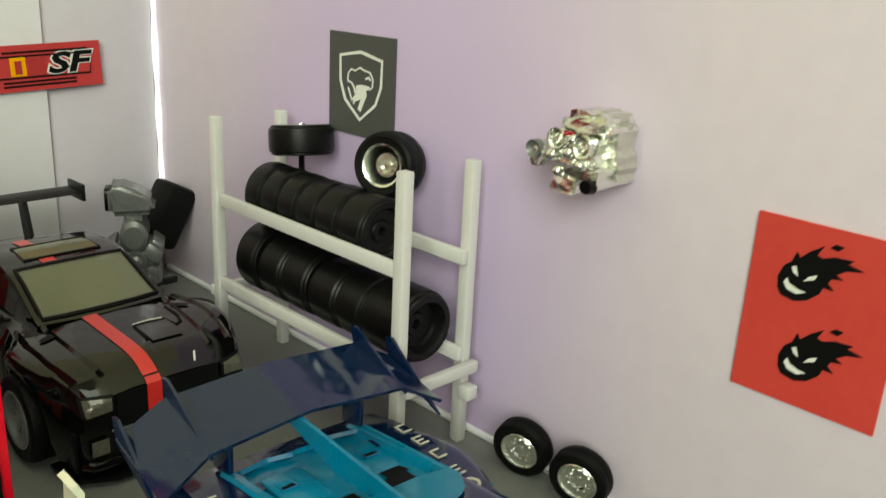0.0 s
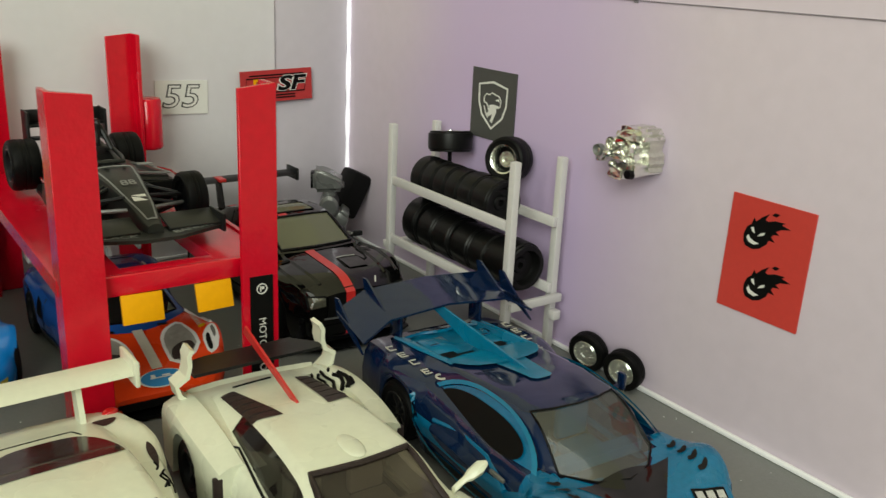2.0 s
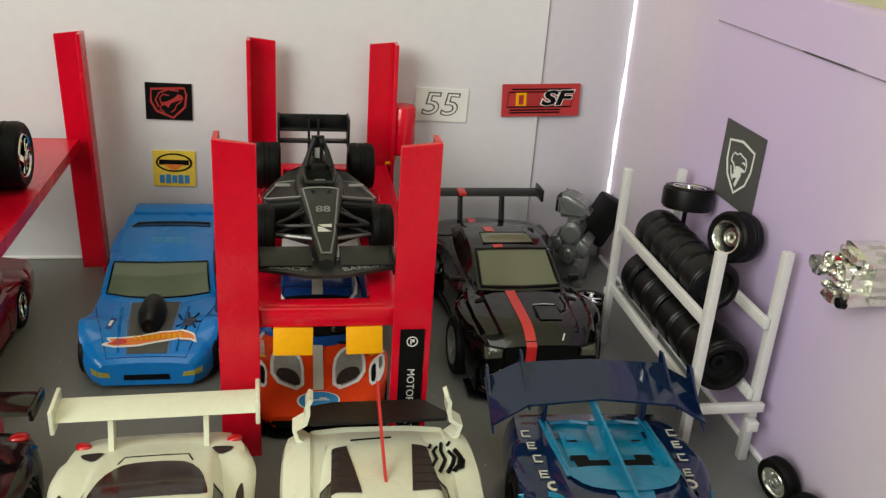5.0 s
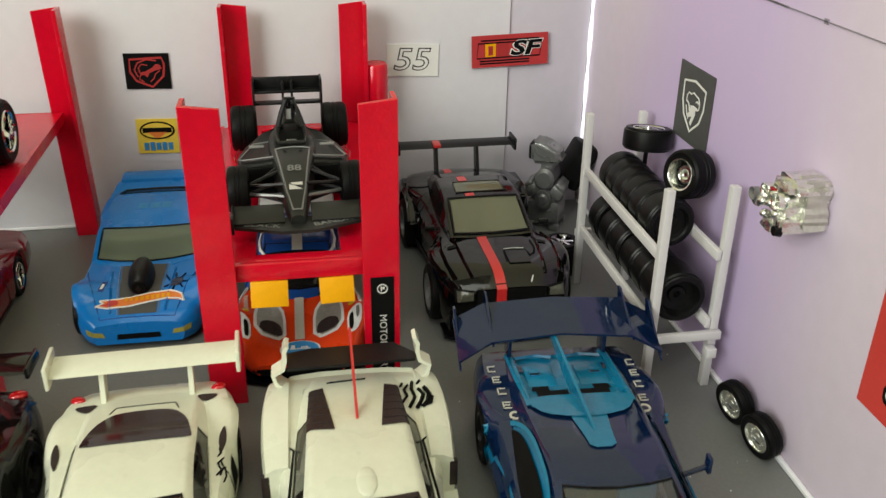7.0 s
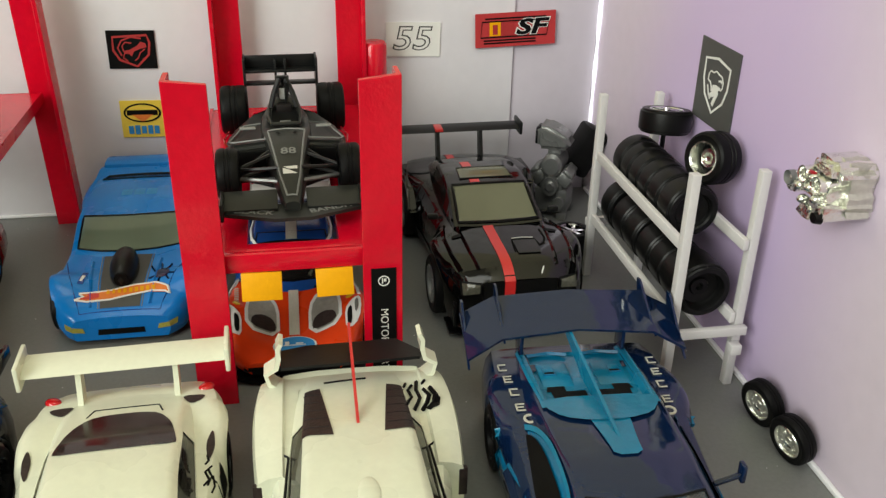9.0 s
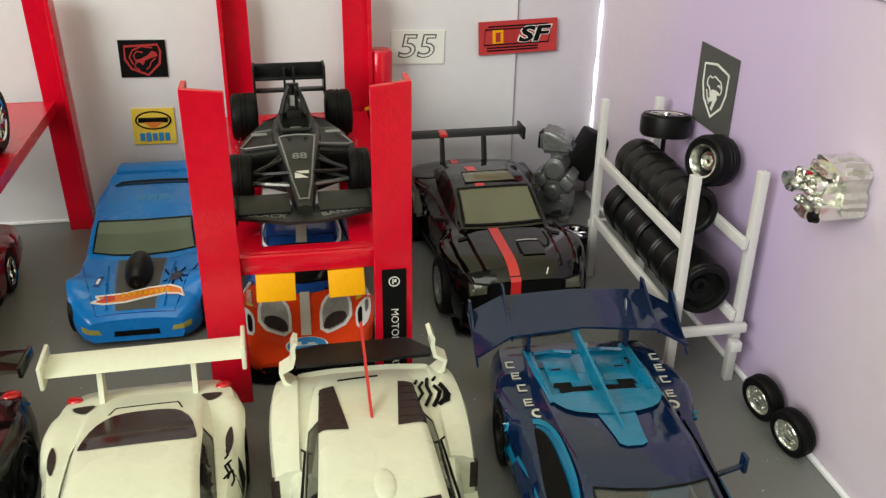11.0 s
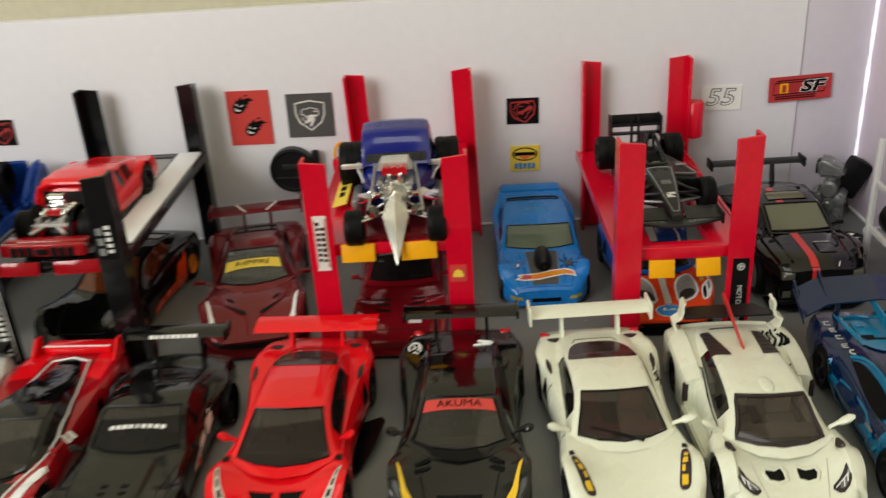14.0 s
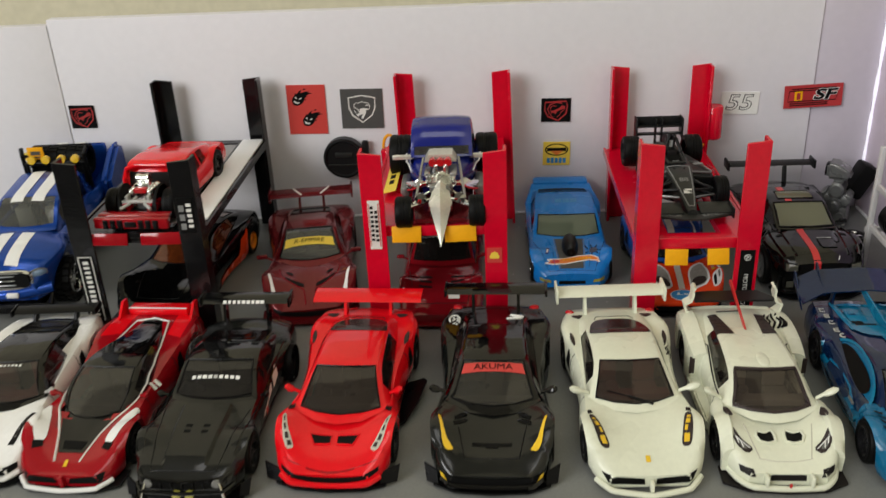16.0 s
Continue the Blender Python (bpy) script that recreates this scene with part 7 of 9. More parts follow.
part("rear_tray", bm, "teal", car, "sunken bright blue engine tray", 30)
part("cover_front", inlay(sh, [(x, sh.y(s)) for x, s in ((-9.4, 0.735), (9.4, 0.735), (9.6, 0.70), (7.4, 0.655), (3.0, 0.635), (-3.0, 0.635), (-7.4, 0.655), (-9.6, 0.70))], 0.5, 8, 3, 1), "teal", car)
part("cover_tongue", inlay(sh, [(x, sh.y(s)) for x, s in ((-2.2, 0.515), (2.2, 0.515), (2.4, 0.56), (3.4, 0.66), (-3.4, 0.66), (-2.4, 0.56))], 0.3, 6, 3, 1), "teal", car)
for sx in (-1, 1):
    part("engine_vent", patch(sh, [(sx * 0.9, sh.y(0.745)), (sx * 6.8, sh.y(0.745)), (sx * 6.9, sh.y(0.785)), (sx * 0.9, sh.y(0.785))], (6, 4), -0.72), "print_black", car)
    part("engine_vent", patch(sh, [(sx * 4.2, sh.y(0.785)), (sx * 7.6, sh.y(0.785)), (sx * 7.2, sh.y(0.808)), (sx * 4.2, sh.y(0.808))], (6, 3), -0.72), "print_black", car)
    part("engine_vent", patch(sh, [(sx * 5.0, sh.y(0.855)), (sx * 6.8, sh.y(0.855)), (sx * 6.8, sh.y(0.88)), (sx * 5.0, sh.y(0.88))], (4, 3), -0.22), "print_black", car)
    part("tray_step", box(bmesh.new(), sx * 5.0, sh.y(0.855), sh.height(5, sh.y(0.855)) - 0.78, 5.6, 7.4, 0.9, 0.3), "teal", car)
    part("hole_edge", tube([(sx * x, sh.y(q), sh.height(6, sh.y(q)) - 0.2) for x, q in ((4.9, 0.853), (6.9, 0.853), (6.9, 0.882), (4.9, 0.882))], 0.16, 5, True), "skin_teal", car)
    part("tray_edge", line_on(sh, [(sx * 9.4, sh.y(0.725)), (sx * 9.9, sh.y(0.84)), (sx * 10.0, sh.y(0.965))], 0.42, 0.1), "teal", car)
    part("tray_ridge", line_on(sh, [(sx * 1.2, sh.y(0.945)), (sx * 4.5, sh.y(0.958)), (sx * 8.6, sh.y(0.945))], 0.4, 0.0), "skin_teal", car)
    lamp = part("headlight", patch(sh, [(sx * 7.4, sh.y(0.10)), (sx * 12.4, sh.y(0.065)), (sx * 13.2, sh.y(0.10)), (sx * 8.0, sh.y(0.13))], (8, 3), 0.2), "print_black", car)
    for i in range(3):
        part("lens", patch(sh, [(sx * (7.9 + i * 1.6), sh.y(0.104 - i * 0.010)), (sx * (9.1 + i * 1.6), sh.y(0.096 - i * 0.010)), (sx * (9.4 + i * 1.6), sh.y(0.114 - i * 0.010)), (sx * (8.3 + i * 1.6), sh.y(0.120 - i * 0.010))], (3, 3), 0.35), "clear_lens", lamp)
    for i in range(4):
        s = 0.150 + i * 0.033
        part("vent", inlay(sh, [(sx * x, sh.y(s + q)) for x, q in ((11.2, 0.000), (12.2, -0.006), (13.2, 0.002), (13.6, 0.016), (12.9, 0.014), (12.2, 0.008), (11.5, 0.011))], 0.25, 4, 2, 1), "interior", car)
    part("sill_panel", side_patch(sh, sx, [(0.27, 0.04), (0.44, 0.04), (0.38, 0.55), (0.27, 0.90)], (18, 8), 0.2), "skin_teal", car)
    part("door_panel", flank_oval(sh, sx, 1.0, 9.8, 15.8, 7.5, 0.0, 0.35), "skin_teal", car, "bright blue recessed door panel")
    part("side_window", flank_oval(sh, sx, 1.4, 13.4, 12.0, 2.9, 0.0, 0.72), "print_black", car)
    part("door_slot", flank_oval(sh, sx, 3.0, 8.6, 8.2, 2.6, 0.0, 0.62), "navy", car)
    part("door_ridge", tube([(sx * (flank_x(sh, sh.s(y), z) + 0.75), y, z) for y, z in ((-11.0, 8.0), (-4.0, 10.2), (4.0, 10.8), (11.0, 9.8))], 0.5, 6), "skin_teal", car)
    part("side_arc", flank_oval(sh, sx, 1.0, 9.9, 17.0, 8.3, 0.93, 0.75, 44, 2), "teal", car, "bright blue arc round the side window")
    part("door_latch", box(bmesh.new(), sx * 16.0, -8.5, 9.4, 0.6, 4.0, 0.7, 0.2), "gunmetal", car)
bm = bmesh.new()
f = [bm.verts.new((dx, y, z)) for dx in (-0.26, 0.26) for y, z in ((2.5, 18.3), (9.0, 16.8), (24.0, 16.6), (36.4, 19.8), (35.2, 21.2))]
for v in f:
    v.co.x -= 1.6 * max(0, (v.co.y - 9) / 29)
for q in ((0, 1, 2, 3, 4), (9, 8, 7, 6, 5), (0, 5, 6, 1), (1, 6, 7, 2), (2, 7, 8, 3), (3, 8, 9, 4), (4, 9, 5, 0)):
    bm.faces.new([f[i] for i in q])
part("fin", bm, "teal", car)
bm = bmesh.new()
outline = [(-20.0, -1.6), (-13.8, 1.8), (0, 2.6), (13.8, 1.8), (20.0, -1.6)]
for (xa, za), (xb, zb) in zip(outline, outline[1:]):
    v = [bm.verts.new(c) for c in ((xa, 32.0 - 0.02 * xa * xa * 0.2, 19.0 + za), (xb, 32.0 - 0.02 * xb * xb * 0.2, 19.0 + zb), (xb, 42.5, 21.2 + zb), (xa, 42.5, 21.2 + za))]
    bm.faces.new(v)
bmesh.ops.remove_doubles(bm, verts=bm.verts, dist=0.01)
bmesh.ops.solidify(bm, geom=list(bm.faces), thickness=0.5)
wing = part("wing", bm, "navy", car)
for x, z in ((-20.0, 18.0), (-13.8, 21.2), (13.8, 21.2), (20.0, 18.0)):
    bm = sheet(bmesh.new(), [(-6.4, -3.4 if abs(x) > 15 else -1.4), (5, 0.8), (6, 4.0), (4.6, 4.2)], 0.4)
    part("wing_fin", bm, "navy", wing).matrix_basis = at(x + 0.2, 37.5, z, 0, 0, 90)
for sx in (-1, 1):
    part("wing_stay", box(bmesh.new(), sx * 9.5, 36.5, 17.8, 0.7, 4.0, 7.0, 0.15), "navy", wing)
    bm = bmesh.new()
    for i in range(4):
        y = 19.2 + i * 3.9
        x = sx * (12.7 + 0.34 * i)
        z = sh.height(abs(x), y) + 0.2
        for a in ((0, 0.85, 1.5, 0.26), (0, -0.85, 1.5, 0.26), (-0.66, 0, 0.26, 1.9)):
            box(bm, x + a[0], y + a[1], z, a[2], a[3], 0.12)
        if i % 2 == 0:
            box(bm, x, y, z, 1.1, 0.26, 0.12)
    part("side_print", bm, "cream_print", car)
    part("roundel", lathe(bmesh.new(), [(0.75, 0), (1.15, 0), (1.15, 0.2), (0.75, 0.2), (0.75, 0)], 18, "z", Matrix.Translation((sx * 11.8, 15.6, sh.height(11.8, 15.6) + 0.2))), "cream_print", car)
    if sx < 0:
        continue
    bm = box(bmesh.new(), sx * 15.8, 0.5, 12.6, 4.2, 0.9, 0.6, 0.15, None)
    for v in bm.verts:
        v.co.z += (abs(v.co.x) - 14) * 0.35
    box(bm, sx * 17.9, 0.4, 14.6, 0.8, 1.8, 3.2, 0.25)
    part("mirror", bm, "navy", car)
draw_in(car, -8, 0.90)
for o in car.children:
    if o.name.startswith("wheel") and o.location.y < 0:
        o.location.y += 2.4 * MM

# ---- back row ----
sh = Shape(73, 31.5, axles=(0.18, 0.76), R=5.6, bow=4.6, fender=0.3, width=[(0, 0.60), (0.012, 0.72), (0.03, 0.81), (0.06, 0.88), (0.12, 0.95), (0.2, 0.97), (0.32, 0.95), (0.5, 0.95), (0.75, 0.97), (0.92, 0.88), (1, 0.78)],
           centre=[(0, 6.4), (0.012, 8.0), (0.03, 8.8), (0.1, 10.0), (0.2, 11.2), (0.34, 12.2), (0.6, 12.8), (0.78, 15.0), (0.93, 18.4), (1, 16.8)], shoulder=[(0, 5.8), (0.012, 7.4), (0.03, 8.2), (0.1, 9.6), (0.18, 11.6), (0.4, 12.0), (0.6, 12.8), (0.75, 15.0), (0.93, 18.2), (1, 15.6)],
           roof=[(0.30, 11.4), (0.36, 14.0), (0.42, 16.8), (0.46, 17.8), (0.60, 18.8), (0.75, 18.8), (0.82, 17.6), (0.90, 16.4)], belt=[(0.30, 14.0), (0.5, 14.2), (0.75, 13.4), (0.90, 11.8)], top=[(0.30, 13.6), (0.42, 12.5), (0.6, 11.9), (0.75, 11.2), (0.90, 10.4)])
car = make_car("toy_car", at(-23.8, -35.4, 0, 0, 0, 0), sh, "sky blue toy muscle car with black scoop and orange flame decal", "sky_blue", "back row of cars", "glass_green", "chrome", 5, seat_mat="interior_tan", cab=dict(wind=(0.05, 0.27), rear=(0.78, 0.93)), k=0.875)
dress(car, sh, "sky_blue", intakes=False, bonnet=(0.9, 0.02, 0.30), line="truck_blue", wind=(0.05, 0.27), rear=(0.78, 0.93))
bm = bmesh.new()
bmesh.ops.create_uvsphere(bm, u_segments=18, v_segments=10, radius=1, matrix=Matrix.Translation((0, sh.y(0.225), 12.2)) @ Matrix.Diagonal((3.1, 7.6, 4.2, 1)))
part("scoop", bm, "satin_black", car)
part("scoop_mouth", lathe(bmesh.new(), [(0.01, 0), (1.5, 0), (1.7, 0.8)], 14, "y", Matrix.Translation((0, sh.y(0.125), 12.4))), "print_black", car)
part("bonnet_panel", patch(sh, [(-4.2, sh.y(0.03)), (4.2, sh.y(0.03)), (5.4, sh.y(0.318)), (-5.4, sh.y(0.318))], (8, 12), 0.12), "print_grey", car)
for sx in (-1, 1):
    part("panel_line", line_on(sh, [(sx * 4.6, sh.y(0.03)), (sx * 5.8, sh.y(0.318))], 0.12, 0.1), "grey_line", car)
    part("bonnet_rib", line_on(sh, [(sx * 6.2, sh.y(0.04)), (sx * 7.6, sh.y(0.29))], 0.5, -0.1), "sky_blue", car)
FLAME = tuple((x * 1.08, 0.125 + (q - 0.116) * 1.75) for x, q in ((-9.0, 0.108), (-7.2, 0.114), (-8.2, 0.124), (-5.6, 0.124), (-2.0, 0.128), (2.6, 0.142), (6.6, 0.142), (9.2, 0.128), (9.6, 0.112), (8.6, 0.118), (6.0, 0.120), (2.6, 0.112), (-2.0, 0.100), (-6.4, 0.099)))
part("flame_decal", inlay(sh, [(x, sh.y(q - 0.033)) for x, q in FLAME], 0.26, 8, 2, 1), "print_orange", car, "orange flame decal")
part("flame_edge", line_on(sh, [(x, sh.y(q - 0.033)) for x, q in FLAME + FLAME[:1]], 0.3, 0.16), "print_white", car, "white edge of the flame decal")
part("flame_tip", inlay(sh, [(-9.0, sh.y(0.080)), (-6.8, sh.y(0.070)), (-4.4, sh.y(0.074)), (-4.8, sh.y(0.102)), (-7.4, sh.y(0.102)), (-6.8, sh.y(0.088))], 0.36, 5, 2, 1), "print_red", car)
part("flame_bars", drape(sh, print_row(9, 10.8, 2.0, RNG, 0.3), 2.0, sh.y(0.106), 3, 0.4, 1.0), "yellow_card", car)
part("decal", patch(sh, [(-9.6, sh.y(0.147)), (-8.4, sh.y(0.147)), (-7.8, sh.y(0.222)), (-9.0, sh.y(0.222))], (4, 4), 0.16), "truck_blue", car)
part("decal", patch(sh, [(-9.2, sh.y(0.162)), (-8.6, sh.y(0.162)), (-8.2, sh.y(0.202)), (-8.9, sh.y(0.202))], (3, 3), 0.24), "print_white", car)
part("decal", inlay(sh, [(x, sh.y(q - 0.033)) for x, q in ((6.8, 0.20), (8.2, 0.19), (9.6, 0.195), (10.2, 0.225), (9.2, 0.255), (7.6, 0.25), (6.6, 0.225))], 0.18, 5, 3, 1), "navy", car)
for pts in ([(6.8, 0.24), (5.8, 0.275)], [(8.2, 0.25), (8.0, 0.285)], [(9.4, 0.25), (10.2, 0.28)], [(6.8, 0.21), (5.6, 0.20)], [(10.0, 0.21), (11.2, 0.20)], [(8.0, 0.195), (7.6, 0.17)], [(9.4, 0.20), (10.0, 0.175)]):
    part("decal_line", line_on(sh, [(x, sh.y(q - 0.033)) for x, q in pts], 0.26, 0.12), "navy", car)
grille(car, sh, 10, 3.6, 1.4)
for sx in (-1, 1):
    part("headlight", front_patch(sh, [(sx * 7.6, 3.6), (sx * 11.8, 4.0), (sx * 12.0, 5.4), (sx * 8.0, 4.8)], (8, 3), 0.2), "lens_olive", car)
for x in (-2.4, 0.6, 3.6):
    part("roof_print", patch(sh, [(x - 1.3, sh.y(0.60)), (x + 1.3, sh.y(0.60)), (x + 1.3, sh.y(0.65)), (x - 1.3, sh.y(0.65))], (3, 3), 0.08), "print_blue", car)
part("tail_spoiler", boxes((0, sh.y(0.955), 17.6, 23.4, 7, 2.6), bevel=1.2), "sky_blue", car)
draw_in(car, -22, 0.76)

# orange, blue and white coupe under the red lift
sh = super_shape(70, 31, clear=2.6)
car = make_car("toy_car", at(9.2, -51.5, 0, 0, 0, -1), sh, "orange and blue striped toy racer parked under the lift", "racer_blue", "back row of cars", "glass_dark", "dark_rim", 5, k=0.86, nose=(0.36, "orange"))
dress(car, sh, "racer_blue", bonnet=None)
for q in ([(-1.1, sh.y(0.085)), (1.1, sh.y(0.085)), (1.1, sh.y(0.285)), (-1.1, sh.y(0.285))], [(-1.3, sh.y(0.47)), (1.3, sh.y(0.47)), (1.3, sh.y(0.62)), (-1.3, sh.y(0.62))]):
    part("stripe", patch(sh, q, (3, 16), 0.3), "cream_print", car)
part("roof_panel", patch(sh, [(-8.6, sh.y(0.47)), (8.6, sh.y(0.47)), (8.0, sh.y(0.88)), (-8.0, sh.y(0.88))], (14, 16), 0.16), "racer_blue", car)
for sx in (-1, 1):
    part("roof_line", line_on(sh, [(sx * x, sh.y(q)) for x, q in ((7.6, 0.45), (9.0, 0.49), (9.4, 0.56), (8.8, 0.64))], 0.5, 0.1), "gloss_white", car)
    frame_edge = [(sx * x, sh.y(q)) for x, q in ((9.3, 0.296), (10.5, 0.20), (10.3, 0.112), (3.0, 0.078), (3.2, 0.21), (5.2, 0.268))]
    duct = part("bonnet_duct", inlay(sh, frame_edge, 0.2, 7, 3, 1), "gloss_white", car, "pale bonnet duct with a white rim")
    part("duct_floor", inlay(sh, [(sx * x, sh.y(q)) for x, q in ((8.9, 0.280), (9.8, 0.20), (9.6, 0.120), (3.7, 0.090), (3.8, 0.20), (5.6, 0.254))], 0.30, 7, 3, 1), "duct_grey", duct)
    part("duct_mouth", inlay(sh, [(sx * x, sh.y(q)) for x, q in ((4.0, 0.096), (9.2, 0.122), (8.8, 0.156), (6.6, 0.170), (4.6, 0.152), (3.9, 0.124))], 0.42, 5, 3, 1), "brown_vent", duct)
    part("bonnet_slot", inlay(sh, [(sx * x, sh.y(q)) for x, q in ((4.6, 0.292), (7.0, 0.288), (7.0, 0.300), (4.8, 0.306))], 0.3, 4, 3, 1), "print_black", car)
    lamp = part("headlight", inlay(sh, [(sx * x, sh.y(q)) for x, q in ((11.0, 0.08), (13.2, 0.09), (14.6, 0.13), (14.6, 0.185), (12.8, 0.175), (11.0, 0.145))], 0.2, 6, 3, 1), "gloss_white", car)
    part("lens", inlay(sh, [(sx * x, sh.y(q)) for x, q in ((11.4, 0.09), (12.4, 0.095), (12.6, 0.15), (11.5, 0.138))], 0.34, 5, 3, 1), "print_black", lamp)
    part("lens", inlay(sh, [(sx * x, sh.y(q)) for x, q in ((13.2, 0.12), (14.0, 0.135), (14.0, 0.17), (13.2, 0.162))], 0.34, 5, 3, 1), "grey_lens", lamp)
    part("fender_line", line_on(sh, [(sx * x, sh.y(q)) for x, q in ((14.4, 0.20), (14.2, 0.26), (13.4, 0.32), (12.4, 0.36))], 0.4, 0.1), "gloss_white", car)
    part("side_print", drape(sh, print_row(7, 7.0, 1.1, RNG, 0.3), sx * 12.4, sh.y(0.255), 86 * sx, 0.25), "cream_print", car)
    part("dot", drape(sh, lathe(bmesh.new(), [(0.01, 0.0), (0.4, 0.0), (0.8, 0.0)], 16, "z"), sx * 12.2, sh.y(0.195), 0, 0.3), "lamp_yellow", car)
for nm, mt, r, up in (("badge_rim", "print_white", 4.6, 0.34), ("oval_badge", "print_blue", 4.2, 0.42)):
    part(nm, drape(sh, lathe(bmesh.new(), [(0.01, 0.0), (r * 0.5, 0.0), (r, 0.0)], 24, "z"), 0, sh.y(0.046), 0, up, 0.50), mt, car)
part("badge_print", drape(sh, boxes((0, 0, 0, 4.6, 0.35, 0.05), (-1.6, 0.5, 0, 0.9, 1.3, 0.05), (1.0, 0.45, 0, 1.6, 0.4, 0.05)), 0, sh.y(0.046), 0, 0.5, 0.8), "print_white", car)
grille(car, sh, 22, 3.4, 1.8)
add_splitter(car, sh, "black_plastic", 1.0, 14.6, 0.8)
add_wing(car, 31, 17.0, 26, 5.0, "gloss_white", 12.6, end=(6, 4))


def rough_fender(sh, sx):
    """A boxy flared wing over the rear wheel."""
    pts = [(-9.5, 6.5), (-7.0, 12.6), (-2.5, 14.6), (6.5, 14.6), (9.5, 11.0), (9.5, 6.0), (7.2, 6.0), (5.6, 10.2), (0, 12.4), (-5.4, 10.4), (-7.2, 6.5)]
    bm = sheet(bmesh.new(), pts, 5.6)
    bmesh.ops.rotate(bm, cent=(0, 0, 0), matrix=Matrix.Rotation(radians(90), 3, "Z"), verts=bm.verts)
    bmesh.ops.translate(bm, vec=(12.0 if sx > 0 else -17.4, sh.y(0.79), 3.6), verts=bm.verts)
    bmesh.ops.bevel(bm, geom=list(bm.edges), offset=0.5, segments=2, affect="EDGES")
    return bm


# black car with a red stripe
sh = Shape(72, 33, axles=(0.20, 0.79), R=7.0, clear=3.0, fender=1.3,
           width=[(0, 0.78), (0.015, 0.85), (0.05, 0.92), (0.12, 0.98), (0.24, 0.98), (0.34, 0.88), (0.5, 0.86), (0.66, 0.90), (0.76, 1.0), (0.92, 0.98), (1, 0.9)],
           shoulder=[(0, 12.6), (0.02, 15.2), (0.1, 16.8), (0.2, 17.6), (0.4, 16.8), (0.6, 17.2), (0.75, 18.6), (0.92, 18.2), (1, 15.0)],
           centre=[(0, 13.4), (0.02, 16.2), (0.06, 17.2), (0.1, 17.6), (0.28, 18.8), (0.36, 19.0), (0.6, 18.6), (0.78, 19.0), (0.92, 19.0), (1, 16.6)],
           roof=[(0.26, 18.6), (0.33, 20.7), (0.40, 23.0), (0.445, 24.1), (0.54, 24.8), (0.66, 24.2), (0.78, 21.8), (0.86, 19.2)],
           belt=[(0.26, 11.2), (0.45, 11.6), (0.66, 11.4), (0.86, 10.2)], top=[(0.26, 10.9), (0.39, 10.3), (0.55, 9.9), (0.66, 9.5), (0.86, 8.8)], bow=1.2)
car = make_car("toy_car", at(51.8, -40.5, 0, 0, 0, 1), sh, "black toy racing car with red stripe and tall wing", "black_paint", "back row of cars", "glass_olive", "gunmetal", 10, seat_mat="interior_tan", wheel_w=5.4, inset=-0.2, k=0.88, cab=dict(has_rear=False, wind=(0.03, 0.31)))
dress(car, sh, "black_paint", intakes=False, bonnet=None, has_rear=False, wind=(0.03, 0.31))
for q in ([(-3.6, sh.y(0.012)), (-1.2, sh.y(0.012)), (-2.0, sh.y(0.262)), (-4.4, sh.y(0.262))], [(-4.4, sh.y(0.45)), (-2.0, sh.y(0.45)), (-2.0, sh.y(0.475)), (-4.4, sh.y(0.475))], [(-4.4, sh.y(0.585)), (-2.0, sh.y(0.585)), (-2.0, sh.y(0.64)), (-4.4, sh.y(0.64))], [(-4.2, sh.y(0.80)), (-2.0, sh.y(0.80)), (-2.0, sh.y(0.98)), (-4.2, sh.y(0.98))]):
    part("stripe", patch(sh, q, (4, 14), 0.16), "flag_red", car)
part("nose_stripe", front_patch(sh, [(-3.6, 3.6), (-1.2, 3.6), (-1.2, 15.0), (-3.6, 15.0)], (3, 14), 0.34), "flag_red", car)
part("bonnet_cut", line_on(sh, [(x, sh.y(q)) for x, q in ((0.6, 0.10), (0.9, 0.165), (6.2, 0.165), (6.8, 0.13), (8.0, 0.14), (8.8, 0.175), (8.6, 0.225))], 0.26, 0.08), "print_black", car)
part("bonnet_cut_edge", line_on(sh, [(x, sh.y(q)) for x, q in ((0.95, 0.175), (3.4, 0.178), (6.0, 0.175))], 0.14, 0.12), "clear_lens", car)
part("cut_plate", patch(sh, [(1.0, sh.y(0.085)), (6.4, sh.y(0.085)), (6.2, sh.y(0.16)), (1.0, sh.y(0.16))], (6, 6), 0.3), "matt_black", car)
part("roof_window", patch(sh, [(-6.6, sh.y(0.485)), (6.6, sh.y(0.485)), (6.2, sh.y(0.575)), (-6.2, sh.y(0.575))], (8, 6), 0.14), "glass_olive", car)
part("roof_seal", tube([(x, sh.y(q), sh.height(x, sh.y(q)) + 0.1) for x, q in ((-6.6, 0.485), (6.6, 0.485), (6.2, 0.575), (-6.2, 0.575))], 0.3, 5, True), "black_plastic", car)
part("screen_edge", tube(both_edges(sh, 0.03, 0.31), 0.36, 6, True), "black_plastic", car)
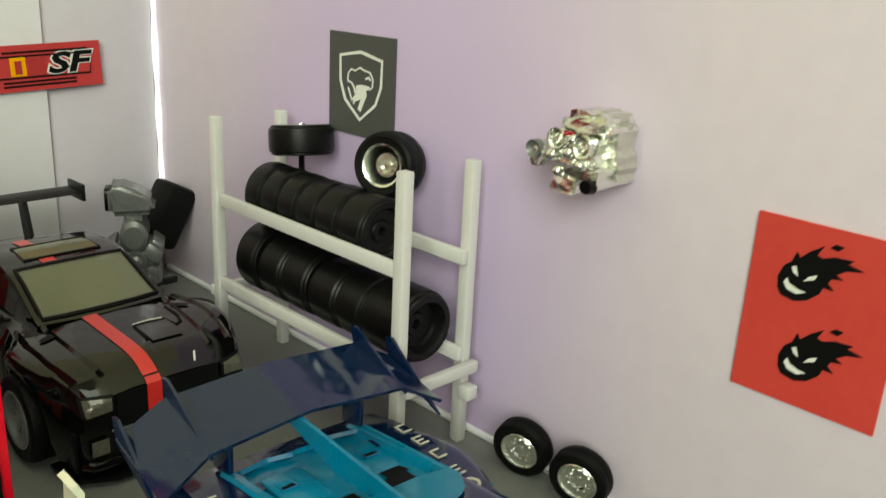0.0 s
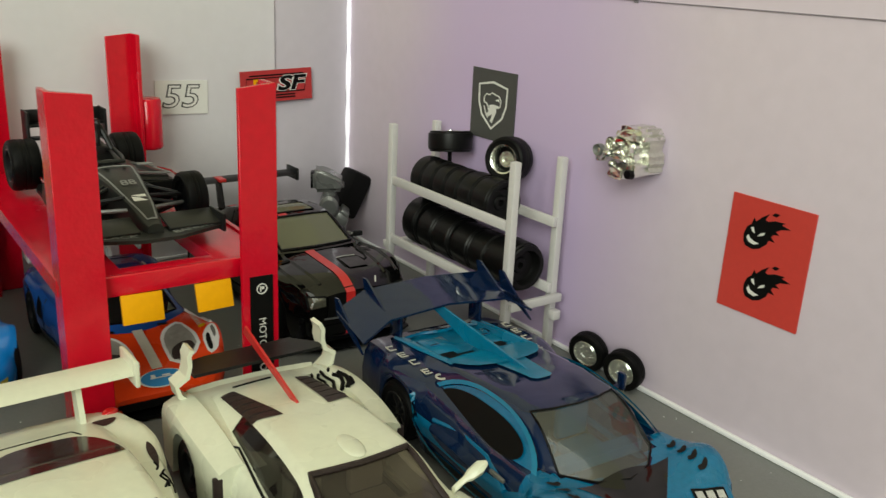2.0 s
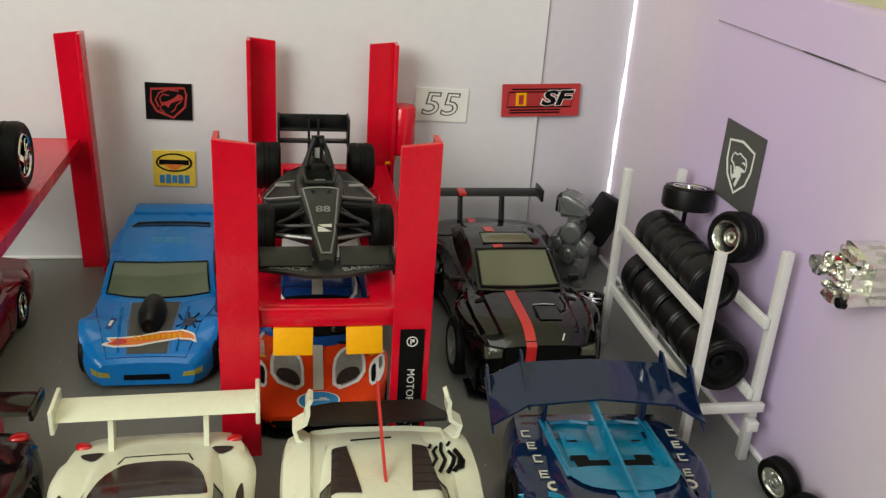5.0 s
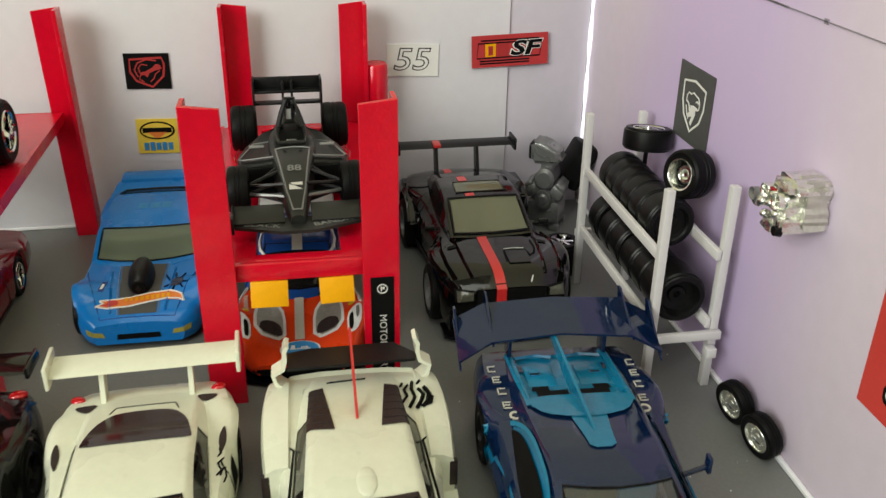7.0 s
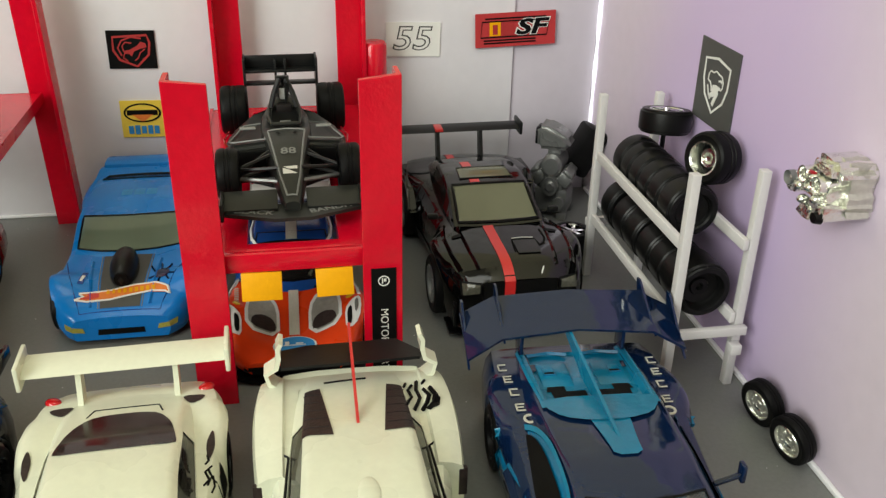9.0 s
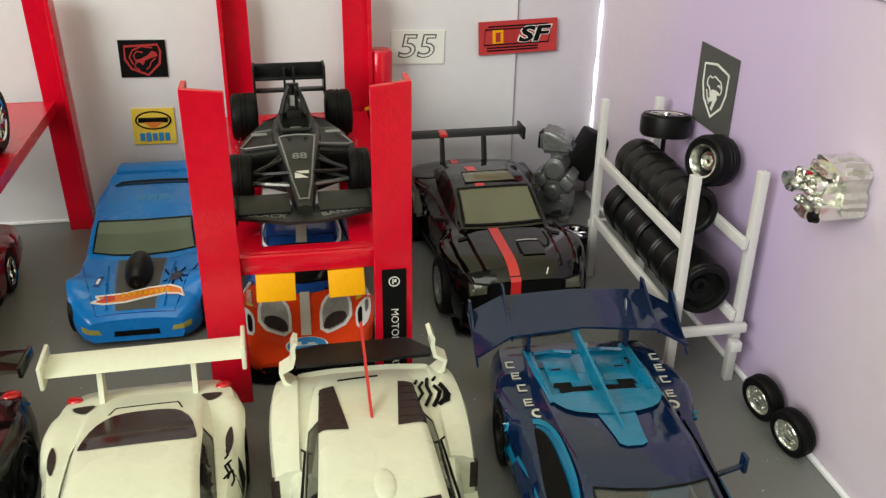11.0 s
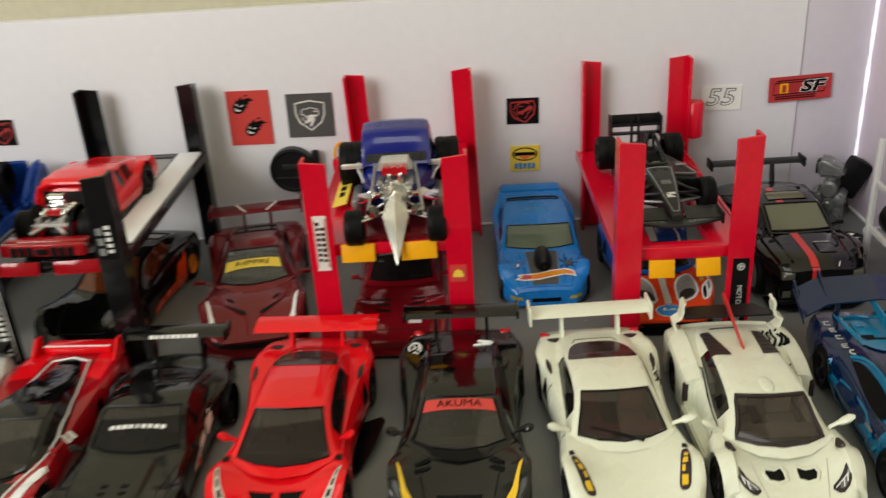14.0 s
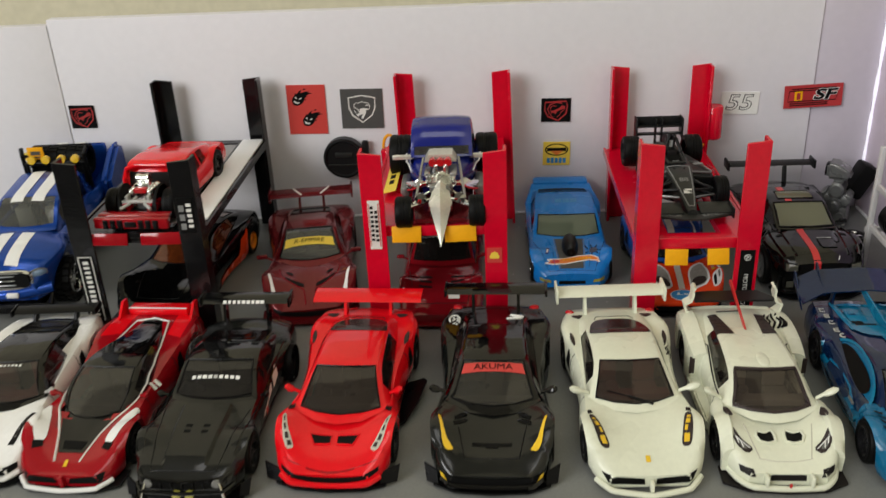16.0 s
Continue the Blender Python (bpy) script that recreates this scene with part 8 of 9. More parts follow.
for sx in (-1, 1):
    part("rear_fender", rough_fender(sh, sx), "black_paint", car)
    part("bonnet_rib", line_on(sh, [(sx * 8.8, sh.y(0.04)), (sx * 9.6, sh.y(0.12)), (sx * 10.2, sh.y(0.27))], 0.55, -0.1), "black_paint", car)
    part("fender_crest", line_on(sh, [(sx * 12.6, sh.y(0.05)), (sx * 13.8, sh.y(0.12)), (sx * 14.2, sh.y(0.22)), (sx * 13.2, sh.y(0.31))], 0.8, -0.3), "black_paint", car)
    part("bonnet_gill", inlay(sh, [(sx * x, sh.y(q)) for x, q in ((9.6, 0.215), (12.4, 0.205), (12.6, 0.222), (9.8, 0.235))], 0.25, 5, 3, 1), "print_black", car)
    lamp = part("headlight", front_patch(sh, [(sx * 8.8, 11.6), (sx * 13.4, 11.4), (sx * 13.4, 14.4), (sx * 8.8, 14.2)], (8, 5), 0.4), "print_black", car)
    part("lens", front_patch(sh, [(sx * 9.2, 11.9), (sx * 13.0, 11.8), (sx * 13.0, 14.1), (sx * 9.2, 13.9)], (8, 5), 0.62), "lamp_smoke", lamp)
    part("lower_lamp", front_patch(sh, [(sx * 10.0, 5.4), (sx * 12.6, 5.4), (sx * 12.6, 7.8), (sx * 10.0, 7.8)], (5, 4), 0.6), "lamp_smoke", car)
    part("bumper_blade", box(bmesh.new(), sx * 14.2, sh.y(0.035), 6.0, 0.7, 3.4, 6.4, 0.25), "black_plastic", car)
grille(car, sh, 17, 11.4, 5.4)
part("grille_lip", front_band(sh, 9.4, 8.2, 8.6, 0.55, 0.4, 0.36), "gunmetal", car)
part("lower_grille", front_band(sh, 9.0, 5.4, 5.6, 2.6, 2.2, 0.2), "print_black", car)
part("bumper_lip", front_lip(sh, 13.4, 3.4, 3.8, 0.7, 0.6), "black_paint", car)
part("nose_badge", line_on(sh, [(5.0, sh.y(0.012)), (5.7, sh.y(0.03))], 0.16, 0.1), "print_white", car)
add_splitter(car, sh, "black_plastic", 1.6, 15.5, 1.0)
wing = add_wing(car, 32, 26.2, 34, 5.4, "satin_black", 18.4, end=(7, 3.6), stay_x=0.36)
part("stripe", box(bmesh.new(), -6, 31.2, 26.6, 2.2, 4.6, 0.9, 0.2), "flag_red", wing)
add_mirror(car, 12.6, sh.y(0.37), 18.0, "satin_black", 3.0, 0.6)

# maroon coupe with a yellow screen strip
sh = super_shape(72, 32)
car = make_car("toy_car", at(-111.6, -49.0, 0, 0, 0, 9), sh, "metallic maroon toy sports coupe with a yellow windscreen strip", "maroon", "back row of cars", "glass_pale", "dark_rim", 6, k=0.95)
dress(car, sh, "maroon", bonnet=None)
strip = part("windscreen_strip", patch(sh, [(-8.8, sh.y(0.40)), (8.8, sh.y(0.40)), (8.2, sh.y(0.445)), (-8.2, sh.y(0.445))], (12, 5), 0.16), "yellow_paper", car)
lt = letters("R-EMPIRE", 1.9)
bmesh.ops.transform(lt, matrix=Matrix(((0.95, 0.22, 0, 0), (0, 1, 0, 0), (0, 0, 1, 0), (0, 0, 0, 1))), verts=lt.verts)
part("lettering", drape(sh, lt, 0, sh.y(0.423), 0, 0.3, 0.8), "print_black", strip)
for q in both([(10.6, sh.y(0.07)), (12.4, sh.y(0.062)), (12.6, sh.y(0.11)), (14.0, sh.y(0.205)), (13.2, sh.y(0.21)), (11.6, sh.y(0.11))]):
    part("headlight", inlay(sh, q, 0.16, 6, 3, 1), "gloss_white", car)
part("intake", front_band(sh, 12.0, 3.6, 5.2, 1.8, 1.2, 0.2), "print_black", car)
for sx in (-1, 1):
    part("vent", inlay(sh, [(sx * x, sh.y(q)) for x, q in ((1.8, 0.135), (4.6, 0.150), (8.4, 0.185), (8.6, 0.205), (5.0, 0.178), (2.2, 0.160))], 0.16, 6, 3, 1), "print_black", car)
    part("vent", inlay(sh, [(sx * x, sh.y(q)) for x, q in ((5.6, 0.215), (8.0, 0.235), (7.8, 0.25), (5.8, 0.235))], 0.16, 5, 3, 1), "print_black", car)
    part("bonnet_crease", line_on(sh, [(sx * 1.4, sh.y(0.03)), (sx * 2.0, sh.y(0.12)), (sx * 9.4, sh.y(0.20)), (sx * 10.4, sh.y(0.27))], 0.24, 0.0), "dark_red", car)
add_splitter(car, sh, "maroon", 2.0, 16, 1.2)
wing = add_wing(car, 34, 18.6, 31, 7.4, "maroon", 12.6, end=(8, 4), stay_x=0.3)
for sx in (-1, 1):
    p = part("wing_line", box(bmesh.new(), 0, 0, 0, 0.8, 6.4, 0.3, 0.1), "print_white", wing)
    p.matrix_basis = at(sx * 5.4, 34.0, 19.15, 6, 0, sx * -32)
add_mirror(car, 12.8, sh.y(0.34), 12.4, "maroon", 4.2, 1.6)

# dark red car under the second red lift
sh = Shape(73, 31, axles=(0.20, 0.78), R=5.4, **{**MUSCLE, "centre": [(0, 4.6), (0.03, 6.4), (0.1, 8.4), (0.2, 9.8), (0.36, 11.6), (0.6, 12.2), (0.8, 13.0), (1, 12.0)], "shoulder": [(0, 4.6), (0.03, 6.0), (0.1, 8.0), (0.2, 11.0), (0.4, 11.0), (0.6, 12.0), (0.8, 12.8), (1, 11.0)]})
car = make_car("toy_car", at(-66.0, -54.5, 0, 0, 0, 1), sh, "deep red toy sports car parked under the lift", "dark_red", "back row of cars", "glass_dark", "chrome", 5, k=0.87)
dress(car, sh, "dark_red", intakes=False, bonnet=(0.8, 0.06, 0.31))
for s in (0.16, 0.20, 0.24):
    part("vent", patch(sh, [(-8, sh.y(s)), (-3.4, sh.y(s)), (-3.4, sh.y(s + 0.015)), (-8, sh.y(s + 0.015))], (5, 2)), "print_black", car)
    part("vent", patch(sh, [(8, sh.y(s)), (3.4, sh.y(s)), (3.4, sh.y(s + 0.015)), (8, sh.y(s + 0.015))], (5, 2)), "print_black", car)
for q in ([(2.6, sh.y(0.085)), (6.6, sh.y(0.085)), (6.6, sh.y(0.115)), (2.6, sh.y(0.115))],):
    part("number_panel", patch(sh, q, (5, 3)), "print_white", car)
part("badge", box(bmesh.new(), 4.0, -36.2, 5.8, 1.2, 0.5, 1.8, 0.1), "lamp_yellow", car)
add_splitter(car, sh, "dark_red", 1.6, 15.4, 1.4)
add_mirror(car, 13.2, sh.y(0.42), 11.8, "dark_red", 3.2, 1.4)

# black and orange car under the black lift
sh = super_shape(74, 33)
car = make_car("toy_car", at(-153.5, -49.5, 0, 0, 0, -5), sh, "black toy hypercar with orange sills and orange spoked wheels", "black_paint", "back row of cars", "glass_orange", "orange_rim", 10, k=0.92)
dress(car, sh, "black_paint")
part("sill", side_patch(sh, 1, [(0.34, 0.0), (0.68, 0.0), (0.68, 0.4), (0.34, 0.35)], (14, 3), 0.3), "orange", car)
part("door_panel", side_patch(sh, 1, [(0.56, 0.1), (0.70, 0.1), (0.72, 0.85), (0.64, 0.8)], (8, 6), 0.35), "orange", car)
add_splitter(car, sh, "black_plastic", 2.0, 16, 1.0)

# ---- blue pickup truck ----
TR = dict(width=[(0, 0.66), (0.012, 0.78), (0.03, 0.86), (0.07, 0.94), (0.13, 0.985), (0.2, 0.98), (0.32, 0.92), (0.5, 0.90), (0.66, 0.91), (0.8, 0.97), (1, 0.93)],
          shoulder=[(0, 15.6), (0.02, 18.6), (0.05, 20.4), (0.10, 22.2), (0.2, 23.2), (0.3, 22.6), (0.6, 22.4), (0.8, 24.2), (1, 24.6)], centre=[(0, 20.4), (0.02, 22.6), (0.05, 24.2), (0.10, 25.2), (0.2, 25.8), (0.3, 25.6), (0.70, 22.8), (0.75, 17.0), (0.97, 17.0), (1, 22.0)],
          roof=[(0.25, 24.4), (0.33, 28.4), (0.39, 32.0), (0.43, 33.2), (0.66, 33.6), (0.71, 33.0), (0.745, 22.0)], belt=[(0.25, 13.0), (0.5, 13.4), (0.745, 13.2)], top=[(0.25, 12.6), (0.40, 11.4), (0.70, 11.4), (0.745, 11.6)])
sh = Shape(86, 33, axles=(0.19, 0.80), R=8.2, clear=9.5, bow=4.2, tail_bow=0.2, arch=1.6, fender=2.0, **TR)
car = make_car("toy_truck", at(-207.0, -40.2, 2.2, 5, 0, 3), sh, "metallic blue toy pickup with white stripes and off-road tyres", "truck_blue", "back row of cars", "glass_pale", "chrome", 8, seat_mat="interior_tan", wheel_w=7.0, inset=-1.5, cab=dict(wind=(0.08, 0.36), rear=(0.86, 0.97), side=(0.2, 0.86), pillar=0.55), k=0.88)
for x0, x1 in ((-6.4, -1.6), (1.6, 6.4)):
    for sa, sb in ((0.03, 0.25), (0.40, 0.70)):
        part("stripe", patch(sh, [(x0, sh.y(sa)), (x1, sh.y(sa)), (x1, sh.y(sb)), (x0, sh.y(sb))], (5, 14), 0.2), "gloss_white", car)
GR = [(11.0 * math.copysign(abs(math.cos(a)) ** 0.5, math.cos(a)), 18.2 + 3.5 * math.copysign(abs(math.sin(a)) ** 0.6, math.sin(a))) for a in [2 * math.pi * k / 40 for k in range(40)]]
part("grille", sheet(bmesh.new(), [(x * 0.97, z) for x, z in GR], 2.6), "print_black", car).matrix_basis = at(0, -41.0, 0)
part("grille_frame", tube([(x, -43.6 + 0.012 * x * x, z) for x, z in GR], 0.75, 8, True), "chrome", car)
for z in (16.4, 18.2, 20.0):
    part("grille_bar", tube([(x, -43.7 + 0.012 * x * x, z) for x in (-10.0, -5, 0, 5, 10.0)], 0.34, 6), "chrome" if z == 18.2 else "gunmetal", car)
part("bumper", tube([(x, -43.8 + 0.018 * x * x, 12.6) for x in (-16, -12, -8, -4, 0, 4, 8, 12, 16)], 2.1, 12), "truck_blue", car)
for x in (-4.0, 4.0):
    part("stripe", box(bmesh.new(), x, -45.4, 13.2, 4.4, 1.4, 2.0, 0.6), "gloss_white", car)
part("bull_bar", rod(rod(rod(bmesh.new(), (-17, -46, 9.0), (17, -46, 9.0), 0.9), (-17, -46, 9), (-16, -40, 11), 0.9), (17, -46, 9), (16, -40, 11), 0.9), "black_plastic", car)
for sx in (-1, 1):
    lens = bmesh.new()
    bmesh.ops.create_uvsphere(lens, u_segments=20, v_segments=12, radius=1, matrix=Matrix.Translation((sx * 12.2, sh.y(0.045), 18.6)) @ Matrix.Rotation(radians(sx * 38), 4, "Z") @ Matrix.Diagonal((3.6, 1.7, 1.9, 1)))
    lamp = part("headlight", lens, "blue_lens", car)
    part("lamp_edge", tube([(sx * (12.2 + 3.7 * math.cos(a) * 0.79), sh.y(0.045) - 1.0 + 3.7 * math.cos(a) * 0.6, 18.6 + 2.0 * math.sin(a)) for a in [2 * math.pi * k / 20 for k in range(20)]], 0.28, 6, True), "gunmetal", lamp)
    part("fog_lamp", lathe(bmesh.new(), [(0.01, -1), (1.5, -0.8), (1.6, 0.8)], 14, "y", Matrix.Translation((sx * 7, -46.2, 7.6))), "lamp_yellow", car)
    part("exhaust_stack", rod(rod(bmesh.new(), (sx * 12.8, sh.y(0.76), 20), (sx * 12.8, sh.y(0.76), 38), 0.9), (sx * 12.8, sh.y(0.76), 37.6), (sx * 13.6, sh.y(0.785), 40), 0.9), "black_plastic", car)
bar = part("roll_bar", rod(rod(rod(bmesh.new(), (-11.5, sh.y(0.755), 23), (-11.5, sh.y(0.755), 34.4), 0.8), (11.5, sh.y(0.755), 23), (11.5, sh.y(0.755), 34.4), 0.8), (-11.5, sh.y(0.755), 34.4), (11.5, sh.y(0.755), 34.4), 0.8), "black_plastic", car)
for x in (-9, -3.2, 3.2, 9):
    part("roof_lamp", lathe(bmesh.new(), [(0.01, -1.0), (1.7, -0.8), (1.7, 0.8), (0.01, 1.0)], 16, "y", Matrix.Translation((x, sh.y(0.75), 36.0))), "lamp_yellow", bar)
part("bed_floor", boxes((0, sh.y(0.87), 17.4, 27, 22, 1.0), bevel=0.3), "truck_blue", car)
for sx in (-1, 1):
    bm = sheet(bmesh.new(), [(-11, 12), (10, 12), (12.0, 18), (12.2, 30.0), (11.2, 33.2), (8.6, 34.8), (5.0, 34.2), (-3, 30.4), (-11, 26.0)], 4.4)
    bmesh.ops.bevel(bm, geom=list(bm.edges), offset=1.7, segments=4, affect="EDGES")
    part("bed_side", bm, "truck_blue", car, "", 60).matrix_basis = at(sx * 14.6 + 2.2, sh.y(0.87), 0, 0, 0, 90)
gate = part("tailgate", boxes((0, sh.y(0.985), 24, 29, 3.0, 20), bevel=1.3), "truck_blue", car)
for x in (-4.0, 4.0):
    part("stripe", box(bmesh.new(), x, sh.y(0.985), 34.1, 4.8, 2.2, 0.5, 0.15), "gloss_white", gate)
for x in (-5.8, 5.8):
    share("spare_tyre", knobby_tyre(6.4, 11.4), car, at(x, sh.y(0.85), 32.0))
part("yellow_plate", box(bmesh.new(), -7.4, sh.y(0.772), 38.2, 6.6, 0.7, 5.4, 0.3), "yellow_card", car, "yellow plate with a dark print")
part("plate_print", boxes((-7.4, sh.y(0.772) - 0.4, 38.4, 4.0, 0.2, 1.6), (-7.4, sh.y(0.772) - 0.4, 36.6, 3.0, 0.2, 0.6)), "print_grey", car)
part("lamp_bar", rod(bmesh.new(), (-12.4, sh.y(0.75) + 0.8, 34.0), (12.4, sh.y(0.75) + 0.8, 34.0), 0.9, 10), "black_plastic", car)
add_mirror(car, 14.0, sh.y(0.36), 25.0, "truck_blue", 4.0, 1.0)
for o in car.children:
    for c in o.children:
        if o.name.startswith("wheel") and c.name.startswith("tyre"):
            c.data = knobby_tyre(8.8, 7.4)

# ---- open-wheel racing car on the red lift ----
F1 = thing("toy_racing_car", at(9.5, -48.6, 29.0, 0, 0, 1) @ Matrix.Scale(0.89, 4), "black open-wheel toy racing car with grey lines and the number 88", "toy car", "cars on lifts")
tub = Shape(62, 14, axles=(), R=1, clear=2.2, arch=0.1, soft=0.03,
            width=[(0, 0.20), (0.05, 0.30), (0.2, 0.46), (0.36, 0.68), (0.42, 0.80), (0.6, 0.8), (0.8, 0.56), (1, 0.36)],
            shoulder=[(0, 4.0), (0.1, 6.6), (0.3, 9.3), (0.45, 10.2), (0.55, 10.4), (0.65, 9.6), (0.8, 8.0), (1, 6.0)], centre=[(0, 4.4), (0.1, 7.2), (0.3, 9.9), (0.43, 10.8), (0.47, 9.2), (0.56, 9.4), (0.60, 13.0), (0.66, 14.4), (0.72, 12.6), (0.9, 9.0), (1, 7.0)])
part("tub", body_shell(tub, 60), "slate_plastic", F1)
cockpit = part("cockpit", inlay(tub, [(x, tub.y(q)) for x, q in ((-2.6, 0.435), (2.6, 0.435), (3.1, 0.50), (2.8, 0.59), (1.6, 0.61), (-1.6, 0.61), (-2.8, 0.59), (-3.1, 0.50))], 0.12, 6, 3, 1), "print_black", F1)
part("cockpit_rim", tube([(x, tub.y(q), 11.2 + up) for x, q, up in ((-2.9, 0.44, 0), (2.9, 0.44, 0), (3.5, 0.50, 0.3), (3.3, 0.59, 1.0), (-3.3, 0.59, 1.0), (-3.5, 0.50, 0.3))], 0.5, 8, True), "slate_plastic", cockpit)
part("seat_back", box(bmesh.new(), 0, tub.y(0.585), 11.6, 3.6, 1.2, 2.6, 0.5), "interior", cockpit)
part("steering_wheel", box(bmesh.new(), 0, tub.y(0.475), 10.6, 2.4, 0.5, 1.3, 0.2), "gunmetal", cockpit)
for sx in (-1, 1):
    part("roll_hoop", tube([(sx * 3.0, tub.y(0.575), 12.2), (sx * 2.0, tub.y(0.60), 15.2), (sx * 0.7, tub.y(0.62), 18.0)], 0.62, 8), "satin_black", F1)
    part("windshield_mark", inlay(tub, [(sx * x, tub.y(q)) for x, q in ((1.2, 0.375), (1.9, 0.392), (2.3, 0.382), (1.7, 0.365))], 0.2, 4, 2, 0), "print_black", F1)
part("nose_edge", line_on(tub, [(x, tub.y(q)) for x, q in ((-3.9, 0.415), (-3.0, 0.28), (-1.9, 0.12), (-0.9, 0.03), (0.9, 0.03), (1.9, 0.12), (3.0, 0.28), (3.9, 0.415), (0, 0.425), (-3.9, 0.415))], 0.2, 0.08), "grey_line", F1)
part("airbox", boxes((0, tub.y(0.67), 14.2, 2.6, 6.0, 5.0), bevel=1.1), "satin_black", F1)
part("airbox_mouth", box(bmesh.new(), 0, tub.y(0.618), 14.6, 1.8, 0.6, 2.6, 0.25), "clear_lens", F1)
part("engine_fin", sheet(bmesh.new(), [(-8, 0), (12, -6.5), (12, -1.0), (-2, 4.2), (-8, 4.6)], 0.6), "satin_black", F1).matrix_basis = at(0.3, tub.y(0.72), 13.0, 0, 0, 90)
part("camera_pod", boxes((0, tub.y(0.64), 18.0, 3.0, 1.2, 0.7), (0, tub.y(0.64), 17.2, 0.5, 1.0, 1.4), bevel=0.2), "satin_black", F1)
for sx in (-1, 1):
    top = [(3.2, -9.5), (12.4, -8.4), (13.4, -3.0), (12.6, 4.0), (8.0, 13.0), (4.6, 24.0), (3.0, 24.0)]
    bm = plate(bmesh.new(), [(sx * x, y) for x, y in top], 2.0, 7.4)
    for v in bm.verts:
        if v.co.z > 5:
            v.co.z -= max(0, v.co.y) * 0.14 + max(0, abs(v.co.x) - 8) * 0.3
            v.co.x *= 0.96
    bmesh.ops.bevel(bm, geom=list(bm.edges), offset=1.0, segments=3, affect="EDGES")
    part("side_pod", bm, "slate_plastic", F1)
    part("pod_mouth", box(bmesh.new(), sx * 8.0, -9.2, 5.4, 7.6, 0.8, 4.2, 0.4), "print_black", F1)
    ring = [(sx * x, y) for x, y in ((4.6, -8.0), (11.4, -6.6), (12.2, -5.4), (9.0, 3.6), (4.8, 4.4))]
    part("pod_line", tube([(x, y, 9.45 - max(0, y) * 0.14 - max(0, abs(x) - 8) * 0.3) for x, y in ring], 0.2, 5, True), "grey_line", F1)
    part("pod_mark", box(bmesh.new(), sx * 8.2, -0.6, 9.5, 3.4, 1.5, 0.3, 0.1), "grey_line", F1)
    part("pod_edge", tube([(sx * 12.6, -8.0, 8.2), (sx * 13.2, -3.0, 8.0), (sx * 12.4, 3.4, 7.4)], 0.25, 6), "deep_red", F1)
    for y0, z0, y1, z1, mt in ((-20.4, 7.6, -17.6, 6.4, "satin_black"), (-13.2, 8.4, -16.4, 6.4, "satin_black"), (-20.0, 5.2, -17.8, 4.2, "satin_black"), (-13.0, 5.4, -16.2, 4.2, "satin_black"), (-22.6, 5.6, -18.8, 5.0, "gunmetal"), (-11.0, 9.0, -15.6, 5.2, "satin_black")):
        part("wishbone", tube([(sx * 2.2, y0, z0), (sx * 9.8, y1, z1)], 0.42, 6), mt, F1)
    for y, r, w in ((-17, 5.4, 4.6), (24.5, 5.9, 6.4)):
        add_wheel(F1, sx * (12.2 if y < 0 else 11.6), y, r, w, "dark_rim", 6)
bm = bmesh.new()
fw = [(-13.4, -25.4), (-13.0, -31.0), (-3.5, -34.5), (3.5, -34.5), (13.0, -31.0), (13.4, -25.4), (3.0, -27.5), (-3.0, -27.5)]
plate(bm, fw, 2.2, 0.7)
wing = part("front_wing", bm, "slate_plastic", F1)
for sx in (-1, 1):
    part("end_plate", box(bmesh.new(), sx * 13.4, -28.4, 3.4, 0.6, 7.4, 3.6, 0.15), "satin_black", wing)
    part("flap", box(bmesh.new(), 0, 0, 0, 10.4, 6.4, 0.5, 0.15), "slate_plastic", wing).matrix_basis = at(sx * 8.0, -27.6, 3.9, 13, 0, 0)
for txt, x, turn in (("BLACK", -7.4, 14), ("BANDIT", 7.4, -14)):
    lt = letters(txt, 1.7, 0.05)
    bmesh.ops.rotate(lt, cent=(0, 0, 0), matrix=Matrix.Rotation(radians(-turn), 3, "Z"), verts=lt.verts)
    bmesh.ops.translate(lt, vec=(x, -31.2, 3.05), verts=lt.verts)
    part("lettering", lt, "grey_line", wing)
part("number", drape(tub, letters("88", 2.2, 0.06), 0, tub.y(0.25), 0, 0.2), "grey_line", F1)
bm = bmesh.new()
for q in ([(-1.3, 1.0), (1.5, 1.3), (1.5, 0.2), (-0.2, 0.0)], [(-1.4, 0.6), (-0.2, -0.2), (1.4, -1.3), (-1.4, -1.3)]):
    bm.faces.new([bm.verts.new((x, y, 0)) for x, y in q])
part("emblem", drape(tub, bm, 0, tub.y(0.145), 0, 0.2), "print_white", F1)
wing = part("rear_wing", boxes((0, 31.4, 13.6, 17.4, 3.2, 0.7), (0, 32.6, 15.4, 17.4, 0.6, 3.4), (0, 31.4, 10.4, 17.4, 2.6, 0.7), bevel=0.2), "satin_black", F1)
for sx in (-1, 1):
    part("end_plate", box(bmesh.new(), sx * 8.8, 31.6, 13.0, 0.6, 6.0, 8.0, 0.2), "satin_black", wing)
    part("wing_stay", box(bmesh.new(), sx * 1.2, 31.5, 11.0, 0.6, 2.4, 10.5, 0.15), "satin_black", wing)
part("floor_plate", plate(bmesh.new(), [(-12, -9), (-3, -16), (3, -16), (12, -9), (11, 16), (6, 30), (-6, 30), (-11, 16)], 1.4, 0.7), "satin_black", F1)

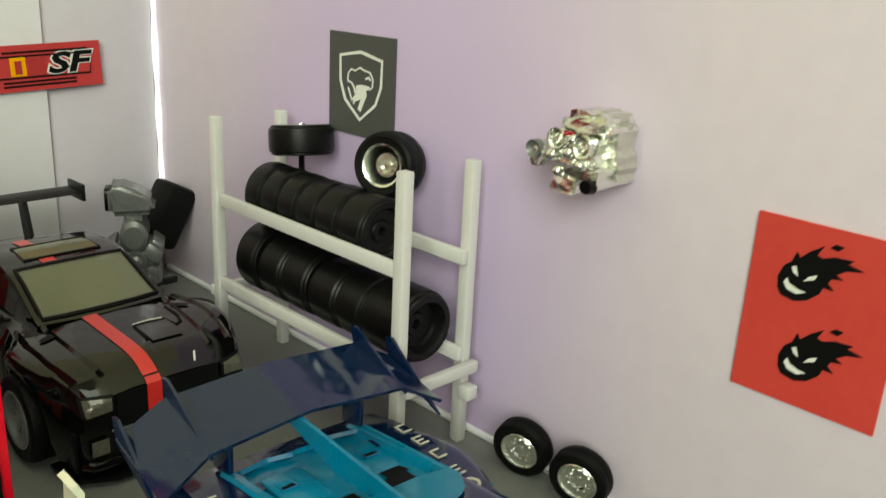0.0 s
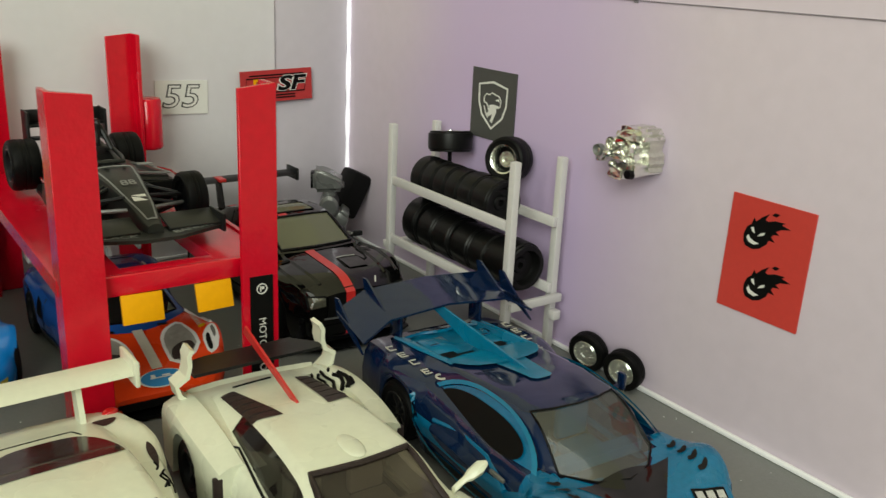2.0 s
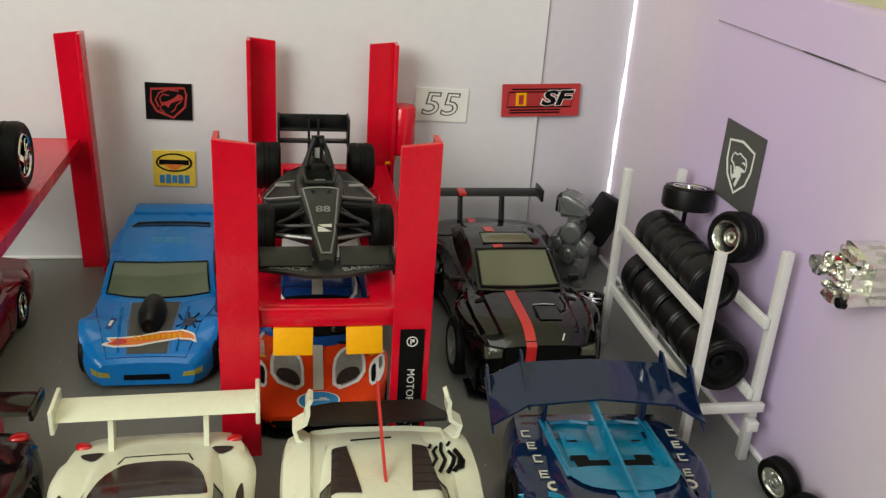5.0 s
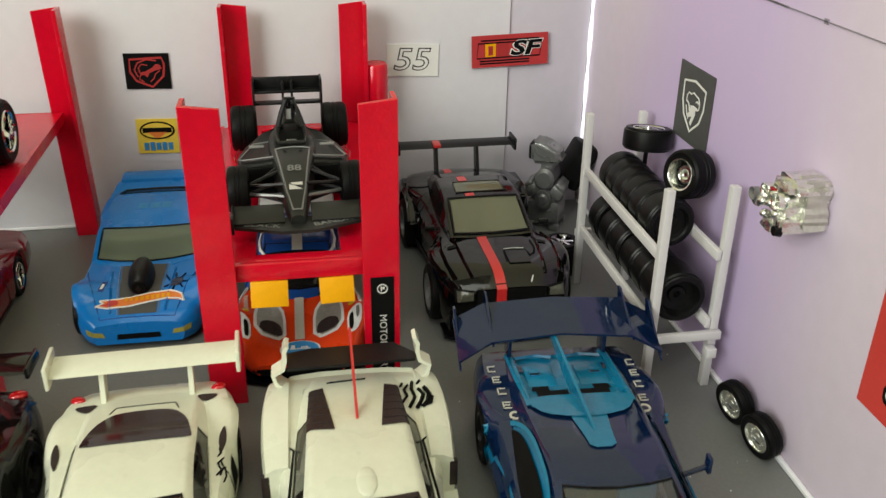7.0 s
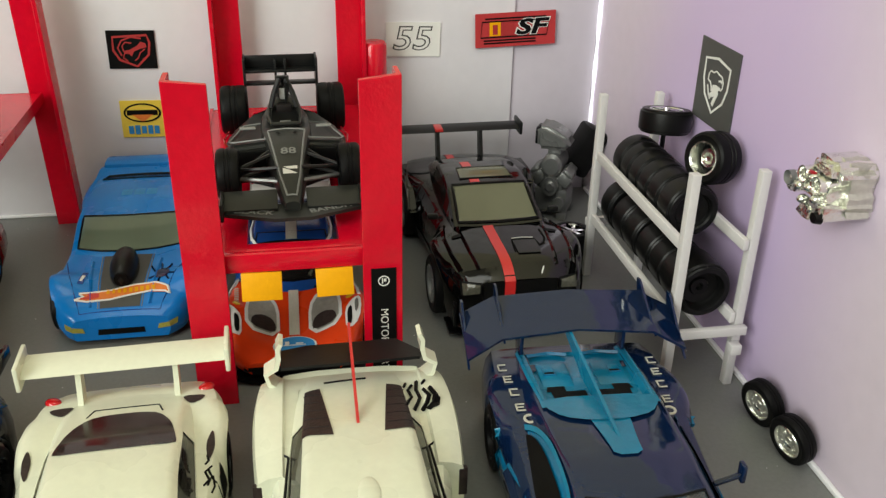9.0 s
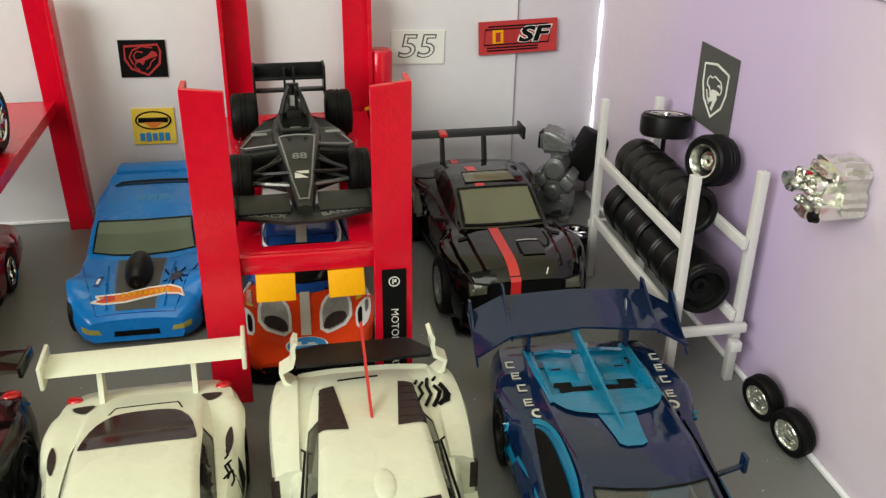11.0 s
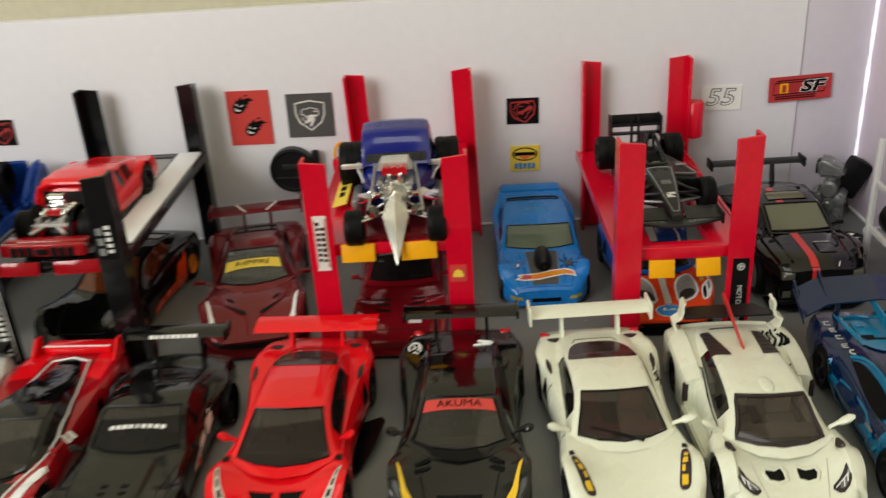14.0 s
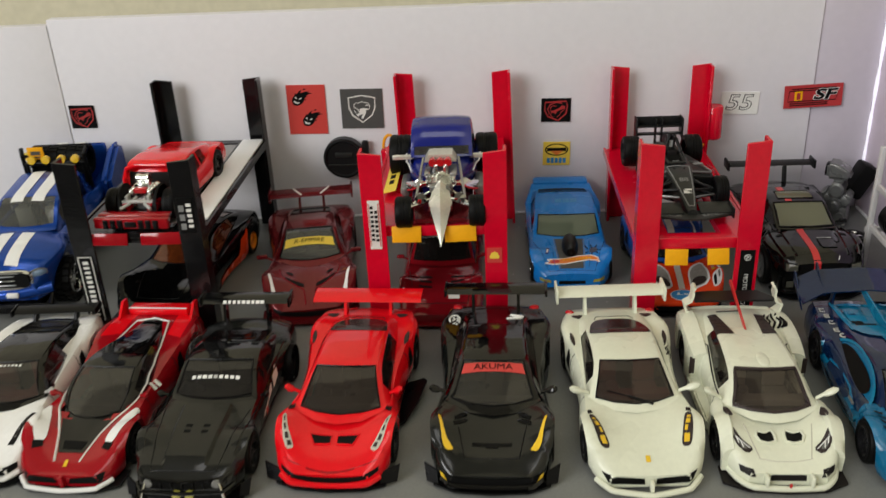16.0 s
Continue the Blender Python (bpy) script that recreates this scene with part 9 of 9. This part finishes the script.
# ---- blue hot rod on the second red lift ----
ROD = thing("toy_hot_rod", at(-64.7, -58.3, 33.7, 0, 0, 1) @ Matrix.Scale(0.86, 4), "deep blue toy hot rod with an exposed chrome engine", "toy car", "cars on lifts")
cab = Shape(40, 27, axles=(), R=1, clear=4.0, arch=0.1, soft=0.05,
            width=[(0, 0.50), (0.15, 0.66), (0.35, 0.90), (0.6, 1.0), (0.85, 0.97), (1, 0.84)], shoulder=[(0, 11.0), (0.3, 13.4), (0.6, 14.0), (0.85, 13.4), (1, 9.0)],
            centre=[(0, 12.8), (0.3, 14.8), (0.7, 15.0), (0.9, 14.0), (1, 10.0)], roof=[(0.24, 14.2), (0.29, 17.6), (0.34, 21.4), (0.42, 24.2), (0.60, 25.2), (0.80, 23.4), (0.97, 13.0)],
            belt=[(0.24, 11.4), (0.5, 12.6), (0.75, 12.4), (0.97, 10.4)], top=[(0.24, 11.0), (0.4, 10.8), (0.7, 10.6), (0.97, 8.8)], bow=0.6, tail_bow=3.0)
part("body", body_shell(cab, 40), "rod_blue", ROD).location.y = 7 * MM
shell, panes = cabin(cab, (0.02, 0.075), (0.2, 0.6), (0.72, 0.84), 0.95, 40)
part("cabin", shell, "rod_blue", ROD).location.y = 7 * MM
for k, b in panes.items():
    p = part("side_window" if k.startswith("side") else k, b, "glass_dark" if k.startswith("side") else "glass_grey", ROD)
    p.location.y, p.visible_shadow = 7 * MM, False
part("interior_box", boxes((0, 12, 9, 15, 20, 8)), "interior", ROD)
for sx in (-1, 1):
    add_wheel(ROD, sx * 12.4, -29.0, 5.4, 5.6, "chrome", 5, z=4.4)
    add_wheel(ROD, sx * 16.4, 19, 7.8, 8.4, "chrome", 6)
    for i in range(4):
        part("exhaust_pipe", tube([(sx * 4.0, -15.5 + i * 2.2, 9.0), (sx * 7.0, -15.0 + i * 2.0, 8.6), (sx * 10.0, -13.0 + i * 1.4, 6.6), (sx * 12.6, -9 + i * 1.0, 4.6 + i * 0.3)], 0.8, 8), "chrome", ROD, "chrome exhaust header pipe")
    part("front_strut", rod(rod(bmesh.new(), (sx * 2.5, -22, 6), (sx * 11, -27.5, 5.6), 0.8), (sx * 3, -18, 8), (sx * 9.5, -27.2, 6.4), 0.5), "chrome", ROD)
    part("headlight", lathe(bmesh.new(), [(0.01, -1.2), (1.9, -1.0), (1.7, 0.8), (0.5, 2.0), (0.01, 2.1)], 16, "y", Matrix.Translation((sx * 6.6, -25.5, 8.0))), "chrome", ROD)
    part("mirror", box(rod(bmesh.new(), (sx * 9.4, 0.5, 13.0), (sx * 13.4, -0.8, 13.6), 0.35, 6), sx * 14.2, -0.8, 13.9, 7.6, 1.2, 1.7, 0.4), "nose_metal", ROD)
part("engine_block", boxes((0, -13, 8.5, 8.0, 11, 8), (0, -13, 13.2, 5.6, 9, 3.0), bevel=0.6), "silver", ROD)
for sx in (-1, 1):
    for i in range(4):
        bm = bmesh.new()
        bmesh.ops.create_icosphere(bm, subdivisions=2, radius=1.1, matrix=Matrix.Translation((sx * 4.0, -17 + i * 2.5, 12.0)))
        part("spark_cap", bm, "chrome", ROD)
for x in (-2.6, 0, 2.6):
    part("air_filter", lathe(bmesh.new(), [(0.01, -1.4), (1.35, -1.4), (1.5, 0), (1.35, 1.4), (0.01, 1.4)], 14, "y", Matrix.Translation((x, -15.5, 17.2))), "red_lens", ROD, "red air filter")
part("blower_scoop", sheet(bmesh.new(), [(-5.6, 0), (5.6, 0), (4.2, 2.6), (-4.2, 2.6)], 7.0), "nose_metal", ROD).matrix_basis = at(0, -6.6, 16.4)
for sx in (-1, 1):
    part("stay_rod", rod(bmesh.new(), (sx * 6.2, -9, 16.4), (sx * 8.4, -25, 7.6), 0.45), "silver", ROD)
    bm = boxes((sx * 13.4, -2, 3.6, 3.6, 15, 4.4), bevel=1.6)
    part("running_board", bm, "gunmetal", ROD)
    part("flame_line", tube([(sx * 11.2, -2, 8.6), (sx * 12.4, 2.0, 10.2), (sx * 13.4, 6.0, 9.6), (sx * 13.9, 12, 10.6)], 0.35, 6), "print_white", ROD)
bm = bmesh.new()
tip = bm.verts.new((0, -36.5, -5.6))
a = [bm.verts.new(c) for c in ((-4.0, -28.0, 7.0), (0, -28.5, 10.2), (4.0, -28.0, 7.0), (0, -29.0, 3.6))]
b = [bm.verts.new(c) for c in ((-2.6, -19.0, 9.0), (0, -18.5, 12.5), (2.6, -19.0, 9.0), (0, -19, 6.0))]
for i in range(4):
    j = (i + 1) % 4
    bm.faces.new((tip, a[i], a[j]))
    bm.faces.new((a[i], b[i], b[j], a[j]))
bm.faces.new(b[::-1])
part("nose_cone", bm, "nose_metal", ROD, "pointed bare metal nose cone", 50)
for sx in (-1, 1):
    part("cylinder_head", box(bmesh.new(), sx * 3.6, -14.0, 11.4, 3.0, 10.0, 3.4, 0.5), "chrome", ROD)
    part("rocker_cover", box(bmesh.new(), sx * 4.4, -14.0, 13.4, 2.4, 9.4, 1.6, 0.6), "silver", ROD)
    part("magneto", lathe(bmesh.new(), [(0.01, -1.0), (1.2, -1.0), (1.3, 0.6), (0.9, 1.0), (0.01, 1.0)], 14, "y", Matrix.Translation((sx * 2.4, -20.2, 8.6))), "gunmetal", ROD)
    for i in range(4):
        part("velocity_stack", lathe(bmesh.new(), [(0.5, 0.0), (0.55, 1.6), (0.85, 2.2), (0.7, 2.2), (0.4, 1.4)], 10, "z", Matrix.Translation((sx * 1.7, -17.6 + i * 2.2, 14.4))), "chrome", ROD)
part("timing_cover", rough_lump([(-3.4, -3.4), (3.4, -3.4), (3.8, 2.4), (0.0, 4.2), (-3.8, 2.4)], 1.6, 12, 0.5), "cast_chrome", ROD, "", 10).matrix_basis = at(0, -18.4, 11.0)
part("frame_rail", boxes((-3.4, -14, 5.0, 1.4, 30, 2.0), (3.4, -14, 5.0, 1.4, 30, 2.0), bevel=0.3), "maroon", ROD)
part("chassis_pan", plate(bmesh.new(), [(-8.6, -31), (8.6, -31), (11.0, -8), (11.0, 14), (-11.0, 14), (-11.0, -8)], 1.0, 1.4), "maroon", ROD)
for sx in (-1, 1):
    for i in range(4):
        part("push_rod_tube", rod(bmesh.new(), (sx * 2.2, -17.6 + i * 2.4, 13.0), (sx * 4.6, -17.6 + i * 2.4, 9.0), 0.55, 8), "chrome", ROD)
    part("belt_guard", rod(bmesh.new(), (sx * 1.4, -18.6, 16.4), (sx * 1.6, -18.2, 9.0), 0.5, 8), "chrome", ROD)
bm = bmesh.new()
bmesh.ops.create_uvsphere(bm, u_segments=14, v_segments=8, radius=2.2, matrix=Matrix.Translation((0, -19.2, 10.6)) @ Matrix.Diagonal((1, 0.4, 1, 1)))
part("crank_pulley", bm, "chrome", ROD)

# ---- red hot rod on the black lift ----
sh = Shape(62, 28, axles=(0.14, 0.80), R=5.6, clear=2.6, fender=0.2,
           width=[(0, 0.50), (0.28, 0.52), (0.31, 0.92), (0.5, 0.97), (0.8, 1.0), (1, 0.9)], shoulder=[(0, 3.4), (0.27, 3.6), (0.31, 8.6), (0.6, 9.6), (0.8, 11.0), (1, 10.2)],
           centre=[(0, 3.4), (0.33, 3.8), (0.37, 8.0), (0.6, 9.6), (0.8, 11.0), (1, 10.4)], roof=[(0.295, 4.8), (0.312, 14.0), (0.35, 16.4), (0.5, 16.8), (0.62, 16.0), (0.75, 14.2), (0.92, 11.8)],
           belt=[(0.295, 12.2), (0.6, 12.2), (0.92, 10.6)], top=[(0.295, 11.4), (0.34, 10.8), (0.5, 10.0), (0.7, 9.2), (0.92, 8.4)])
# the opaque dark windscreen pane stands in for shade inside the open bay
car = make_car("toy_hot_rod", at(-153.0, -58.8, 35.0, 0, 0, -3), sh, "red toy muscle car with its bonnet open over a chrome engine", "red_paint", "cars on lifts", "interior", "dark_rim", 5, inset=0.2, k=0.84, nose=(0.285, "print_black"), cab=dict(wind=(0.002, 0.036), has_rear=False, side=(0.30, 0.62), pillar=0.44))
for o in car.children:
    if o.name.startswith("wheel") and o.location.y < 0:
        o.location.x *= 2.15
part("engine_bay", boxes((0, sh.y(0.16), 3.9, 13, 17, 1.4), bevel=0.4), "print_black", car)
for sx in (-1, 1):
    part("front_fender", sheet(bmesh.new(), [(-7.6, 2.0), (-6.4, 7.0), (-3.0, 9.4), (2.0, 9.6), (8.0, 9.0), (8.0, 3.0), (6.2, 3.0), (5.0, 6.4), (0, 8.0), (-4.6, 6.4), (-6.2, 2.0)], 1.6), "deep_red", car).matrix_basis = at(sx * 8.4 + 0.8, sh.y(0.17), 0, 0, 0, 90)
part("bay_arch", tube([(-10.6, sh.y(0.30), 6.0), (-11.0, sh.y(0.31), 11.0), (-9.8, sh.y(0.32), 14.4), (-6.0, sh.y(0.325), 15.8), (6.0, sh.y(0.325), 15.8), (9.8, sh.y(0.32), 14.4), (11.0, sh.y(0.31), 11.0), (10.6, sh.y(0.30), 6.0)], 1.0, 8), "red_paint", car)
for sx in (-1, 1):
    part("inner_wing", box(bmesh.new(), sx * 5.0, -25.5, 6.2, 3.8, 6.0, 3.4, 0.6), "deep_red", car)
    part("header", tube([(sx * 2.6, -17.0, 8.6), (sx * 5.0, -19.0, 8.0), (sx * 6.2, -21.0, 6.4)], 0.7, 8), "chrome", car)
    part("rocker_cover", box(bmesh.new(), sx * 3.0, -19.0, 9.6, 2.4, 8.4, 2.2, 0.6), "chrome", car)
part("engine", boxes((0, -20, 6, 8, 10, 5), bevel=0.8), "silver", car)
for i in range(4):
    for sx in (-1, 1):
        bm = bmesh.new()
        bmesh.ops.create_icosphere(bm, subdivisions=2, radius=1.2, matrix=Matrix.Translation((sx * 3.4, -24 + i * 2.4, 10.6)))
        part("spark_cap", bm, "chrome", car)
part("blower", boxes((0, -20, 11.8, 5.4, 5.4, 2.6), bevel=0.8), "chrome", car)
part("injector", lathe(bmesh.new(), [(0.01, -2.4), (1.5, -2.4), (1.7, -1.6), (1.3, 0.0), (1.7, 2.4), (0.01, 2.4)], 16, "x", Matrix.Translation((0, -19.6, 14.2))), "cast_chrome", car)
for sx in (-1, 1):
    part("frame_leg", tube([(sx * 5.6, -30.4, 6.6), (sx * 3.0, -28.4, 7.6), (sx * 1.6, -24.6, 8.8)], 0.6, 8), "clear_lens", car)
part("radiator", boxes((0, -17.5, 9.0, 5, 2, 2.0), (0, -23.5, 11.0, 4.4, 2, 2), bevel=0.4), "red_lens", car)
part("front_bumper", boxes((0, -34.5, 3.4, 27, 3.0, 4.0), (0, -31.5, 5.2, 26, 4.0, 1.0), bevel=0.6), "deep_red", car)
part("front_grille", boxes(*[(x, -36.2, 3.2, 1.8, 0.8, 3.2) for x in (-9, -6.4, -3.8, 3.8, 6.4, 9)], (0, -36.2, 3.2, 4.0, 0.7, 2.0), bevel=0.2), "black_plastic", car)
part("manifold", boxes((0, -27.0, 8.2, 12, 2.0, 1.0), (-4, -26, 9.4, 1, 3, 2), (4, -26, 9.4, 1, 3, 2), bevel=0.3), "clear_lens", car)

# ---- cars on the lower shelf ----
for i, (x, mt, gl) in enumerate(((-170, "truck_blue", "glass_dark"), (-132, "gloss_white", "glass_dark"), (-100, "deep_red", "glass_dark"), (-82, "yellow", "glass_dark"), (-38, "lime", "glass_dark"), (0, "orange", "glass_dark"), (38, "black_paint", "glass_dark"))):
    if i in (3,):
        x = -66
    sh = super_shape(72, 31)
    make_car("toy_car", at(x - 8, -130, -76, 0, 0, 0), sh, "toy sports coupe in the shade of the lower shelf", mt, "cars on the lower shelf", gl, "dark_rim", 5)
